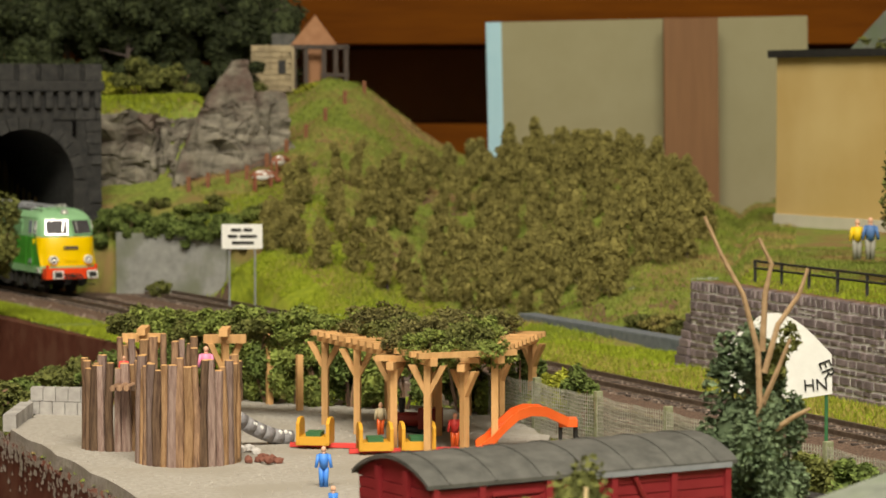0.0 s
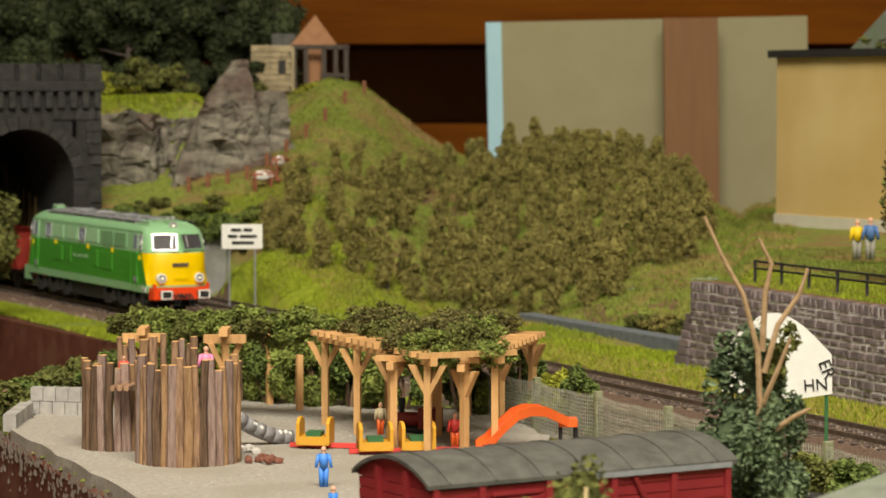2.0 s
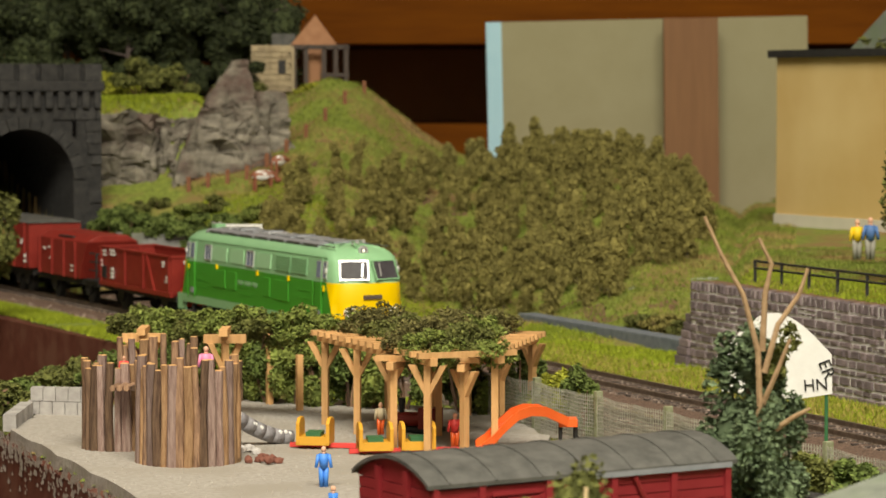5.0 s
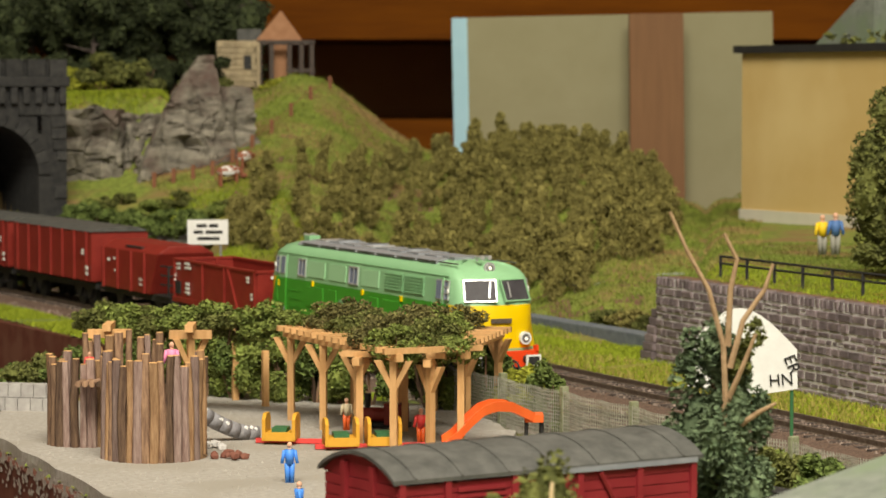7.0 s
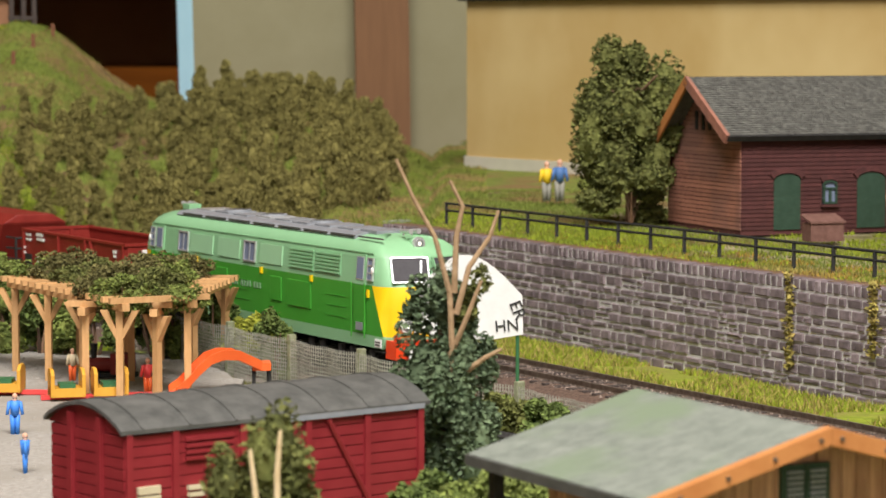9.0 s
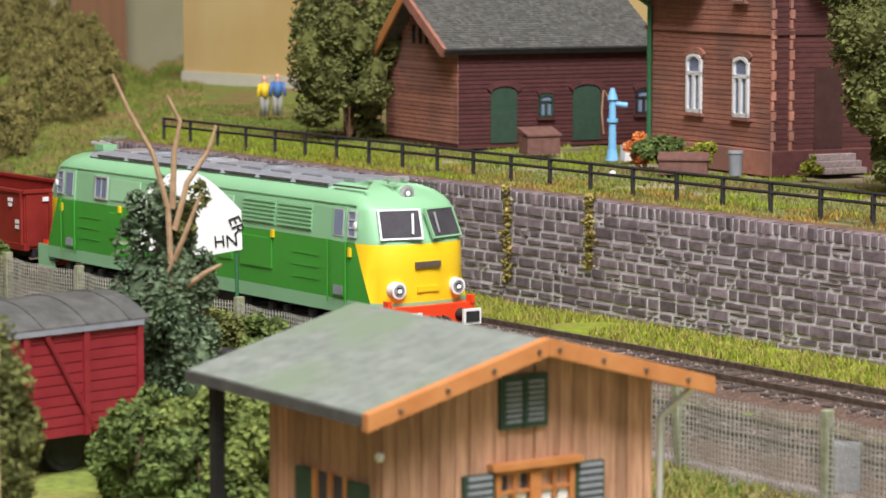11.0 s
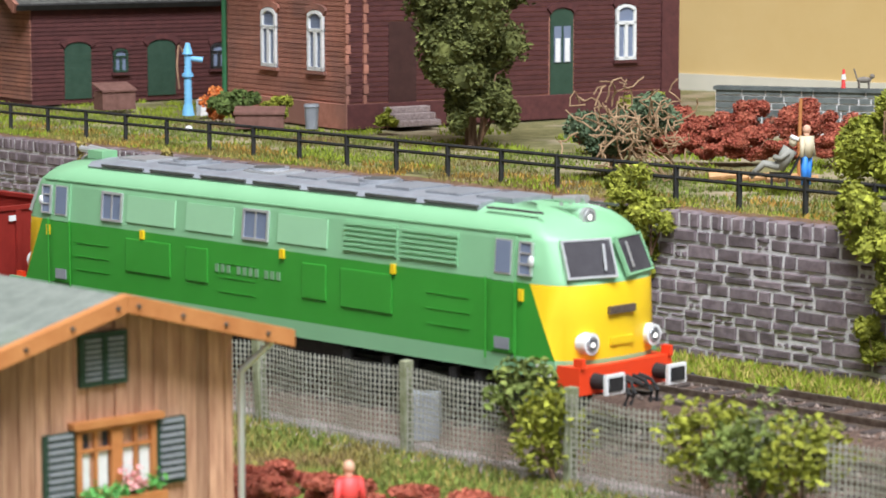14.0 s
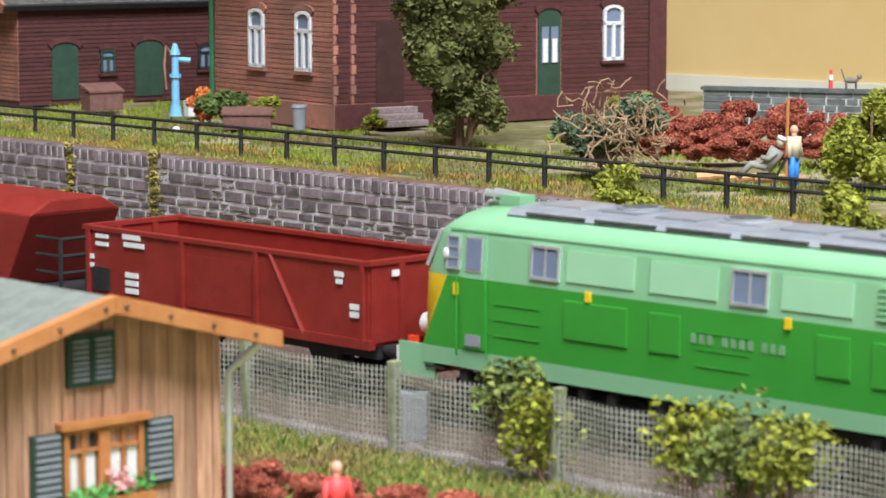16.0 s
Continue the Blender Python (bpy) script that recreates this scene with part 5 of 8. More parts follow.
def station_house():
    MB = Matrix.Translation((0.3209, 0.9517, GZ)) @ Matrix.Rotation(radians(14), 4, "Z")
    LB, LA, TOP = 0.150, 0.088, 0.070
    ob = thing("station_house", "red-brown brick station house with white arched windows", "house")
    part("wall", box(bmesh.new(), 0, LB, 0, LA, -0.002, TOP + 0.012, MB), BRICK, ob)
    MA = MB @ Matrix.Rotation(radians(-90), 4, "Z") @ Matrix.Translation((-LA, 0, 0))
    a1, a2 = 0.40 * LA, 0.77 * LA
    gA = [(a1 - 0.0054, a1 + 0.0054, 0.017, 0.0403), (a2 - 0.0054, a2 + 0.0054, 0.017, 0.0403)]
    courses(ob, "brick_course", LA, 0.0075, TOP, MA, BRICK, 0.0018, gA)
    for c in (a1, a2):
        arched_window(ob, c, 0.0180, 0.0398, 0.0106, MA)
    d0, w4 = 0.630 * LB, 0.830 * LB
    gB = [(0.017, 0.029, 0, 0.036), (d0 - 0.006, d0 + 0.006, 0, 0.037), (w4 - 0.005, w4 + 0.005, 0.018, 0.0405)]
    # long front: its shade is painted in with the darker brick
    courses(ob, "brick_course", LB, 0.0075, TOP, MB, BRICK_SHADED, 0.0018, gB)
    arched_window(ob, w4, 0.0190, 0.0400, 0.0095, MB, None, False, BRICK_SHADED)
    door = arched_window(ob, d0, 0.0, 0.0390, 0.0105, MB, DOOR_GREEN, True, BRICK_SHADED)
    for dx in (-0.0022, 0.0022):
        g = part("door_glass", boxed(d0 + dx - 0.0016, d0 + dx + 0.0016, -0.0010, -0.0005, 0.0190, 0.0325), PANE_BLUE, door)
        g.matrix_world = MB
        c = part("door_curtain", boxed(d0 + dx - 0.0012, d0 + dx + 0.0010, -0.0012, -0.0009, 0.0192, 0.0280), WHITE, door)
        c.matrix_world = MB
    # no opening here: a flat plate carries the recess's shade in its colour
    ent = part("entry_recess_plate", boxed(0.017, 0.029, -0.0005, 0.0002, 0, 0.036), RECESS_BROWN, ob, "flat dark red-brown plate for the shaded brick entry recess")
    ent.matrix_world = MB
    for k in range(3):
        part("step", box(bmesh.new(), 0.014, 0.032, -0.012 + 0.0035 * k, 0, 0.0022 * k - 0.001, 0.0022 * (k + 1) - 0.001, MB), GRAVEL, ob, bevel=0.0003)
    # bands take the lit or the shaded brick colour of their side
    for m, ln, mt in ((MA, LA, BRICK), (MB, LB, BRICK_SHADED)):
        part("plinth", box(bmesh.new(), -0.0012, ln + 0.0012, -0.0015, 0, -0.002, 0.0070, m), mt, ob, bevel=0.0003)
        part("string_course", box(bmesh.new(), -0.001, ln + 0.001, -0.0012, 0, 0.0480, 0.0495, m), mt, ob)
    for x in (-0.0016, 0.006):
        for k in range(16):
            part("quoin", box(bmesh.new(), x, x + 0.0012 + 0.0008 * (k % 2), -0.0012, 0, 0.007 + 0.0036 * k, 0.0102 + 0.0036 * k, MB), BRICK, ob)
    part("corner_strip", box(bmesh.new(), LB - 0.008, LB + 0.0004, -0.0012, 0, 0.007, TOP, MB), BRICK_SHADED, ob)
    # projecting bay with an upper window
    part("bay", box(bmesh.new(), LA * 0.50, LA, -0.0012, 0, TOP - 0.004, TOP + 0.022, MA), BRICK, ob)
    up = arched_window(ob, a2, 0.0600, 0.0760, 0.0080, MA @ Matrix.Translation((0, -0.0012, 0)))
    # eaves and roof
    part("eave", box(bmesh.new(), -0.008, LA * 0.50, -0.010, 0.002, 0.0625, 0.0650, MA), DOOR_GREEN, ob)
    part("eave", box(bmesh.new(), 0.012, LB + 0.006, -0.009, 0.002, 0.0640, 0.0660, MB), DOOR_GREEN, ob)
    bm = prism(bmesh.new(), [(-0.012, 0.0655), (LA + 0.012, 0.0655), (LA / 2, 0.108)], 0.012, LB + 0.006, "x")
    r = part("roof", bm, SLATE, ob, "gray slate roof")
    r.matrix_world = MB
    pipe = bmesh.new()
    tube(pipe, (0.004, -0.0018, 0), (0.004, -0.0018, 0.057), 0.0010, n=8)
    tube(pipe, (0.004, -0.0018, 0.057), (-0.002, -0.008, 0.063), 0.0010, n=8)
    p = part("downpipe", pipe, PIPE_GREEN, ob, "green downpipe")
    p.matrix_world = MA
    p = part("downpipe", tube(bmesh.new(), (0.052, -0.002, 0), (0.052, -0.002, 0.064), 0.0008, n=8), PIPE_GREEN, ob, "green downpipe")
    p.matrix_world = MB


barn()
station_house()


# ---- room behind the layout ----
def shelf_unit():
    ob = thing("shelf_unit", "red-brown wooden wall shelf with dark compartments", "shelf")
    part("back_panel", boxed(-1.6, 1.9, 3.02, 3.05, -0.5, 0.9), SHELF_BACK, ob)
    for z in (-0.32, 0.040, 0.158, 0.52):
        part("shelf_board", boxed(-1.6, 1.9, 2.66, 3.02, z, z + 0.042), SHELF_WOOD, ob, bevel=0.002)
    for x in (-1.6, -0.62, 0.62, 1.9):
        part("upright", boxed(x - 0.02, x + 0.02, 2.67, 3.02, -0.8, 0.9), SHELF_WOOD, ob)


def leaning_boards():
    ob = thing("beige_board", "large beige board with pale blue edge", "board", pose(0, 2.2, -0.8, 0, -1.2, 0))
    part("panel", boxed(0.061, 0.303, 0, 0.012, 0, 0.966), BOARD_BEIGE, ob, bevel=0.001)
    part("blue_edge", boxed(0.0535, 0.0655, -0.001, 0.012, 0, 0.966), BOARD_BLUE, ob, "pale blue edge strip")
    o2 = thing("brown_board", "narrow brown wooden board leaning before the beige one", "board", pose(0, 2.17, -0.8, 0, -0.8, 0))
    part("panel", boxed(0.1825, 0.224, 0, 0.010, 0, 0.967), BOARD_BROWN, o2, bevel=0.001)


def yellow_backdrop():
    a, b = Vector((0.2005, 1.70)), Vector((0.86, 0.52))
    d = (b - a).normalized()
    m = Matrix.Translation((a.x, a.y, 0)) @ Matrix.Rotation(math.atan2(d.y, d.x), 4, "Z")
    ln = (b - a).length
    ob = thing("yellow_backdrop", "ochre yellow layout backdrop with whitish lower strip", "backdrop", m, kind="structure")
    part("panel", boxed(0, ln, 0, 0.012, 0.02, 0.134), BOARD_YELLOW, ob)
    part("lower_strip", boxed(-0.0004, ln, -0.0015, 0.013, 0.020, 0.0405), mat("whitish_strip", (0.55, 0.52, 0.42), (0.62, 0.58, 0.48), 40, 0.85), ob, "whitish lower strip")
    part("top_trim", boxed(-0.004, ln, -0.004, 0.10, 0.134, 0.1385), BLACK, ob, "dark top edge")
    rnd = random.Random(31)
    pts = [(rnd.uniform(0.07, ln), rnd.uniform(0.005, 0.08), 0.139 + abs(rnd.gauss(0, 0.004))) for k in range(2600)]
    vs, fs = leaves(pts, 0.003, rnd=rnd)
    raw("upper_greenery", vs, fs, LEAF_OLIVE, ob, "olive greenery on the upper level")
    part("upper_slope", prism(bmesh.new(), [(0.045, 0.1386), (0.10, 0.1386), (0.10, 0.175)], 0.02, 0.09, "y"), ROOF_GREEN, ob)


shelf_unit()
leaning_boards()
yellow_backdrop()


# ---- hill: rocks, ruin, small fences, cows, sign ----
def rock(name, c, size, seed, label, turn=0.0, taper=0.6, lean=0.0, cuts=26):
    """A plaster rock: a tapered block cut by sloping planes into slabs, with bedding cracks and fine grit."""
    rnd = random.Random(seed)
    bm = bmesh.new()
    bmesh.ops.create_cube(bm, size=1.0)
    bmesh.ops.subdivide_edges(bm, edges=bm.edges, cuts=39, use_grid_fill=True)
    off = Vector((seed * 3.1, seed * 1.7, 0))
    planes = []
    for i in range(cuts):
        n = Vector((rnd.gauss(0, 0.55), -1.0, rnd.gauss(0.12, 0.42))).normalized()
        q = Vector((rnd.uniform(-0.5, 0.5), -0.5, rnd.uniform(0.05, 0.95)))
        planes.append((n, q, rnd.uniform(0.02, 0.16)))
    for v in bm.verts:
        h = v.co.z + 0.5
        k = 1 - taper * h ** 1.3
        p = Vector((v.co.x * k + lean * h * h, v.co.y * k, h))
        for n, q, deep in planes:
            d = (p - q).dot(n) + deep * 0.5
            if d > 0 and abs(p.x - q.x) < 0.30 and abs(p.z - q.z) < 0.26:
                p -= n * d * 0.8
        p = Vector((p.x * size[0], p.y * size[1], p.z * size[2]))
        bed = (p.z * 62 + p.x * 16 + noise.noise(p * 24 + off) * 1.1) % 1.0
        joint = (p.x * 46 - p.z * 14 + noise.noise(p * 30 + off) * 1.3) % 1.0
        crack = 0.0026 * max(0.0, 1 - abs(bed - 0.5) / 0.10) + 0.0020 * max(0.0, 1 - abs(joint - 0.5) / 0.08)
        grit = noise.noise(p * 120 + off) * 0.0016 + noise.noise(p * 300 + off) * 0.0007 + noise.noise(p * 40 + off) * 0.0016
        out = Vector((v.co.x * 0.7, v.co.y, 0.3 * v.co.z)).normalized()
        v.co = p + out * (grit - crack)
    o = part(name, bm, ROCK)
    o.matrix_world = Matrix.Translation(c) @ Matrix.Rotation(radians(turn), 4, "Z")
    return tagged(o, label, "rock")


rock("rock_crag", (-0.1345, 1.730, 0.050), (0.066, 0.056, 0.083), 1, "pointed gray-brown plaster rock crag", 8, 0.86, 0.16)
rock("rock_crag", (-0.1130, 1.765, 0.052), (0.034, 0.044, 0.062), 6, "dark weathered plaster rock beside the crag", 24, 0.45, 0.05)
rock("cliff_rock", (-0.1680, 1.748, 0.040), (0.044, 0.050, 0.058), 2, "gray cracked plaster rock face under a grass ledge", 4, 0.10)
rock("cliff_rock", (-0.1980, 1.740, 0.030), (0.052, 0.050, 0.070), 3, "gray cracked plaster rock face under a grass ledge", -6, 0.10)
rock("cliff_rock", (-0.1580, 1.730, 0.042), (0.026, 0.030, 0.030), 4, "brown weathered plaster rock block", 14, 0.25)


def ruin():
    M = pose(-0.098, 1.90, 0.1135, 0, 0, 8)
    ob = thing("hilltop_ruin", "ruined stone house with orange-brown gable and dark timbers", "ruin", M)
    pale = mat("pale_ruin_stone", (0.25, 0.195, 0.12), (0.39, 0.315, 0.2), 200, 0.9, 0.8, island=0.2)
    tan = mat("tan_gable", (0.30, 0.14, 0.07), (0.38, 0.19, 0.10), 200, 0.8, 0.4)
    w1 = part("stone_wall", boxed(-0.031, -0.004, -0.004, 0.0, 0.0, 0.031), pale, ob, "pale stone wall")
    part("side_wall", boxed(-0.006, -0.002, -0.004, 0.024, 0.0, 0.030), pale, ob)
    rnd = random.Random(6)
    for r in range(8):
        x = -0.031
        while x < -0.006:
            w = rnd.uniform(0.003, 0.006)
            part("stone", boxed(x, min(x + w, -0.004) - 0.0003, -0.0046 - rnd.random() * 0.0004, -0.003, 0.0038 * r + 0.0002, 0.0038 * r + 0.0035), pale, w1)
            x += w
    part("window_hole", boxed(-0.013, -0.008, -0.0052, -0.003, 0.012, 0.021), BLACK, w1)
    part("gable", prism(bmesh.new(), [(-0.004, 0.031), (0.028, 0.031), (0.013, 0.0515)], 0.006, 0.009, "y"), tan, ob, "tan boarded gable")
    part("gable_wall", boxed(0.006, 0.018, 0.010, 0.013, 0.0, 0.031), tan, ob)
    for x in (-0.002, 0.006, 0.018, 0.026, 0.033):
        part("timber_post", boxed(x - 0.0015, x + 0.0015, -0.002, 0.001, -0.004, 0.030), SLEEPER, ob)
    part("tie_beam", boxed(-0.004, 0.035, -0.002, 0.001, 0.0285, 0.0315), SLEEPER, ob)
    for x in (0.022, 0.029):
        part("timber_brace", boxed(x - 0.006, x + 0.006, -0.0025, 0.001, 0.010, 0.0125), SLEEPER, ob)
    part("back_slab", boxed(-0.016, 0.0, 0.010, 0.013, 0.028, 0.039), VAN_ROOF, ob)


ruin()


def field_fence():
    ob = thing("field_fence", "low fence of reddish-brown wooden posts up the hill", "fence")
    rust = mat("reddish_post", (0.16, 0.06, 0.03), (0.24, 0.10, 0.05), 300, 0.85, 0.3)
    prev = None
    for k in range(10):
        t = k / 9
        if t < 0.4:
            u, y = -0.090 + 0.062 * t, 1.690 + 0.02 * t
        else:
            u, y = -0.065 + 0.062 * (t - 0.4), 1.698 + 0.30 * (t - 0.4)
        p = on_land(u * y, y)
        part("post", boxed(p.x - 0.0012, p.x + 0.0012, p.y - 0.0012, p.y + 0.0012, p.z - 0.004, p.z + 0.0085), rust, ob)
        q = p + Vector((0, 0, 0.006))
        if prev:
            part("rail", tube(bmesh.new(), prev, q, 0.00022, n=5), rust, ob)
        prev = q


def cow(x, y, turn, flip):
    z = land(x, y)
    ob = thing("cow", "small brown and white spotted model cow grazing", "cow", pose(x, y, z, 0, 0, turn) @ Matrix.Scale(0.74, 4), group="cows on the hill")
    brown = mat("cow_brown", (0.22, 0.07, 0.035), (0.30, 0.11, 0.06), 300, 0.7)
    bm = ball(bmesh.new(), (0, 0, 0.0115), 0.0075, 2, (1.35, 0.55, 0.65), 0.05)
    for f in bm.faces:
        if noise.noise(f.calc_center_median() * 260) > 0.10:
            f.material_index = 1
    part("body", bm, [brown, WHITE], ob, smooth=True)
    h = part("head", ball(bmesh.new(), (0.0125, 0, 0.012 - 0.004 * flip), 0.0024, 2, (1.4, 0.8, 0.9)), brown, ob, smooth=True)
    part("neck", tube(bmesh.new(), (0.007, 0, 0.0135), (0.0115, 0, 0.0125 - 0.004 * flip), 0.0028, 0.0018, 8), brown, ob)
    for dx in (-0.007, 0.006):
        for dy in (-0.0026, 0.0026):
            part("leg", tube(bmesh.new(), (dx, dy, 0.010), (dx, dy, -0.001), 0.0013, 0.0009, 6), brown, ob)
    part("tail", tube(bmesh.new(), (-0.0098, 0, 0.014), (-0.0108, 0, 0.005), 0.0005, n=5), brown, ob)


field_fence()
cow(-0.0985, 1.695, 60, 0)
cow(-0.1065, 1.672, 20, 1)


def sign():
    x, y = -0.1068, 1.50
    z = land(x, y)
    ob = thing("notice_board", "white notice board with black writing on two thin posts", "sign", pose(x, y, 0, 0, 0, 3))
    part("board", boxed(-0.0108, 0.0108, -0.0008, 0.0004, 0.0305, 0.0436), WHITE, ob, bevel=0.0002)
    for dz, segs in ((0.0405, ((-0.006, -0.0005), (0.0008, 0.0055))), (0.0371, ((-0.0075, -0.0025), (-0.0012, 0.0078))), (0.0337, ((-0.0055, 0.0062),))):
        for a, b in segs:
            part("writing_bar", boxed(a, b, -0.0011, -0.0006, dz - 0.0008, dz + 0.0008), BLACK, ob, "black bar of writing")
    for dx in (-0.0068, 0.0068):
        part("post", tube(bmesh.new(), (dx, 0.0003, z - 0.003), (dx, 0.0003, 0.031), 0.0005, n=6), ROOF_GRAY, ob)


sign()

# low concrete wall under the ivy and gray edging strip beside the line
o = part("low_wall", box(bmesh.new(), 0, 0.075, 0, 0.006, -0.006, 0.032, pose(-0.190, 1.640, 0, 0, 0, -28)), mat("gray_concrete", (0.22, 0.22, 0.21), (0.33, 0.33, 0.31), 150, 0.9, 0.4, stain=(0.18, 0.19, 0.14)))
tagged(o, "low gray concrete wall overgrown with ivy", "wall", kind="structure")
a, b = Vector((0.0425, 1.426)), Vector((0.114, 1.268))
d = (b - a).normalized()
o = part("edging_strip", box(bmesh.new(), 0, (b - a).length, -0.005, 0.005, -0.008, 0.0022, Matrix.Translation((a.x, a.y, 0.0)) @ Matrix.Rotation(math.atan2(d.y, d.x), 4, "Z")), mat("blue_gray_strip", (0.10, 0.115, 0.135), (0.17, 0.19, 0.21), 300, 0.8, 0.3), bevel=0.0006)
tagged(o, "blue-gray edging strip in the grass", "kerb", kind="structure")
a, b = on_land(0.0960, 1.424), on_land(0.1400, 1.455)
d = (b - a).normalized()
bm = prism(bmesh.new(), [(0, 0.0), (0.012, 0.0016), (0.024, 0.0008), (0.038, 0.0018), ((b - a).length, 0.0010), ((b - a).length, -0.004), (0, -0.004)], -0.0035, 0.0035, "y")
o = part("worn_path", bm, mat("pale_gray_green_path", (0.24, 0.26, 0.20), (0.42, 0.43, 0.38), 260, 0.9, 0.5))
o.matrix_world = Matrix.Translation(a) @ Vector((1, 0, 0)).rotation_difference(d).to_matrix().to_4x4()
tagged(o, "pale worn path strip up the grass slope", "path", kind="structure")


# ---- vegetation ----
def tree(name, label, c, height, crown, count, leaf, material, seed, trunk=0.0022, clumps=18, twigs=7, low=0.3, bark=None, group=""):
    """A tapered trunk with limbs and a crown of clumped leaves."""
    rnd = random.Random(seed)
    ob = thing(name, label, "tree", Matrix.Translation(c), group)
    bm = tube(bmesh.new(), (0, 0, -0.003), (rnd.uniform(-1, 1) * 0.002, 0, height * 0.9), trunk, trunk * 0.35, 8)
    for i in range(twigs):
        a, z = rnd.random() * 6.28, height * rnd.uniform(low, 0.8)
        tube(bm, (0, 0, z), (crown[0] * 0.8 * math.cos(a), crown[1] * 0.8 * math.sin(a), z + height * rnd.uniform(0.05, 0.2)), trunk * 0.45, trunk * 0.15, 5)
    part("trunk", bm, bark or BARK, ob)
    cores = []
    vs, fs = leaves(crown_points((0, 0, height - crown[2]), crown, count, rnd, clumps, 0.7, cores), leaf, rnd=rnd)
    lumps(vs, fs, cores, rnd)
    raw("crown", vs, fs, material, ob)
    return ob


def vineyard():
    rnd = random.Random(77)
    kinds = []
    for k in range(7):
        h = 0.0235 + 0.006 * rnd.random()
        ob = thing("hop_bush", "shaggy olive-brown model bush on a thin stem", "bush", None, "bushes on the slope")
        part("stem", tube(bmesh.new(), (0, 0, -0.003), (0, 0, h * 0.6), 0.0010, 0.0006, 6), SLEEPER, ob)
        pts, lump_list = [], []
        for q in (0.14, 0.25, 0.37, 0.49, 0.61, 0.73, 0.84, 0.94):
            r = (0.0020 + 0.0022 * math.sin(math.pi * min(1.0, q + 0.12)) + rnd.uniform(-0.0006, 0.0010))
            lump_list.append((Vector((rnd.gauss(0, 0.0015), rnd.gauss(0, 0.0015), h * q)), r))
        for i in range(1900):
            c, r = lump_list[rnd.randrange(8)]
            v = Vector((rnd.gauss(0, 1), rnd.gauss(0, 1), rnd.gauss(0, 1.3))).normalized() * r * rnd.uniform(0.75, 1.22)
            pts.append(c + v)
        vs, fs = leaves(pts, 0.00085, 1.8, rnd=rnd)
        lumps(vs, fs, [(c, [r * 0.62, r * 0.62, r * 1.05]) for c, r in lump_list], rnd)
        raw("foliage", vs, fs, LEAF_VINE, ob)
        kinds.append(ob)
    used = 0
    for row in range(19):
        for col in range(26):
            e = 0.095 + 0.0180 * row + rnd.uniform(-0.008, 0.008)
            u = -0.060 + 0.0062 * col + rnd.uniform(-0.0031, 0.0031)
            if e < 0.140 + 0.7 * u + 1.5 * max(0, u - 0.055) or u > 0.094 or rnd.random() < 0.27:
                continue
            y = 1.3
            for i in range(30):
                y += (e - off_track(u * y, y)) * 0.9
            if y > 1.93 or behind_low_wall(u * y, y) > 0.028 + 3.5 * (u + 0.057):
                continue
            x = u * y
            m = Matrix.Translation((x, y, land(x, y))) @ pose(0, 0, 0, rnd.gauss(0, 5), rnd.gauss(0, 5), rnd.uniform(0, 360))
            if used < len(kinds):
                kinds[used].matrix_world = m
            else:
                o = copy_thing(kinds[rnd.randrange(len(kinds))], m)
                k = rnd.uniform(0.80, 1.12)
                o.scale = (k, k, k * rnd.uniform(0.8, 1.2))
            used += 1


vineyard()


def grass_tufts(name, label, spots, blade, material, seed):
    """Static grass: upright thin blades."""
    rnd = random.Random(seed)
    vs, fs = [], []
    for x, y, z in spots:
        h = blade * rnd.uniform(0.5, 1.3)
        a = rnd.random() * 6.28
        dx, dy = math.cos(a) * 0.0004, math.sin(a) * 0.0004
        lx, ly = rnd.gauss(0, h * 0.45), rnd.gauss(0, h * 0.45)
        n = len(vs)
        vs += [(x - dx, y - dy, z - 0.0004), (x + dx, y + dy, z - 0.0004), (x + lx, y + ly, z + h)]
        fs.append((n, n + 1, n + 2))
    tagged(raw(name, vs, fs, material), label, "grass", kind="stuff")


def scatter(n, seed, x0, x1, y0, y1, test):
    rnd = random.Random(seed)
    out = []
    for i in range(n):
        x, y = rnd.uniform(x0, x1), rnd.uniform(y0, y1)
        if test(x, y):
            out.append((x, y, land(x, y)))
    return out


def band(n, seed, e0, e1, y0, y1, test=lambda x, y: True):
    """Places strewn along the line between two distances from the track."""
    rnd = random.Random(seed)
    out = []
    for i in range(n):
        y, e = rnd.uniform(y0, y1), rnd.uniform(e0, e1)
        d = track_dir(y)
        x, y = track_x(y) + d.y * e, y - d.x * e
        if noise.noise(Vector((x * 30, y * 30, 2))) > -0.42 and not void(x, y) and test(x, y):
            out.append((x, y, land(x, y)))
    return out


def open_side(x, y):
    return behind_wall(x, y) < 0 or x / y < 0.10


grass_tufts("bright_grass", "bright yellow-green static grass beside the track", band(90000, 1, 0.0795, 0.150, 0.40, 1.62, open_side), 0.0018, GRASS_BRIGHT, 1)
grass_tufts("dry_verge", "golden dry grass tufts at the foot of the wall", band(16000, 7, 0.0780, 0.112, 0.40, 1.25, open_side), 0.0022, GRASS_DRY, 7)
grass_tufts("near_grass", "yellow-green static grass on the near side of the track", band(26000, 2, -0.062, -0.036, 1.04, 1.75), 0.0017, GRASS_BRIGHT, 2)
grass_tufts("fence_grass", "yellow-green static grass along the mesh fence", band(26000, 8, -0.078, -0.041, 0.40, 1.04), 0.0017, GRASS, 8)
grass_tufts("fence_grass", "dry golden grass along the mesh fence", band(15000, 18, -0.078, -0.039, 0.40, 1.04), 0.0016, GRASS_DRY, 18)
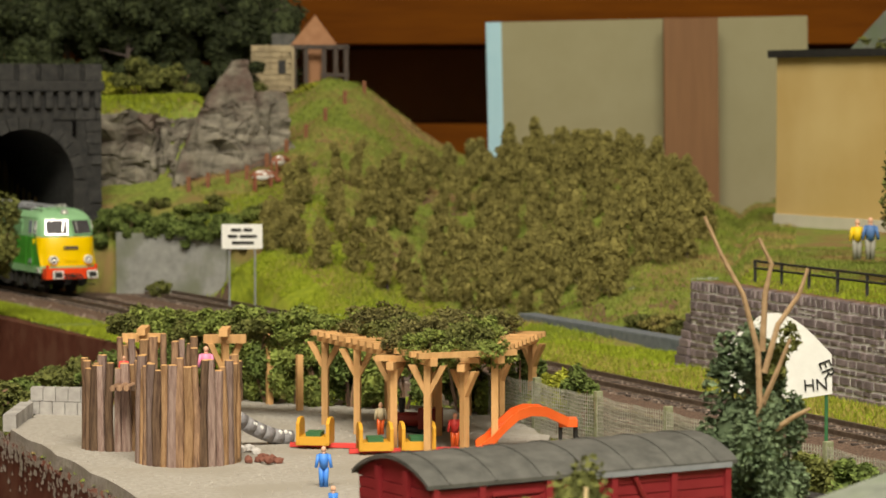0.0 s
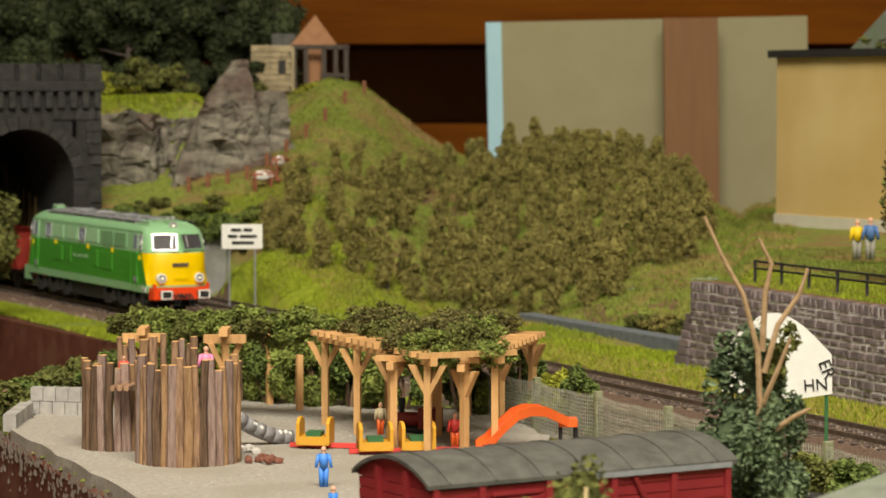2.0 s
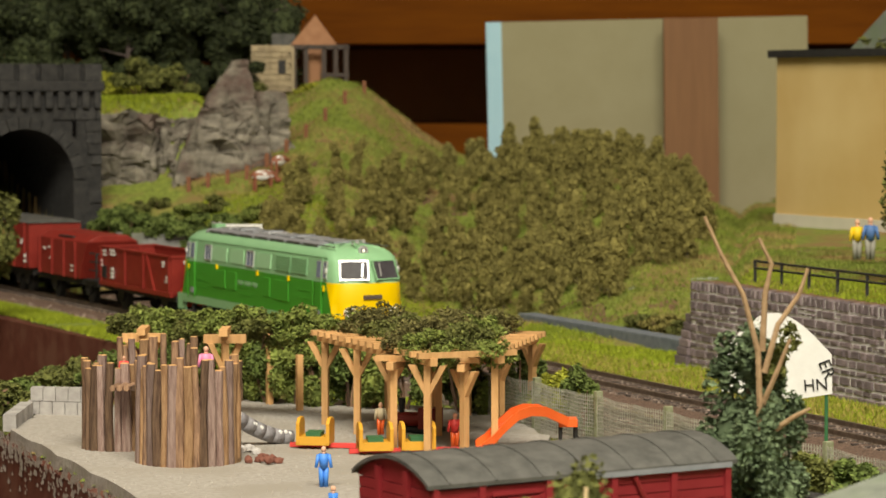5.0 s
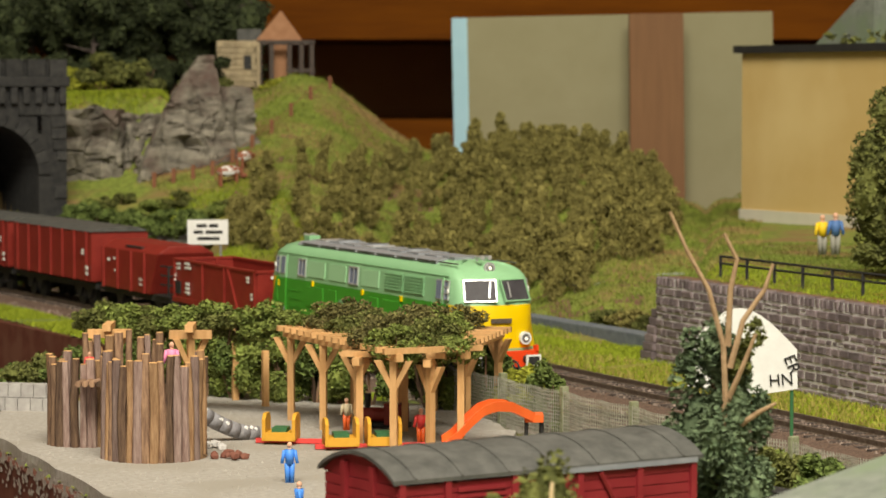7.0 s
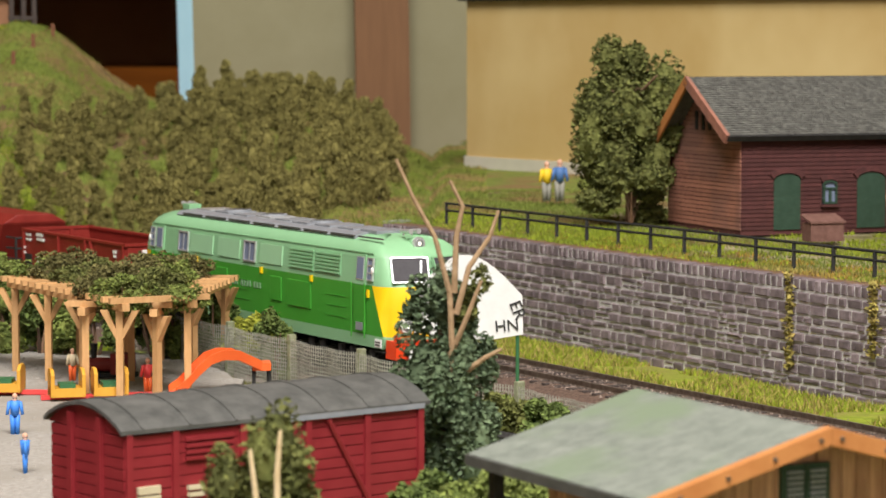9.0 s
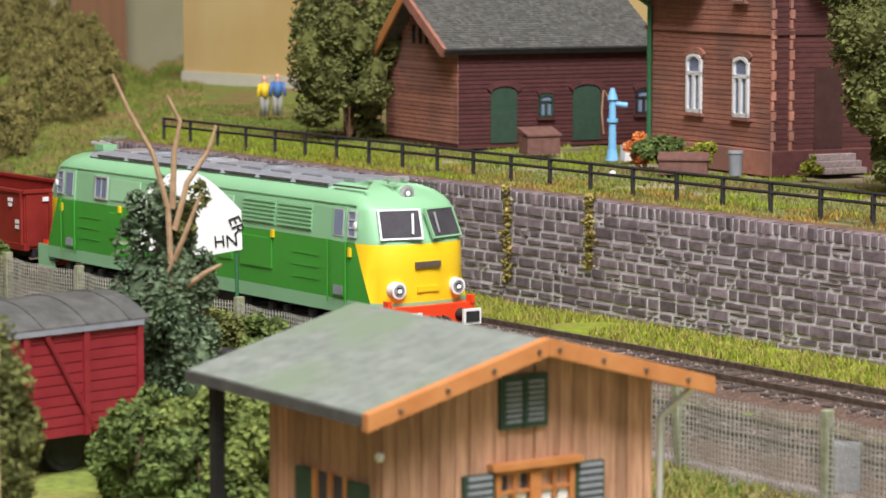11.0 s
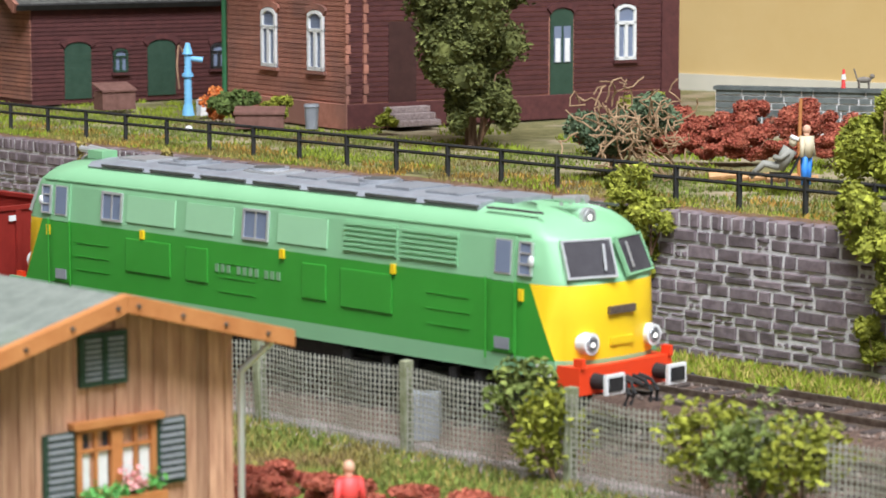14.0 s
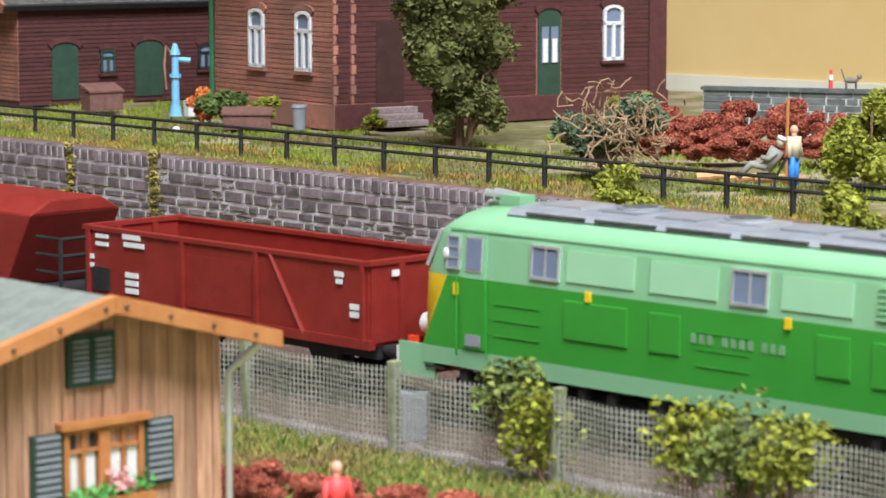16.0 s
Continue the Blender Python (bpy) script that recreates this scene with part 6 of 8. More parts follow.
grass_tufts("hill_grass", "olive static grass on the hill", scatter(170000, 3, -0.30, 0.26, 1.32, 2.0, lambda x, y: off_track(x, y) > 0.10 and -0.12 < x / y < 0.125), 0.0020, mat("hill_grass_fibre", (0.1, 0.135, 0.018), (0.24, 0.285, 0.045), 120, 0.9, island=0.4, stain=(0.30, 0.20, 0.08), stain_scale=18), 3)
grass_tufts("terrace_grass", "mossy olive grass on the terrace", scatter(190000, 4, 0.10, 0.50, 0.50, 1.45, lambda x, y: behind_wall(x, y) > 0.006 and x / y > 0.098 and noise.noise(Vector((x * 30, y * 30, 2))) > -0.3 and (y > 1.15 or behind_wall(x, y) < 0.10)), 0.0014, GRASS, 4)
grass_tufts("terrace_edge_grass", "bright yellow-green static grass along the wall top", scatter(120000, 14, 0.09, 0.34, 0.70, 1.35, lambda x, y: 0.004 < behind_wall(x, y) < 0.07 and 0.080 < x / y < 0.205 + 0.05 * noise.noise(Vector((x * 40, y * 40, 7)))), 0.0018, GRASS_BRIGHT, 14)
grass_tufts("terrace_edge_grass", "dry golden grass along the top of the wall", scatter(160000, 5, 0.10, 0.42, 0.45, 1.22, lambda x, y: 0.001 < behind_wall(x, y) < 0.028 and noise.noise(Vector((x * 22, y * 22, 5))) > -0.1), 0.0015, GRASS_DRY, 5)

grass_tufts("ledge_grass", "yellow-green static grass on the rock ledge", scatter(40000, 6, -0.24, -0.11, 1.74, 1.87, lambda x, y: x / y < -0.066), 0.0028, GRASS_BRIGHT, 6)

grass_tufts("terrace_moss", "rusty orange moss under the terrace fence", scatter(150000, 15, 0.14, 0.44, 0.45, 1.15, lambda x, y: 0.002 < behind_wall(x, y) < 0.040 and x / y > 0.15 and noise.noise(Vector((x * 55, y * 55, 9))) > 0.08), 0.0016, GRASS_RUST, 15)
grass_tufts("terrace_moss", "yellow-green moss clumps on the terrace", scatter(150000, 16, 0.14, 0.52, 0.45, 1.15, lambda x, y: 0.004 < behind_wall(x, y) < 0.15 and x / y > 0.15 and noise.noise(Vector((x * 48, y * 48, 19))) > 0.16), 0.0017, GRASS_BRIGHT, 16)


def coal_pieces():
    rnd = random.Random(33)
    vs, fs = [], []
    for i in range(900):
        y = rnd.uniform(0.42, 0.64)
        d = track_dir(y)
        p = Vector((track_x(y), y)) + Vector((d.y, -d.x)) * (0.071 + rnd.gauss(0, 0.0028))
        r, z = rnd.uniform(0.0004, 0.0012), -0.0036 + abs(rnd.gauss(0, 0.0006))
        n = len(vs)
        for a in LUMP_C:
            vs.append((p.x + a[0] * r * rnd.uniform(0.6, 1.2), p.y + a[1] * r * rnd.uniform(0.6, 1.2), z + a[2] * r * rnd.uniform(0.6, 1.1)))
        fs += [(n, n + 2, n + 4), (n + 2, n + 1, n + 4), (n + 1, n + 3, n + 4), (n + 3, n, n + 4), (n + 2, n, n + 5), (n + 1, n + 2, n + 5), (n + 3, n + 1, n + 5), (n, n + 3, n + 5)]
    tagged(raw("coal_pieces", vs, fs, mat("glossy_coal", (0.012, 0.013, 0.018), (0.07, 0.075, 0.09), 900, 0.35, 0.2, island=0.5)), "loose shiny black coal pieces beside the track", "coal", kind="stuff")


LUMP_C = ((1, 0, 0), (-1, 0, 0), (0, 1, 0), (0, -1, 0), (0, 0, 1), (0, 0, -1))
coal_pieces()

# hill bushes, ivy, forest
bush("ledge_bush", "round dark olive bush on the grass ledge", (-0.190, 1.78, 0.108), (0.020, 0.016, 0.012), 1500, 0.0022, LEAF_OLIVE, 1)
bush("ledge_bush", "round dark olive bush on the grass ledge", (-0.168, 1.79, 0.108), (0.014, 0.014, 0.011), 1200, 0.0022, LEAF_OLIVE, 2)
bush("ledge_bush", "yellow-green bush on the grass ledge", (-0.207, 1.815, 0.108), (0.024, 0.016, 0.009), 1500, 0.0022, LEAF_YELLOW, 3)
bush("hill_bush", "low olive bush beside the ruin", (-0.135, 1.86, 0.100), (0.018, 0.014, 0.013), 1400, 0.0020, LEAF_OLIVE, 4)
bush("hill_bush", "low green bush before the ruin", (-0.090, 1.885, 0.110), (0.009, 0.006, 0.005), 500, 0.0016, LEAF_YELLOW, 5)
bush("hill_bush", "low olive bush on the hill edge", (-0.054, 1.90, 0.098), (0.013, 0.010, 0.008), 900, 0.0018, LEAF_OLIVE, 6)
for k in range(7):
    x, y = -0.196 + 0.0125 * k, 1.655 - 0.0085 * k
    bush("ivy_bush", "green ivy hanging over a low concrete wall", (x, y, 0.024 + 0.003 * (k % 2)), (0.012, 0.009, 0.009), 900, 0.0019, LEAF, 20 + k, group="ivy on the wall")
for k in range(9):
    x = -0.196 + 0.0120 * k
    y = 1.640 - (x + 0.190) * 0.531 + 0.022 + 0.008 * (k % 3)
    bush("ivy_bush", "green ivy spreading over the slope above the wall", on_land(x, y) - Vector((0, 0, 0.003)), (0.011, 0.009, 0.0055), 1100, 0.0015, (LEAF, LEAF_GARDEN, LEAF_OLIVE)[k % 3], 30 + k, group="ivy on the slope")
bush("verge_bush", "small olive bush in the verge", (-0.160, 1.590, -0.002), (0.007, 0.006, 0.005), 500, 0.0015, LEAF_OLIVE, 40)
rnd = random.Random(50)
for k in range(22):
    x, y = -0.34 + 0.0125 * k + rnd.uniform(-0.008, 0.008), 1.93 + rnd.uniform(-0.05, 0.13) + (0.05 if k > 15 else 0)
    if x / y > -0.062:
        x = -0.065 * y
    # the forest's shade lies in the leaf colour, not in the lighting
    tree("forest_tree", "green model forest tree with deep shade put into its leaf colour", (x, y, 0.105), 0.065 + 0.03 * rnd.random(), (0.026, 0.024, 0.030), 4200, 0.0019, LEAF_SHADED, 60 + k, bark=SLEEPER, clumps=26, group="dark forest above the tunnel")
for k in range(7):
    bush("forest_bush", "olive undergrowth at the forest edge, leaf colour darkened for shade", (-0.27 + 0.022 * k, 1.87 + 0.006 * (k % 3), 0.108), (0.020, 0.016, 0.014), 1600, 0.0020, LEAF_SHADED, 90 + k)
tree("edge_conifer", "brown-green conifer with bare branch ends at the layout edge", (-0.2325, 1.452, -0.003), 0.066, (0.013, 0.013, 0.024), 1600, 0.0018, LEAF_OLIVE, 3, twigs=14)

# terrace trees and shrubs
tree("terrace_tree", "dense dark olive tree beside the brick barn", (0.2085, 1.175, 0.036), 0.078, (0.025, 0.024, 0.037), 16000, 0.0012, LEAF_OLIVE, 12, trunk=0.0026, clumps=34)
bush("terrace_bush", "dark olive bush under the tree", (0.2065, 1.165, 0.036), (0.021, 0.016, 0.014), 2500, 0.0019, LEAF_OLIVE, 13)
tree("house_tree", "olive ivy-clad tree before the station house", (0.3370, 0.8720, 0.036), 0.084, (0.0260, 0.022, 0.030), 17000, 0.0010, LEAF_OLIVE, 14, trunk=0.0022, clumps=30)
bush("ivy_bush", "olive ivy round the foot of the tree", (0.3385, 0.8690, 0.036), (0.0115, 0.010, 0.014), 2600, 0.0015, LEAF_OLIVE, 15)
bush("ivy_bush", "olive ivy climbing up the tree trunk", (0.3345, 0.8700, 0.052), (0.0170, 0.014, 0.017), 3600, 0.0015, LEAF_OLIVE, 18, clumps=26)
bush("tangled_shrub", "gray-green leaves of a tangled bare shrub", (0.3385, 0.7560, 0.036), (0.0150, 0.013, 0.0115), 3000, 0.0013, LEAF_BLUE, 16, twigs=8)


def tangle(c, rad, count, seed):
    rnd = random.Random(seed)
    ob = thing("tangled_twigs", "tangle of bare pale brown twigs over a shrub", "twigs", Matrix.Translation(c))
    for k in range(count):
        p = Vector((rnd.gauss(0, 0.5) * rad[0], -abs(rnd.gauss(0, 0.6)) * rad[1], rad[2] * rnd.uniform(0.3, 1.7)))
        d = Vector((rnd.gauss(0, 1), rnd.gauss(0, 0.5), rnd.gauss(0, 0.8))).normalized()
        pts = [p]
        for i in range(6):
            d = (d + Vector((rnd.gauss(0, 0.8), rnd.gauss(0, 0.6), rnd.gauss(0, 0.8)))).normalized()
            p = p + d * rad[0] * 0.15
            pts.append(p)
        part("twig", chain(bmesh.new(), pts, 0.00030, 0.00022, 5), TWIG, ob)


tangle((0.3385, 0.7500, 0.036), (0.0155, 0.012, 0.0125), 90, 17)
for k in range(7):
    bush("crimson_hedge", "fluffy crimson autumn shrub", (0.366 + 0.0115 * k, 0.832 - 0.005 * k, 0.036), (0.0095, 0.008, 0.0052 + 0.0006 * (k % 3) + 0.0004 * k), 4200, 0.0007, LEAF_RED, 120 + k, group="crimson shrubs")
for k in range(5):
    bush("crimson_hedge", "fluffy crimson autumn shrub", (0.372 + 0.011 * k, 0.792 - 0.006 * k, 0.036), (0.0090, 0.007, 0.0042), 3200, 0.0007, LEAF_RED, 130 + k, group="crimson shrubs")
bush("lime_bush", "bright lime-green bush by the stone wall", (0.424, 0.925, 0.036), (0.0085, 0.007, 0.0055), 900, 0.0013, LEAF_YELLOW, 140)
bush("yellow_bush", "yellow-green autumn bush at the terrace edge", (0.3960, 0.7020, 0.036), (0.0150, 0.013, 0.0135), 2600, 0.0015, LEAF_YELLOW, 141)
for k, (s, dz, r) in enumerate(((0.552, 0.038, 0.008), (0.560, 0.031, 0.008), (0.556, 0.022, 0.006), (0.546, 0.014, 0.005), (0.630, 0.038, 0.009), (0.640, 0.030, 0.009), (0.642, 0.019, 0.007), (0.636, 0.009, 0.006))):
    p = WALL_A + WALL_DIR * s + WALL_OUT * 0.003
    bush("wall_creeper", "yellow-green creeper hanging down the stone wall", (p.x, p.y, dz - r), (r, r * 0.7, r), 700, 0.0013, LEAF_YELLOW, 150 + k, trunk=False, twigs=2, group="creepers on the wall")
for k, s in enumerate((0.300, 0.346)):
    rnd = random.Random(160 + k)
    pts = []
    for i in range(260):
        p = WALL_A + WALL_DIR * (s + rnd.gauss(0, 0.0012)) + WALL_OUT * rnd.uniform(0.0006, 0.002)
        pts.append((p.x, p.y, rnd.uniform(0.004 + 0.008 * k, 0.036)))
    vs, fs = leaves(pts, 0.0009, rnd=rnd)
    tagged(raw("dry_creeper", vs, fs, GRASS_DRY), "narrow strip of dry golden moss down the wall", "moss", kind="stuff")

# foreground shrubs
conifer = tree("near_conifer", "blue-green conifer with bare broken branches", (0.0730, 0.655, -0.004), 0.058, (0.0115, 0.011, 0.028), 9500, 0.0009, LEAF_BLUE, 200, trunk=0.0018, clumps=30)
rnd_top = random.Random(201)
top_cores = []
top_vs, top_fs = leaves(crown_points((0.0040, 0, 0.056), (0.0065, 0.006, 0.0095), 800, rnd_top, 9, 0.7, top_cores), 0.0010, rnd=rnd_top)
side_vs, side_fs = leaves(crown_points((-0.0035, 0, 0.053), (0.0075, 0.006, 0.012), 1100, rnd_top, 12, 0.7, []), 0.0010, rnd=rnd_top)
raw("side_foliage", side_vs, side_fs, LEAF_BLUE, conifer)
raw("top_foliage", top_vs, top_fs, LEAF_OLIVE, conifer)


def bare_branches(c, rows, material, label):
    ob = thing("bare_branch", label, "branch", Matrix.Translation(c))
    for pts in rows:
        part("branch", chain(bmesh.new(), pts, 0.0008, 0.0004, 7), material, ob)


bare_branches((0.0735, 0.648, 0.0), [
    [(0, 0, 0.030), (-0.001, 0, 0.055), (-0.0045, 0, 0.068), (-0.0095, 0, 0.077), (-0.0135, 0, 0.086)],
    [(0.0005, 0, 0.050), (0.0035, 0, 0.061), (0.0085, 0.001, 0.068), (0.0105, 0.001, 0.074)],
    [(0, 0, 0.055), (0.0005, 0, 0.068), (0.0020, 0, 0.075), (-0.001, 0, 0.081)],
    [(-0.001, 0, 0.040), (0.003, -0.002, 0.050), (0.006, -0.003, 0.058)],
    [(0.002, 0, 0.036), (0.007, -0.002, 0.040), (0.011, -0.002, 0.042)]], TWIG, "bare pale brown broken branches of a conifer")
bush("stump_bush", "olive bush grown round a splintered pale stump", (0.0238, 0.525, 0.004), (0.0105, 0.010, 0.0195), 3800, 0.0012, LEAF_OLIVE, 210, clumps=30)
bare_branches((0.0238, 0.517, 0.0), [[(-0.001, 0, 0.010), (-0.002, 0, 0.030), (-0.0030, 0, 0.0385)], [(0.002, 0, 0.010), (0.002, 0, 0.034), (0.0026, 0, 0.0420)]], mat("pale_splintered_wood", (0.55, 0.40, 0.20), (0.72, 0.58, 0.36), 300, 0.8, 0.4), "pale splintered wooden tree stump")
for k, (x, y, r, h) in enumerate(((0.0640, 0.610, 0.012, 0.011), (0.0760, 0.600, 0.013, 0.013), (0.0560, 0.590, 0.008, 0.012), (0.0820, 0.575, 0.011, 0.010), (0.0700, 0.575, 0.012, 0.010))):
    bush("garden_bush", "fresh green leafy garden bush", (x, y, -0.004), (r, r, h), 1900, 0.0014, LEAF_GARDEN if k % 2 else LEAF, 220 + k, clumps=16)
for k in range(7):
    bush("hedge_bush", "mixed olive and green hedge bush behind the hut", (0.092 + 0.0095 * k, 0.760 - 0.014 * k, -0.004), (0.011, 0.010, 0.0125 - 0.0006 * k), 1700, 0.0014, (LEAF_GARDEN, LEAF_OLIVE, LEAF)[k % 3], 230 + k, group="hedge behind the hut")
for k in range(6):
    bush("crimson_bed", "low crimson ground-cover shrubs by the mesh fence", (0.147 + 0.0088 * k, 0.556 - 0.0125 * k, -0.004), (0.009, 0.009, 0.0034), 3000, 0.0007, LEAF_RED, 240 + k, group="crimson bed")
for k, (y, z, r, h) in enumerate(((0.548, 0.006, 0.0065, 0.0075), (0.540, -0.001, 0.006, 0.009), (0.503, 0.003, 0.008, 0.009), (0.492, 0.001, 0.0085, 0.010), (0.482, 0.002, 0.0075, 0.009), (0.447, 0.001, 0.0065, 0.008), (0.435, 0.0, 0.007, 0.008))):
    d = track_dir(y)
    p = Vector((track_x(y), y)) - Vector((d.y, -d.x)) * 0.043
    bush("fence_creeper", "yellow-green creeper climbing the mesh fence", (p.x, p.y, z), (r * 1.45, r * 0.6, h * 1.0), 420, 0.00135, LEAF_YELLOW if k % 3 else LEAF_GARDEN, 250 + k, clumps=34, twigs=4, group="creepers on the fence", dense=False)
for k in range(4):
    p = on_land(0.096 + 0.0085 * k, 1.345 - 0.013 * k)
    bush("hill_scrub", "low brown and olive scrub beside the wall end", p - Vector((0, 0, 0.001)), (0.010, 0.008, 0.0045), 900, 0.0014, LEAF_VINE if k % 2 else LEAF_OLIVE, 270 + k, group="scrub by the wall")
bush("line_bush", "young yellow-green bush by the fence", (0.0405, 0.985, -0.003), (0.010, 0.009, 0.010), 1300, 0.0014, LEAF_YELLOW, 260)
bush("line_bush", "young green bush by the fence", (0.0480, 0.965, -0.003), (0.008, 0.008, 0.011), 1100, 0.0014, LEAF, 261)


# ---- playground ----
def playground_floor():
    pts = [(-0.1465, 0.954), (-0.085, 0.7912), (-0.036, 0.662), (0.005, 0.655), (0.030, 0.80), (0.036, 0.93), (0.020, 1.005), (-0.050, 1.055), (-0.115, 1.035), (-0.143, 1.005)]
    bm = bmesh.new()
    rnd = random.Random(9)
    out = []
    for i, a in enumerate(pts):
        a, b = Vector(a), Vector(pts[(i + 1) % len(pts)])
        for k in range(12):
            p = a.lerp(b, k / 12)
            out.append((p.x + rnd.uniform(-1, 1) * 0.0012, p.y + rnd.uniform(-1, 1) * 0.0012))
    prism(bm, out, -0.010, 0.0, "z")
    tagged(part("playground_floor", bm, SAND), "gray sandy playground surface with a crumbling edge", "sand", kind="structure")
    vs, fs = [], []
    for i in range(2600):
        x, y = rnd.uniform(-0.145, 0.03), rnd.uniform(0.68, 1.03)
        if void(x, y):
            continue
        r = rnd.uniform(0.0002, 0.0006)
        n = len(vs)
        vs += [(x + r, y, -0.0001), (x - r * 0.5, y + r * 0.8, -0.0001), (x - r * 0.5, y - r * 0.8, -0.0001), (x, y, r)]
        fs += [(n, n + 1, n + 3), (n + 1, n + 2, n + 3), (n + 2, n, n + 3)]
    tagged(raw("sand_grains", vs, fs, SAND), "loose gray sand grains", "sand", kind="stuff")
    # chipped sandy crumbs down the brown side
    vs, fs = [], []
    a, b = Vector((-0.1465, 0.954)), Vector((-0.036, 0.662))
    q = Vector((-(b - a).y, (b - a).x)).normalized()
    for i in range(900):
        t, z = rnd.random(), -abs(rnd.gauss(0, 0.006))
        p = a.lerp(b, t) - q * 0.0052
        if q.x > 0:
            p = a.lerp(b, t) - q * 0.0046
        r = rnd.uniform(0.0004, 0.0014)
        n = len(vs)
        d = (b - a).normalized()
        for k in range(5):
            w = 6.283 * k / 5
            vs.append((p.x + d.x * r * math.cos(w) - q.x * 0.0003 * (k % 2), p.y + d.y * r * math.cos(w) - q.y * 0.0003 * (k % 2), z + r * math.sin(w)))
        fs.append((n, n + 1, n + 2, n + 3, n + 4))
    tagged(raw("paint_chips", vs, fs, SAND), "sandy chips on the brown painted side", "chips", kind="stuff")


def palisade(name, cx, cy, r, a0, a1, count, h0, h1, seed):
    rnd = random.Random(seed)
    ob = thing(name, "playground tower palisade of bark-covered twigs", "palisade", group="twig towers")
    for k in range(count):
        a = radians(a0 + (a1 - a0) * k / (count - 1))
        p = Vector((cx + r * math.cos(a), cy + r * math.sin(a), 0))
        h = h0 + (h1 - h0) * rnd.random()
        w = rnd.uniform(0.0011, 0.0018)
        bm = bmesh.new()
        mid = p + Vector((rnd.uniform(-1, 1) * 0.0005, rnd.uniform(-1, 1) * 0.0005, h * 0.5))
        top = p + Vector((rnd.uniform(-1, 1) * 0.0007, rnd.uniform(-1, 1) * 0.0007, h))
        chain(bm, [p - Vector((0, 0, 0.001)), mid, top], w, w * 0.88, 8)
        part("twig_post", bm, rnd.choice((BARK, BARK_ORANGE, BARK_GRAY, BARK)), ob)
        part("cut_top", tube(bmesh.new(), top, top + Vector((0, 0, 0.0002)), w * 0.8, w * 0.75, 8), WOOD_PALE, ob)
    return ob


def timber_post(ob, x, y, h, brace=True, turn=0):
    m = pose(x, y, 0, 0, 0, turn)
    part("post", box(bmesh.new(), -0.0011, 0.0011, -0.0011, 0.0011, -0.001, h, m), WOOD_PALE, ob)
    if brace:
        for s in (-1, 1):
            bm = bmesh.new()
            prism(bm, [(s * 0.0008, h * 0.66), (s * 0.0062, h), (s * 0.0040, h), (s * 0.0004, h * 0.74)], -0.0009, 0.0009, "y")
            bmesh.ops.transform(bm, matrix=m, verts=bm.verts)
            part("brace", bm, WOOD_PALE, ob)


def pergola():
    ob = thing("pergola", "pale pine pergola with braced posts overgrown by creepers", "pergola")
    rows = [((-0.0405, 0.968), (-0.0048, 0.886), 4, 0.0285), ((0.0068, 0.892), (0.0315, 0.990), 3, 0.0262)]
    for a, b, n, h in rows:
        a, b = Vector(a), Vector(b)
        turn = math.degrees(math.atan2((b - a).y, (b - a).x))
        for k in range(n):
            p = a.lerp(b, k / (n - 1))
            timber_post(ob, p.x, p.y, h, True, turn + 55)
        d = (b - a).normalized()
        m = Matrix.Translation((a.x, a.y, h)) @ Matrix.Rotation(math.atan2(d.y, d.x), 4, "Z")
        part("beam", box(bmesh.new(), -0.005, (b - a).length + 0.005, -0.0012, 0.0012, 0, 0.0024, m), WOOD_PALE, ob)
        part("beam", box(bmesh.new(), -0.005, (b - a).length + 0.005, 0.022, 0.0244, 0, 0.0024, m), WOOD_PALE, ob)
        k = 0.0
        while k < (b - a).length + 0.004:
            part("joist", box(bmesh.new(), k - 0.0009, k + 0.0009, -0.005, 0.029, 0.0024, 0.0042, m), WOOD_PALE, ob)
            k += 0.0062
        for k in range(3):
            p = m @ Vector(((b - a).length * k / 2, 0.0232, 0))
            timber_post(ob, p.x, p.y, h, False)
    for x, y, h in ((-0.072, 0.930, 0.0315), (-0.100, 0.940, 0.031), (-0.0635, 1.03, 0.030), (-0.0515, 1.01, 0.020)):
        timber_post(ob, x, y, h, x < -0.07, 20)
        if x < -0.07:
            part("beam", boxed(x - 0.007, x + 0.007, y - 0.0014, y + 0.0014, h, h + 0.0028), WOOD_PALE, ob)
            part("beam", boxed(x - 0.0014, x + 0.0014, y - 0.008, y + 0.008, h + 0.0028, h + 0.0050), WOOD_PALE, ob)


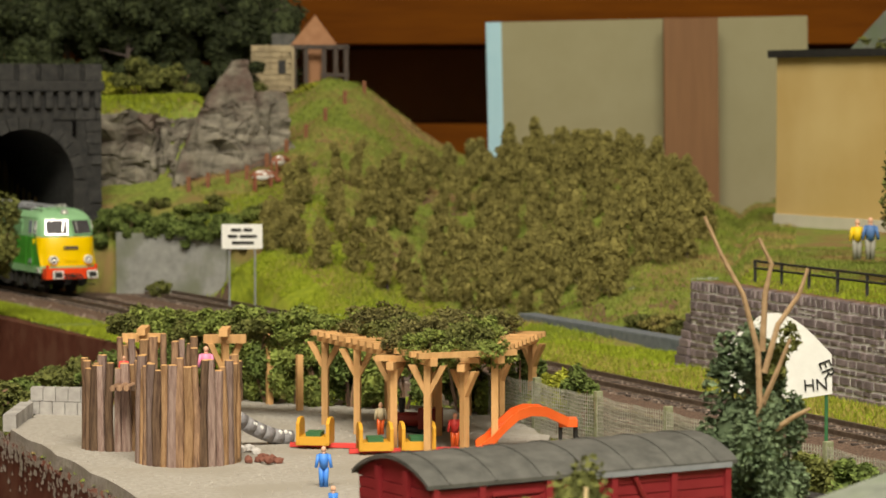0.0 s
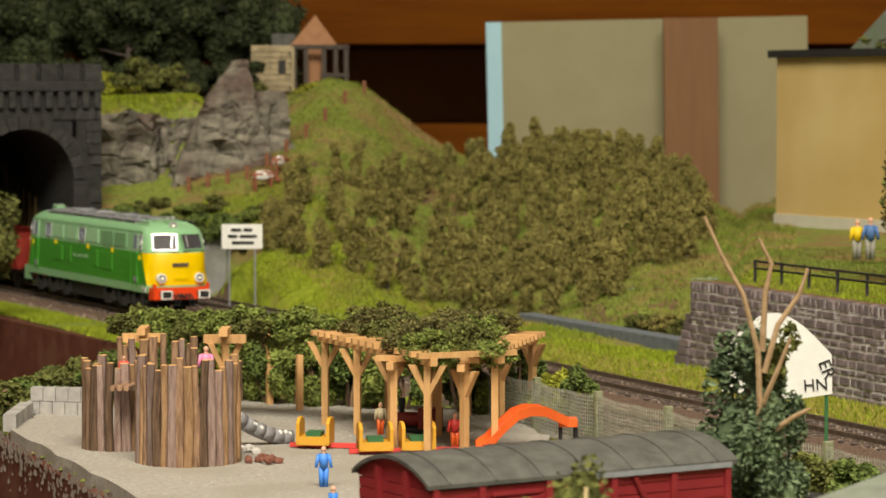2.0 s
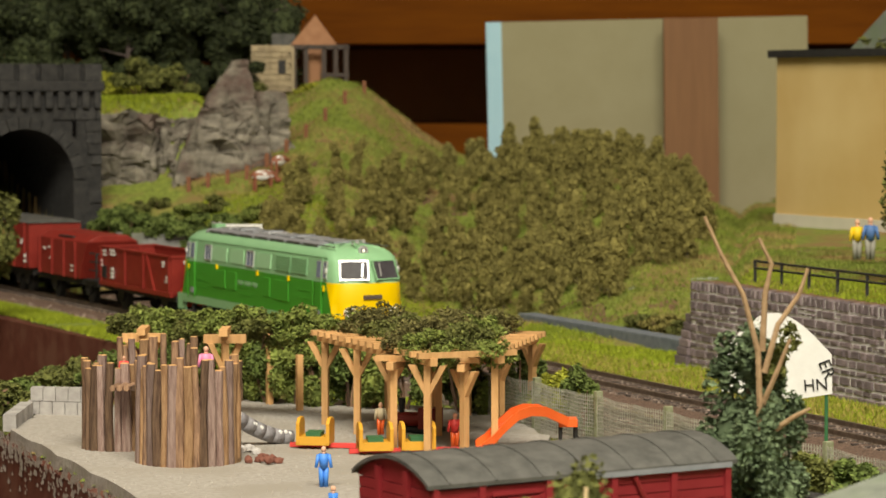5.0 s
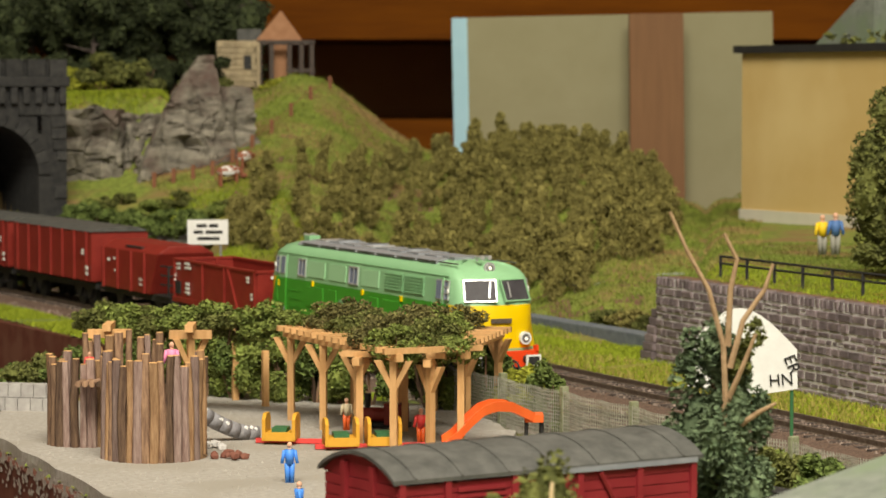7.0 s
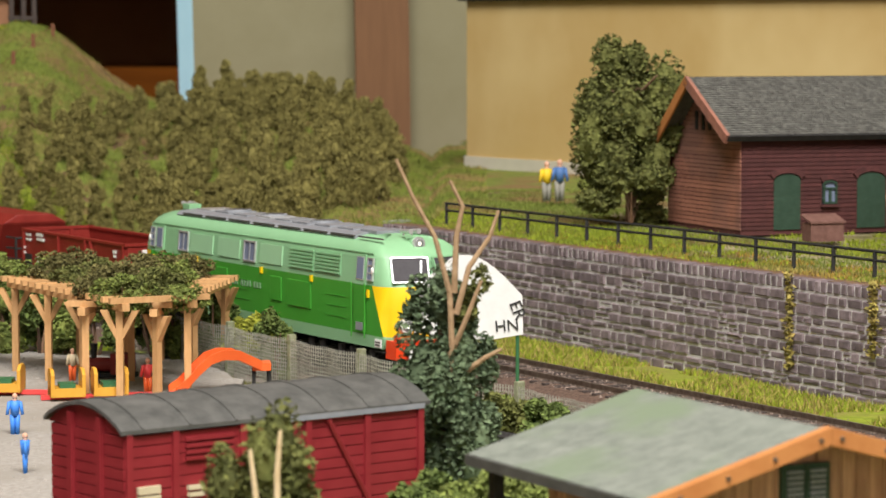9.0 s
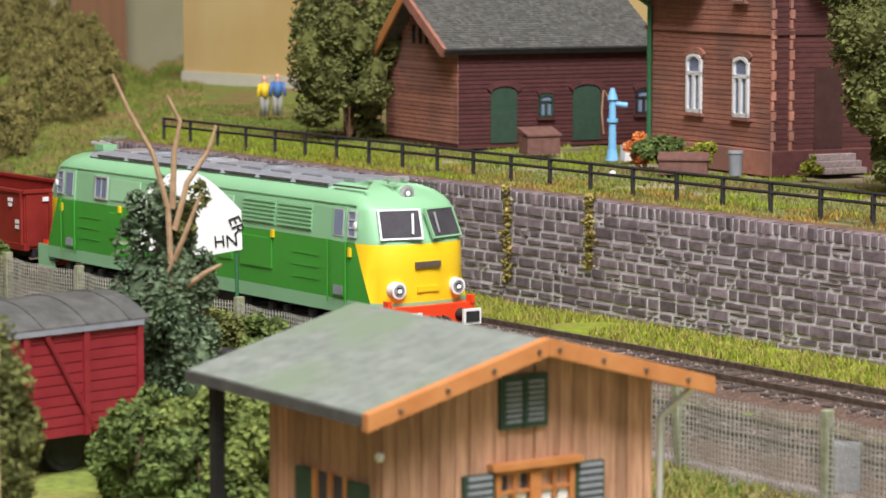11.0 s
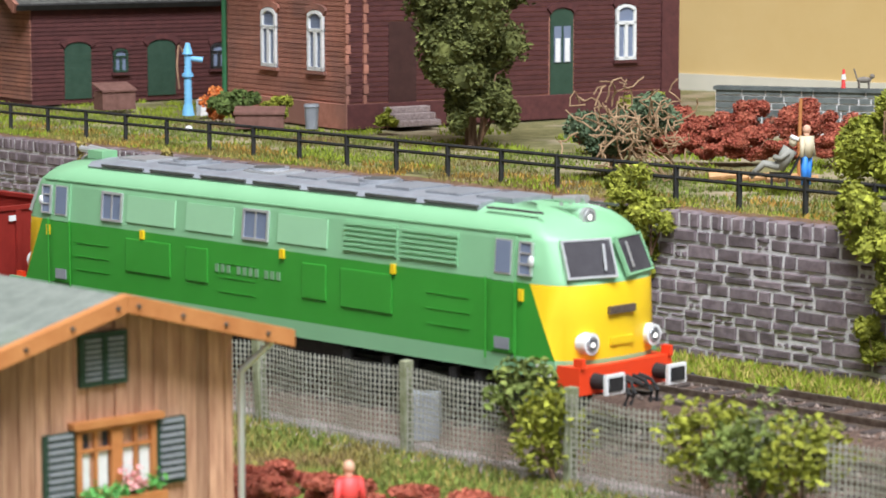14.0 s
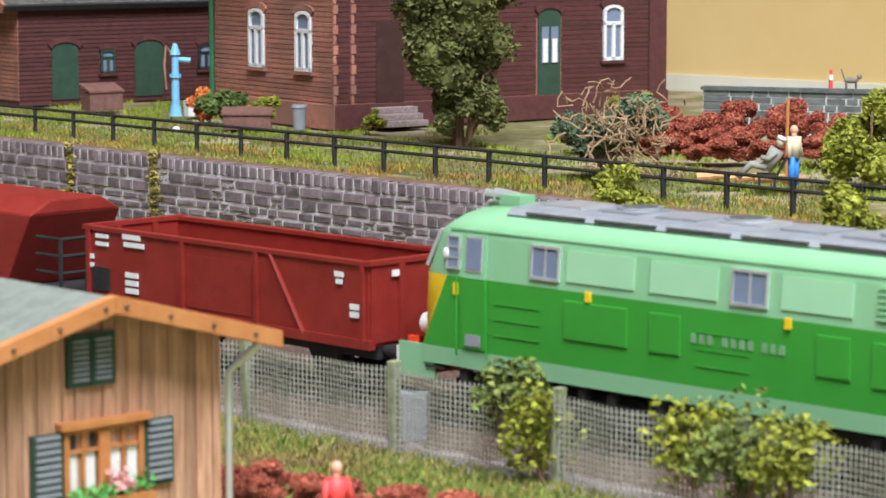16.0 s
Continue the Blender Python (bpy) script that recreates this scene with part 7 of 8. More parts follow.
def canopy():
    rnd = random.Random(300)
    for k in range(9):
        t = k / 8
        bush("pergola_creeper", "green creeper foliage along the back of the playground", (-0.110 + 0.062 * t, 1.000 - 0.02 * t, 0.0265 + 0.0015 * math.sin(k * 1.7)), (0.0105, 0.010, 0.0056), 1700, 0.0012, LEAF_GARDEN if k % 3 else LEAF_OLIVE, 310 + k, clumps=26, twigs=4, dense=False, group="creepers on the pergola")
    brown = mat("brownish_creeper", (0.085, 0.075, 0.022), (0.17, 0.15, 0.05), 300, 0.9, 0.2, island=0.4)
    for k, (a, b, h, n) in enumerate((((-0.0415, 0.968), (-0.0045, 0.886), 0.0305, 6), ((0.0068, 0.892), (0.0315, 0.990), 0.0285, 5))):
        a, b = Vector(a), Vector(b)
        d = (b - a).normalized()
        q = Vector((-d.y, d.x))
        for i in range(n):
            for j, w in enumerate((0.011, 0.021)):
                p = a.lerp(b, (i + 0.5 * j) / (n - 0.5)) + q * w
                lift = 0.5 + 0.5 * math.sin(i * 1.9 + 1.3 * j + k)
                bush("pergola_creeper", "airy brownish creeper foliage spread over the pergola roof", (p.x, p.y, h - 0.003), (0.0100, 0.0095, 0.0042 + 0.0030 * lift), 1500, 0.00105, (LEAF_GARDEN, brown, LEAF_OLIVE)[(i + j) % 3], 360 + 20 * k + 2 * i + j, clumps=30, twigs=4, group="creepers on the pergola", dense=False)
    for k in range(13):
        t = k / 12
        x, y = -0.095 + 0.122 * t, 1.05 - 0.055 * t
        bush("playground_hedge", "green leafy hedge behind the playground", (x, y, -0.002), (0.0095, 0.008, 0.0140 + 0.003 * rnd.random()), 1500, 0.0014, LEAF_GARDEN if k % 3 else LEAF, 330 + k, group="hedge behind the playground")


def figure(x, y, z, h, top, legs, label, turn=0.0, sit=False):
    """A plain painted miniature figure in one mesh."""
    skin = mat("painted_skin", (0.62, 0.34, 0.22), (0.66, 0.38, 0.26), 200, 0.6)
    bm = bmesh.new()
    for s in (-1, 1):
        tube(bm, (s * h * 0.055, 0, 0), (s * h * 0.06, 0, h * 0.48), h * 0.055, h * 0.07, 8, 1)
        tube(bm, (s * h * 0.13, 0, h * 0.80), (s * h * 0.19, -h * 0.03, h * 0.48), h * 0.045, h * 0.04, 7, 0)
    tube(bm, (0, 0, h * 0.46), (0, 0, h * 0.82), h * 0.10, h * 0.13, 10, 0)
    tube(bm, (0, 0, h * 0.80), (0, 0, h * 0.88), h * 0.05, h * 0.05, 8, 2)
    ball(bm, (0, 0, h * 0.93), h * 0.075, 2, (0.9, 1, 1.1), 0, 2)
    o = part("figurine", bm, [top, legs, skin], smooth=True)
    o.matrix_world = pose(x, y, z, -55 if sit else 0, 0, turn)
    return tagged(o, label, "figurine")


playground_floor()
palisade("twig_tower", -0.0790, 0.8720, 0.0150, 150, 390, 26, 0.0290, 0.0335, 1)
palisade("twig_tower", -0.1040, 0.9060, 0.0112, 130, 330, 15, 0.0255, 0.0290, 2)
palisade("twig_tower", -0.0930, 0.9150, 0.0120, 0, 170, 11, 0.0300, 0.0350, 3)
tw = thing("twig_platform", "small plank platform between twig towers", "platform")
for k in range(7):
    part("plank", tube(bmesh.new(), (-0.104 + 0.0022 * k, 0.885, 0.0212), (-0.101 + 0.0022 * k, 0.915, 0.0212), 0.0010, n=7), BARK, tw)
pergola()
canopy()
BLUE = mat("blue_figure_paint", (0.05, 0.22, 0.70), (0.06, 0.26, 0.76), 200, 0.5)
RED_P = mat("red_figure_paint", (0.72, 0.06, 0.06), (0.78, 0.08, 0.07), 200, 0.5)
ORANGE_P = mat("orange_plastic", (0.85, 0.13, 0.03), (0.90, 0.16, 0.04), 60, 0.35)
TOY_YELLOW = mat("ochre_toy_paint", (0.62, 0.30, 0.03), (0.68, 0.35, 0.045), 200, 0.5)
GRAY_P = mat("gray_figure_paint", (0.24, 0.23, 0.19), (0.30, 0.29, 0.25), 200, 0.7)
CREAM = mat("cream_figure_paint", (0.55, 0.46, 0.30), (0.62, 0.53, 0.37), 200, 0.7)
figure(-0.0346, 0.8145, 0, 0.0118, BLUE, BLUE, "painted child figurine in blue overalls on the sand")
figure(-0.0290, 0.7420, 0, 0.0105, BLUE, BLUE, "painted child figurine in blue on the sand", 90)
figure(0.0038, 0.9020, 0, 0.0115, RED_P, ORANGE_P, "painted orange-red figurine under the pergola")
figure(-0.0205, 0.9230, 0.002, 0.0105, CREAM, ORANGE_P, "painted figurine in white and orange sitting", 20)
figure(-0.0740, 0.8790, 0.0225, 0.0125, mat("pink_figure_paint", (0.80, 0.22, 0.40), (0.85, 0.28, 0.45), 200, 0.6), BLUE, "pink painted child figurine on the twig tower")
figure(-0.1020, 0.9000, 0.0215, 0.0085, RED_P, GRASS, "tiny red figurine on the platform")
figure(0.1637, 0.4860, -0.004, 0.0165, RED_P, RED_P, "painted figurine in a red shirt by the crimson bed", 15)
figure(0.3672, 0.6932, 0.037, 0.0165, CREAM, BLUE, "painted figurine in cream shirt and blue trousers", 30)


def seated_figure(x, y, z, turn):
    """A plain painted miniature figure lying back in its seat, in one mesh."""
    bm = bmesh.new()
    for q in (-0.0010, 0.0010):
        chain(bm, [(0, q, 0.0042), (-0.0042, q, 0.0050), (-0.0078, q, 0.0012)], 0.0011, 0.0008, 8)
        chain(bm, [(0.0026, q * 2.0, 0.0085), (0.0006, q * 2.3, 0.0066), (-0.0016, q * 2.0, 0.0068)], 0.0008, 0.0006, 7)
    tube(bm, (-0.0002, 0, 0.0036), (0.0030, 0, 0.0092), 0.0018, 0.0022, 10)
    ball(bm, (0.0038, 0, 0.0112), 0.0014, 2, (0.9, 1, 1.1), 0, 1)
    tube(bm, (0.0040, 0, 0.0118), (0.0044, 0, 0.0127), 0.0016, 0.0012, 10, 2)
    o = part("figurine", bm, [GRAY_P, CREAM, WHITE], smooth=True)
    o.matrix_world = pose(x, y, z, 0, 0, turn)
    return tagged(o, "painted gray figurine with a white hat lying back in a chair", "figurine")


seated_figure(0.3605, 0.6965, 0.0378, -28)
ob = thing("red_stake", "slim reddish wooden stake standing by the figurines", "stake", pose(0.3748, 0.7120, 0.036))
part("shaft", chain(bmesh.new(), [(0, 0, -0.001), (0.0001, 0, 0.012), (0.0003, 0, 0.0235)], 0.0006, 0.0005, 8), WOOD_ORANGE, ob)
ob = thing("deck_chair", "dark deck chair under the seated figurine", "chair", pose(0.3612, 0.6972, 0.0370, 0, 0, -28))
part("seat", boxed(-0.0030, 0.0024, -0.0024, 0.0024, 0.0024, 0.0031), BLACK, ob)
part("back", boxed(0.0000, 0.0006, -0.0024, 0.0024, 0.0, 0.0078, m=pose(0.0024, 0, 0.0028, 0, 28, 0)), BLACK, ob)
for q in (-0.0020, 0.0020):
    part("leg", boxed(-0.0026, -0.0019, q - 0.0003, q + 0.0003, -0.0008, 0.0025), BLACK, ob)
    part("leg", boxed(0.0016, 0.0023, q - 0.0003, q + 0.0003, -0.0008, 0.0025), BLACK, ob)
figure(0.1930, 1.3150, 0.036, 0.0185, mat("yellow_figure_paint", (0.75, 0.50, 0.02), (0.8, 0.55, 0.03), 200, 0.6), GRAY_P, "painted figurine in a yellow jacket holding a camera", 10)
figure(0.1990, 1.3140, 0.036, 0.0195, mat("dull_blue_figure_paint", (0.06, 0.14, 0.34), (0.08, 0.18, 0.40), 200, 0.6), GRAY_P, "painted figurine in blue with a yellow cap", 0)


def slide():
    ob = thing("playground_slide", "bright orange plastic playground slide", "slide")
    path = [(0.0115, 0.893, 0.0012), (0.0145, 0.895, 0.0030), (0.0190, 0.898, 0.0075), (0.0230, 0.900, 0.0108), (0.0270, 0.903, 0.0118), (0.0320, 0.907, 0.0112), (0.0360, 0.910, 0.0090), (0.0395, 0.912, 0.0072)]
    bm = bmesh.new()
    prev = None
    for p in path:
        p = Vector(p)
        ring = [bm.verts.new(p + Vector((-0.3, 0.95, 0)) * w + Vector((0, 0, z))) for w, z in ((-0.0042, 0.0022), (-0.0034, 0.0022), (-0.0030, 0.0), (0.0030, 0.0), (0.0034, 0.0022), (0.0042, 0.0022), (0.0040, -0.0010), (-0.0040, -0.0010))]
        if prev:
            for i in range(8):
                bm.faces.new((prev[i], prev[(i + 1) % 8], ring[(i + 1) % 8], ring[i]))
        else:
            bm.faces.new(ring)
        prev = ring
    bm.faces.new(prev[::-1])
    bmesh.ops.recalc_face_normals(bm, faces=bm.faces)
    part("chute", bm, ORANGE_P, ob, bevel=0)
    part("platform", boxed(0.0375, 0.0435, 0.908, 0.917, 0.0062, 0.0086), ORANGE_P, ob, bevel=0.0005)
    for x, y in ((0.0380, 0.9095), (0.0430, 0.9095), (0.0430, 0.9160)):
        part("leg", tube(bmesh.new(), (x, y, -0.003), (x, y, 0.007), 0.0006, n=6), BLACK, ob)


def toy_car(x, y, turn, wagons, label):
    ob = thing("ride_on_toy", label, "toy", pose(x, y, 0, 0, 0, turn) @ Matrix.Scale(1.35, 4))
    for k in range(wagons):
        b = k * 0.0100
        part("tub", boxed(b, b + 0.0080, -0.0035, 0.0035, 0.0010, 0.0030), TOY_YELLOW, ob)
        for px in (b, b + 0.0072):
            part("end_board", prism(bmesh.new(), [(-0.0036, 0.0012), (0.0036, 0.0012), (0.0036, 0.0062), (0.0018, 0.0074), (-0.0018, 0.0074), (-0.0036, 0.0062)], px, px + 0.0009, "x"), TOY_YELLOW, ob, bevel=0.0002)
        part("seat", boxed(b + 0.0022, b + 0.0058, -0.0026, 0.0026, 0.0030, 0.0040), PIPE_GREEN, ob, "green seat")
    part("base_rail", boxed(-0.002, 0.010 * wagons + 0.004, -0.0008, 0.0008, 0.0002, 0.0012), RED_P, ob, "red base rail")


slide()
toy_car(-0.0465, 0.905, -8, 1, "ochre yellow wooden ride-on toy car on the sand")
toy_car(-0.0270, 0.889, 8, 2, "ochre yellow wooden toy train with green seats")
ob = thing("toy_engine", "dark red toy steam engine on the playground", "toy", pose(-0.0095, 0.945, 0, 0, 0, -15))
part("boiler", tube(bmesh.new(), (-0.007, 0, 0.0045), (0.004, 0, 0.0045), 0.0024, 0.0024, 14), WAGON_RED, ob)
part("cab", boxed(0.002, 0.009, -0.0032, 0.0032, 0.0015, 0.0085), WAGON_RED, ob, bevel=0.0003)
part("chimney", tube(bmesh.new(), (-0.0045, 0, 0.006), (-0.0045, 0, 0.0115), 0.0009, 0.0013, 10), BLACK, ob)
part("frame", boxed(-0.008, 0.010, -0.003, 0.003, 0.0005, 0.002), BLACK, ob)


def log_chute():
    ob = thing("spotted_chute", "gray curved chute with shiny silver spots", "slide")
    pts = [Vector((-0.0700 + 0.0205 * t, 0.905 + 0.012 * t, 0.0105 * (1 - t) ** 1.7 + 0.0016)) for t in (0, 0.14, 0.28, 0.42, 0.56, 0.70, 0.85, 1.0)]
    stone = mat("gray_mosaic", (0.17, 0.16, 0.17), (0.30, 0.29, 0.30), 700, 0.6, 0.6)
    for a, b in zip(pts, pts[1:]):
        part("segment", tube(bmesh.new(), a, b, 0.0026, 0.0026, 10), stone, ob, smooth=True)
    rnd = random.Random(12)
    for k in range(11):
        i = rnd.randrange(7)
        c = pts[i].lerp(pts[i + 1], rnd.random()) + Vector((0, -0.0022, 0.0012 + rnd.random() * 0.001))
        part("silver_spot", ball(bmesh.new(), c, 0.0007 + 0.0004 * rnd.random(), 1, (1, 0.5, 1)), WHITE, ob)


log_chute()
rnd = random.Random(13)
for name, c, n, r, material, label in (("gravel_heap", (-0.0555, 0.868), 16, 0.0018, mat("red_brown_rubble", (0.14, 0.045, 0.03), (0.24, 0.10, 0.07), 400, 0.9, 0.5), "small heap of red-brown rubble on the sand"), ("pale_stones", (-0.0630, 0.893), 6, 0.0020, MORTAR, "few pale stones on the sand"),
                                     ("gravel_heap", (-0.0650, 0.868), 5, 0.0012, EARTH, "small dark crumbs on the sand")):
    ob = thing(name, label, "stones")
    for k in range(n):
        part("stone", ball(bmesh.new(), (c[0] + rnd.gauss(0, 0.0028), c[1] + rnd.gauss(0, 0.003), 0.0006 + 0.001 * rnd.random()), r * rnd.uniform(0.5, 1), 1, (1, 1, 0.8), 0.4), material, ob)
ob = thing("dry_stone_wall", "low gray dry stone wall at the playground corner", "wall")
wall_gray = mat("pale_gray_stone", (0.28, 0.26, 0.25), (0.40, 0.38, 0.36), 300, 0.9, 0.5, island=0.15)
for r in range(2):
    for k in range(5):
        x = -0.1475 + 0.0046 * k + 0.0012 * r
        part("stone", boxed(x, x + 0.0043, 0.998 - 0.001 * k, 1.004 - 0.001 * k, 0.0048 * r, 0.0048 * r + 0.0046), wall_gray, ob, bevel=0.0006)
for k in range(6):
    part("stone", boxed(-0.1495, -0.1450, 0.955 + 0.0068 * k, 0.961 + 0.0068 * k, -0.001, 0.0048), wall_gray, ob, bevel=0.0006)
for k in range(6):
    bush("edge_bush", "green bush growing below the layout edge", (-0.158 + 0.004 * k, 1.02 + 0.025 * k, -0.012), (0.014, 0.012, 0.010), 1200, 0.0017, LEAF if k % 2 else LEAF_OLIVE, 400 + k, group="bushes at the edge")
tree("edge_shrub", "dry olive shrub with bare twigs at the layout edge", (-0.163, 0.985, -0.020), 0.034, (0.014, 0.012, 0.016), 1200, 0.0014, LEAF_OLIVE, 410, twigs=14)


# ---- foreground van and flag ----
def red_van():
    ln, w, z0, z1 = 0.080, 0.030, 0.0060, 0.0312
    M = Matrix.Translation((-0.0025, 0.600, -0.0005)) @ Matrix.Rotation(radians(32), 4, "Z")
    ob = thing("covered_van", "crimson covered goods van with dusty dark roof", "wagon", M)
    body = part("body", boxed(0, ln, 0, w, z0, z1 - 0.0014), VAN_RED, ob)
    z = z0
    while z < z1 - 0.003:
        part("board", boxed(-0.0001, ln + 0.0001, -0.0003, 0, z + 0.0001, z + 0.0022), VAN_RED, body)
        part("board", boxed(-0.0003, 0, 0.0, w, z + 0.0001, z + 0.0022), VAN_RED, body)
        z += 0.0024
    for x in (0.0008, 0.0125, 0.030, 0.0475, 0.064, ln - 0.0008):
        part("side_post", boxed(x - 0.0008, x + 0.0008, -0.0010, 0, z0, z1), VAN_RED, body)
    for a, b in (((0.0315, z0 + 0.001), (0.0445, z1 - 0.002)), ((0.0660, z0 + 0.001), (0.0530, z1 - 0.002))):
        part("brace", tube(bmesh.new(), (a[0], -0.0008, a[1]), (b[0], -0.0008, b[1]), 0.0006, n=5), VAN_RED, body)
    for k in range(4):
        part("vent_slat", boxed(0.0150, 0.0275, -0.0011, -0.0003, 0.0235 + 0.0014 * k, 0.0243 + 0.0014 * k), VAN_RED, body)
    for y in (0.009, 0.021):
        part("end_post", boxed(-0.0012, 0, y - 0.0009, y + 0.0009, z0, z1 + 0.002), VAN_RED, body)
    part("white_line", boxed(0.035, ln, -0.0013, -0.0003, z1 - 0.0016, z1 - 0.0004), ROOF_GRAY, body, "pale gray line under the roof")
    for x, zz, ww, h in ((0.0055, 0.0180, 0.0055, 0.0016), (0.0055, 0.0160, 0.0055, 0.0016), (0.0175, 0.0175, 0.0040, 0.0009), (0.0175, 0.0160, 0.0040, 0.0009), (ln - 0.003, 0.0085, 0.004, 0.0008), (ln - 0.003, 0.0070, 0.004, 0.0008)):
        part("lettering_bar", boxed(x - ww / 2, x + ww / 2, -0.0014, -0.0003, zz - h / 2, zz + h / 2), CREAM, body, "pale bar of lettering")
    bm = bmesh.new()
    n = 14
    arc = [(-0.0012 + (w + 0.0024) * i / n, z1 + 0.0050 * math.sin(math.pi * i / n) ** 0.8) for i in range(n + 1)]
    prism(bm, arc + [(x, z - 0.0009) for x, z in arc[::-1]], -0.0016, ln + 0.0016, "x")
    roof = part("roof", bm, VAN_ROOF, ob, "dusty dark gray curved roof")
    for k in range(7):
        x = 0.004 + k * (ln - 0.008) / 6
        bm = bmesh.new()
        prism(bm, [(a, b + 0.0003) for a, b in arc] + [(a, b - 0.0003) for a, b in arc[::-1]], x - 0.0003, x + 0.0003, "x")
        part("roof_seam", bm, VAN_ROOF, roof)
    bm = bmesh.new()
    prism(bm, [(a, b - 0.0009) for a, b in arc] + [(a, z1 - 0.0012) for a, b in (arc[-1], arc[0])], 0.0, 0.0006, "x")
    part("end_gable", bm, VAN_RED, body)
    part("underframe", boxed(0.002, ln - 0.002, 0.003, w - 0.003, 0.003, z0), BLACK, ob)
    for x in (0.018, ln - 0.018):
        for y in (0.0065, w - 0.0065):
            wv = part("wheel", wheel_mesh(), BLACK, ob)
            wv.matrix_local = Matrix.Translation((x, y, 0.0026))
    for y in (0.006, w - 0.006):
        part("buffer", tube(bmesh.new(), (-0.0005, y, 0.0085), (-0.0065, y, 0.0085), 0.0012, 0.0022, 12), VAN_RED, ob)


red_van()
ob = thing("small_wagon", "small dark red wagon end behind the conifer", "wagon", pose(0.0985, 0.700, 0, 0, 0, 32))
part("body", boxed(-0.004, 0.002, 0, 0.016, 0.0035, 0.0118), VAN_RED, ob, bevel=0.0003)
part("roof", boxed(-0.0045, 0.0025, -0.0006, 0.0166, 0.0118, 0.0132), BLACK, ob)
part("underframe", boxed(-0.016, 0.0022, 0.002, 0.014, -0.002, 0.0055), BLACK, ob)


def banner():
    ob = thing("white_banner", "white arched club banner with black letters on a green pole", "banner", pose(0.0949, 0.795, 0.0125, 0, 0, -6) @ Matrix.Scale(0.891, 4))
    arc = [(-0.0175 + 0.034 * i / 12, 0.0315 + 0.0130 * math.sin(math.pi * (i / 12) ** 0.9)) for i in range(13)]
    bm = prism(bmesh.new(), [(-0.0180, 0.0195), (-0.006, 0.0180), (0.0060, 0.0172), (0.0168, 0.0190)] + arc[::-1], -0.0004, 0.0004, "y")
    part("cloth", bm, WHITE, ob, "white banner cloth")
    part("pole", tube(bmesh.new(), (0.0150, 0.0006, -0.020), (0.0150, 0.0006, 0.0290), 0.0006, n=8), PIPE_GREEN, ob, "green pole")
    for txt, x, z, size, rot in (("ER", 0.0122, 0.0290, 0.0055, -68), ("HN", 0.0078, 0.0198, 0.0052, 5)):
        cu = bpy.data.curves.new("letters", "FONT")
        cu.body, cu.size, cu.extrude = txt, size, 0.0001
        o = new("letters", cu)
        o.parent = ob
        o.matrix_local = pose(x, -0.0007, z, 90, 0, 0) @ pose(0, 0, 0, 0, 0, rot)
        o.data.materials.append(BLACK)
        tagged(o, "black letters")


banner()


# ---- small things on the terrace ----
def pump():
    ob = thing("water_pump", "pale blue cast-iron water pump", "pump", pose(0.2820, 1.0240, 0.036))
    part("column", tube(bmesh.new(), (0, 0, -0.001), (0, 0, 0.0225), 0.0016, 0.0013, 12), PUMP_BLUE, ob)
    part("base", tube(bmesh.new(), (0, 0, -0.001), (0, 0, 0.003), 0.0024, 0.0018, 12), PUMP_BLUE, ob)
    part("collar", tube(bmesh.new(), (0, 0, 0.0135), (0, 0, 0.0148), 0.0022, 0.0022, 12), PUMP_BLUE, ob)
    part("cap", tube(bmesh.new(), (0, 0, 0.0220), (0, 0, 0.0262), 0.0021, 0.0008, 12), PUMP_BLUE, ob)
    part("spout", tube(bmesh.new(), (0, 0, 0.0205), (0.0055, -0.001, 0.0198), 0.0009, 0.0011, 10), PUMP_BLUE, ob)
    bm = bmesh.new()
    for a, b in (((-0.0012, 0, 0.022), (-0.0035, 0, 0.0255)), ((-0.0035, 0, 0.0255), (-0.0042, 0, 0.018)), ((-0.0042, 0, 0.018), (-0.0034, 0, 0.009))):
        tube(bm, a, b, 0.0004, n=6)
    part("handle", bm, BARK, ob, "rusty pump handle")


pump()
ob = thing("stone_trough", "pale stone trough beside the pump", "trough", pose(0.2890, 1.0230, 0.036, 0, 0, 10))
part("basin", boxed(-0.0035, 0.0035, -0.002, 0.002, -0.001, 0.0048), MORTAR, ob, bevel=0.0004)
for c, sx, h, turn in (((0.2640, 1.065, 0.036), 0.0070, 0.0085, 12), ((0.2900, 0.9580, 0.036), 0.0085, 0.0058, -20)):
    ob = thing("wooden_bin", "red-brown wooden bin with sloping lid", "bin", pose(*c, 0, 0, turn))
    part("box", boxed(-sx, sx, -0.004, 0.004, -0.001, h * 0.7), BIN_BROWN, ob, bevel=0.0003)
    part("lid", prism(bmesh.new(), [(-0.0046, h * 0.7), (0.0046, h), (0.0046, h + 0.0007), (-0.0046, h * 0.7 + 0.0007)], -sx - 0.0005, sx + 0.0005, "x"), BIN_BROWN, ob)
ob = thing("dustbin", "small gray metal dustbin", "bin", pose(0.3060, 0.9480, 0.036))
part("drum", tube(bmesh.new(), (0, 0, -0.001), (0, 0, 0.0068), 0.0022, 0.0026, 14), ROOF_GRAY, ob)
part("lid", tube(bmesh.new(), (0, 0, 0.0068), (0, 0, 0.0078), 0.0029, 0.0026, 14), ROOF_GRAY, ob)
bush("flower_bed", "leafy green flower bed by the house wall", (0.2890, 0.9830, 0.036), (0.0085, 0.007, 0.0058), 1500, 0.0014, LEAF, 500)
bush("flower_bed", "yellow-green flower plant by the house wall", (0.2990, 0.9690, 0.036), (0.0055, 0.005, 0.0050), 800, 0.0013, LEAF_YELLOW, 501)
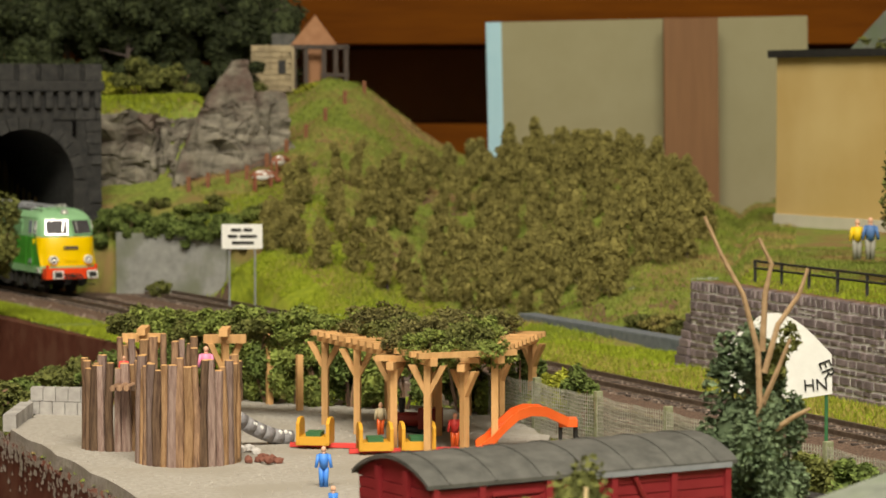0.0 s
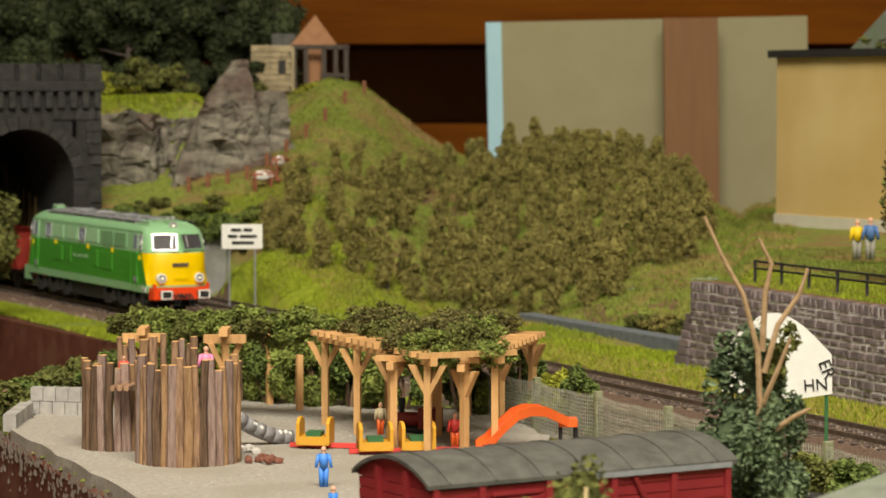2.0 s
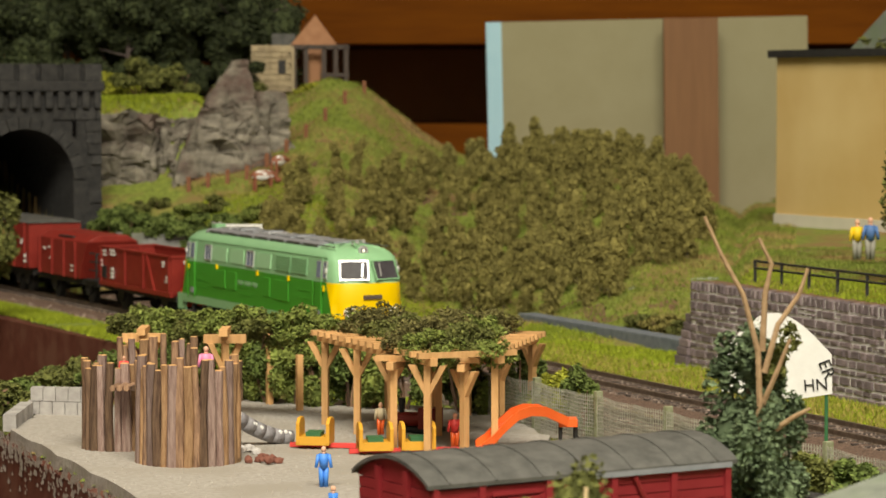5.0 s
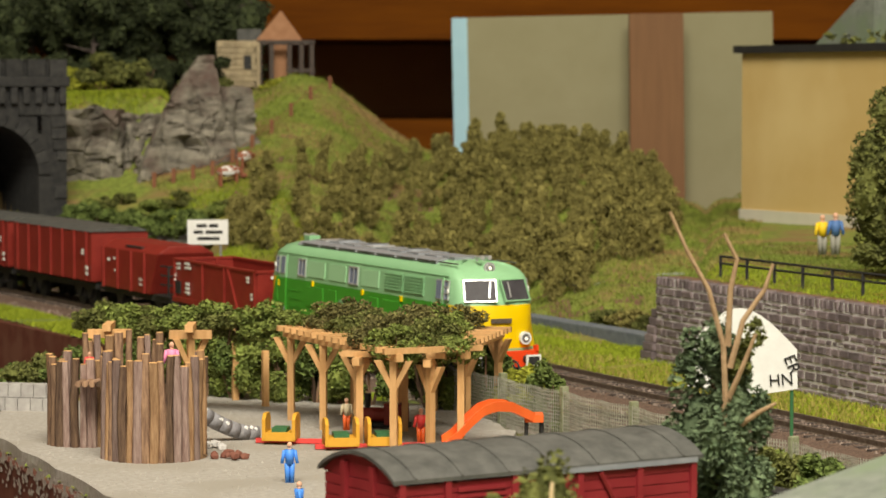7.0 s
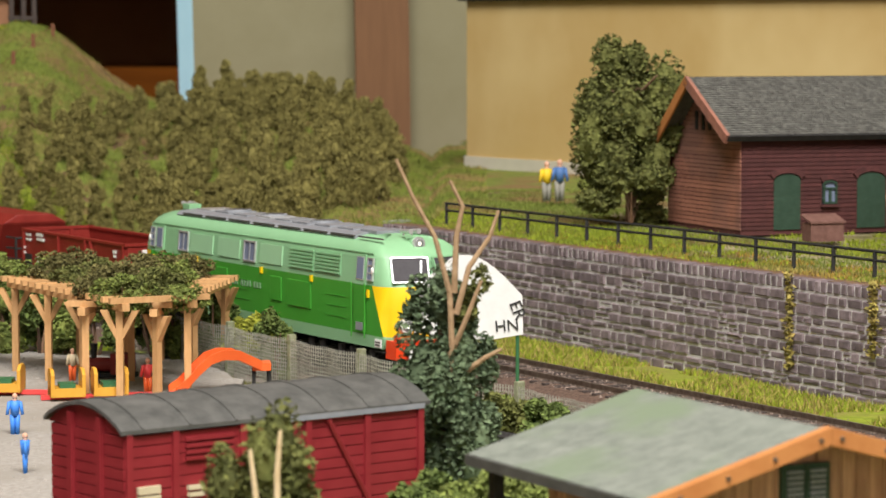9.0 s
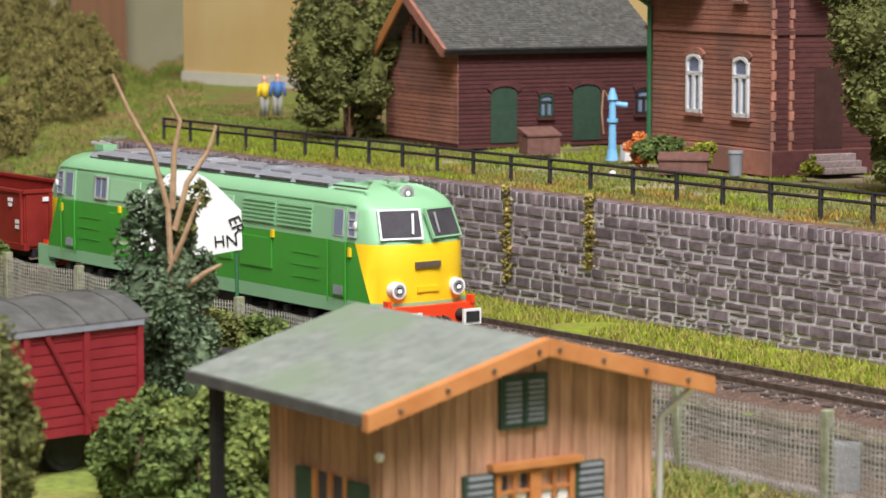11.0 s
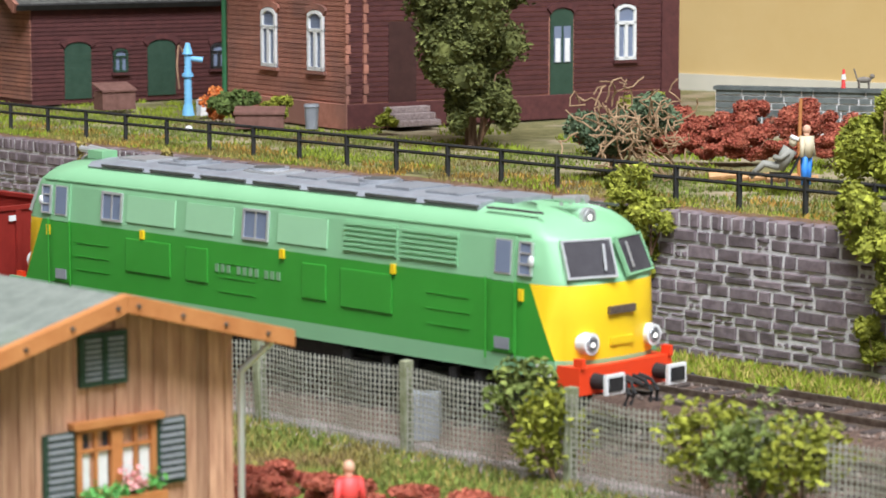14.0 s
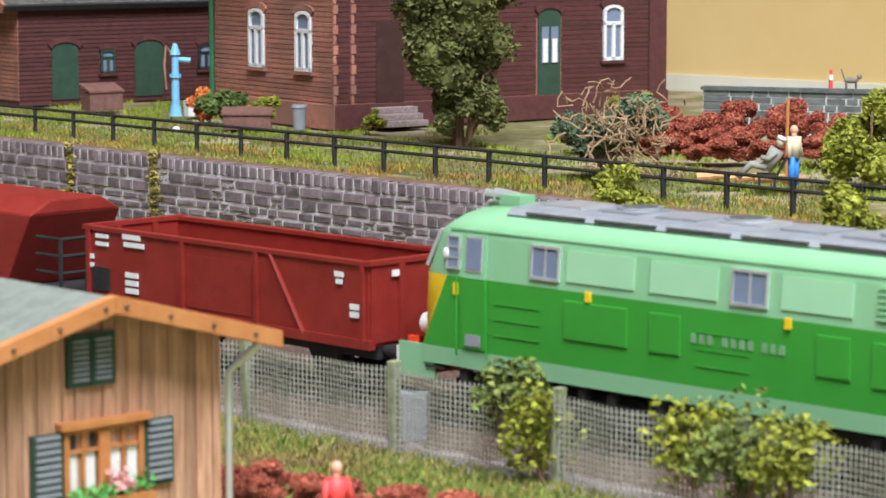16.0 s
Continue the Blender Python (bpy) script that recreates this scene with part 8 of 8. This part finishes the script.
bush("flower_bed", "orange flowers by the house corner", (0.2845, 0.9960, 0.036), (0.0060, 0.005, 0.0062), 450, 0.0012, mat("orange_blossom", (0.60, 0.16, 0.04), (0.72, 0.26, 0.06), 300, 0.8, island=0.3), 502)
bush("door_plant", "small green plant by the steps", (0.3290, 0.9330, 0.036), (0.0040, 0.004, 0.0035), 350, 0.0012, LEAF_YELLOW, 503)
ob = thing("white_ball", "small white ball in the terrace grass", "ball", pose(0.2535, 0.9200, 0.0385))
part("ball_shell", ball(bmesh.new(), (0, 0, 0), 0.0013, 2), WHITE, ob, smooth=True)


def garden_wall():
    a, b = Vector((0.4355, 0.8900)), Vector((0.4850, 0.8475))
    d = (b - a).normalized()
    M = Matrix.Translation((a.x, a.y, 0.036)) @ Matrix.Rotation(math.atan2(d.y, d.x), 4, "Z")
    ob = thing("garden_wall", "dark gray garden wall of flat stones with pale joints", "wall", M)
    ln = (b - a).length
    part("mortar_core", boxed(0, ln, 0, 0.004, -0.002, 0.0135), MORTAR, ob)
    dark = mat("dark_flat_stone", (0.085, 0.095, 0.09), (0.16, 0.175, 0.165), 300, 0.85, 0.4, island=0.25)
    rnd = random.Random(21)
    z = 0.0
    while z < 0.0125:
        h = rnd.uniform(0.0020, 0.0028)
        x = 0.0
        while x < ln:
            w = rnd.uniform(0.004, 0.010)
            part("stone", boxed(x + 0.0003, max(min(x + w, ln) - 0.0003, x + 0.0005), -0.0003 - 0.0002 * rnd.random(), 0.001, z + 0.0003, z + h - 0.0003), dark, ob)
            x += w
        z += h
    part("coping", boxed(-0.0006, ln + 0.0006, -0.0012, 0.005, 0.0136, 0.0148), dark, ob)


garden_wall()
ob = thing("cat", "tiny gray tabby cat walking on the wall", "cat", pose(0.4760, 0.8575, 0.0509, 0, 0, -20))
tabby = mat("tabby_gray", (0.13, 0.11, 0.09), (0.24, 0.21, 0.17), 900, 0.8)
part("body", ball(bmesh.new(), (0, 0, 0.0030), 0.0016, 2, (1.7, 0.7, 0.7)), tabby, ob, smooth=True)
part("head", ball(bmesh.new(), (0.0028, 0, 0.0042), 0.0009, 2), tabby, ob, smooth=True)
for dx in (-0.0017, 0.0017):
    for dy in (-0.0006, 0.0006):
        part("leg", tube(bmesh.new(), (dx, dy, 0.0025), (dx, dy, 0.0), 0.0004, 0.0003, 5), tabby, ob)
part("tail", tube(bmesh.new(), (-0.0024, 0, 0.0034), (-0.0036, 0, 0.0068), 0.0003, n=5), tabby, ob)
ob = thing("red_bottle_post", "tiny red and white striped post on the wall", "post", pose(0.4705, 0.8620, 0.0509))
part("post_body", tube(bmesh.new(), (0, 0, 0), (0, 0, 0.0065), 0.0008, 0.0005, 8), RED_P, ob)
part("white_band", tube(bmesh.new(), (0, 0, 0.0030), (0, 0, 0.0048), 0.00085, 0.0007, 8), WHITE, ob)
ob = thing("log_pile", "pale tan logs and stones by the fence", "logs")
for k in range(7):
    c = Vector((0.3500 + 0.0030 * k, 0.7190 - 0.003 * k + 0.002 * (k % 2), 0.0375))
    part("log", tube(bmesh.new(), c, c + Vector((0.006, -0.002 + 0.001 * (k % 3), 0.0005)), 0.0012, 0.0010, 8), WOOD_PALE, ob)


# ---- the train ----
def along(y0, dist):
    """The place on the track that lies dist behind the place at y0."""
    y = y0
    for i in range(40):
        y += dist / 40 * track_dir(y).y
    return Vector((track_x(y), y, 0))


def rides(y_front, a, b):
    """Pose of a vehicle whose forward axis is +x, with its origin at its front, a and b its pivots behind the front of the train."""
    p, q = along(y_front, a), along(y_front, b)
    d = (p - q).normalized()
    m = Matrix.Translation(p) @ Matrix.Rotation(math.atan2(d.y, d.x), 4, "Z")
    return m


# seconds and the front buffers' distance ahead of the camera
RUN = [(0.0, 1.5732), (1.0, 1.4962), (2.5, 1.3805), (3.5, 1.3062), (5.0, 1.196), (7.0, 1.0497), (8.2, 0.9636), (9.4, 0.877), (10.5, 0.7979), (11.5, 0.728), (12.5, 0.6579), (13.5, 0.5865),
       (14.5, 0.5165), (15.0, 0.4812), (15.5, 0.4456), (16.0, 0.4095)]


def motions():
    for ob, back, length in TRAIN:
        a, b = back + length * 0.2, back + length * 0.8
        walk(ob, [(t, rides(y, a, b) @ Matrix.Translation((length * 0.2, 0, 0))) for t, y in RUN])


motions()
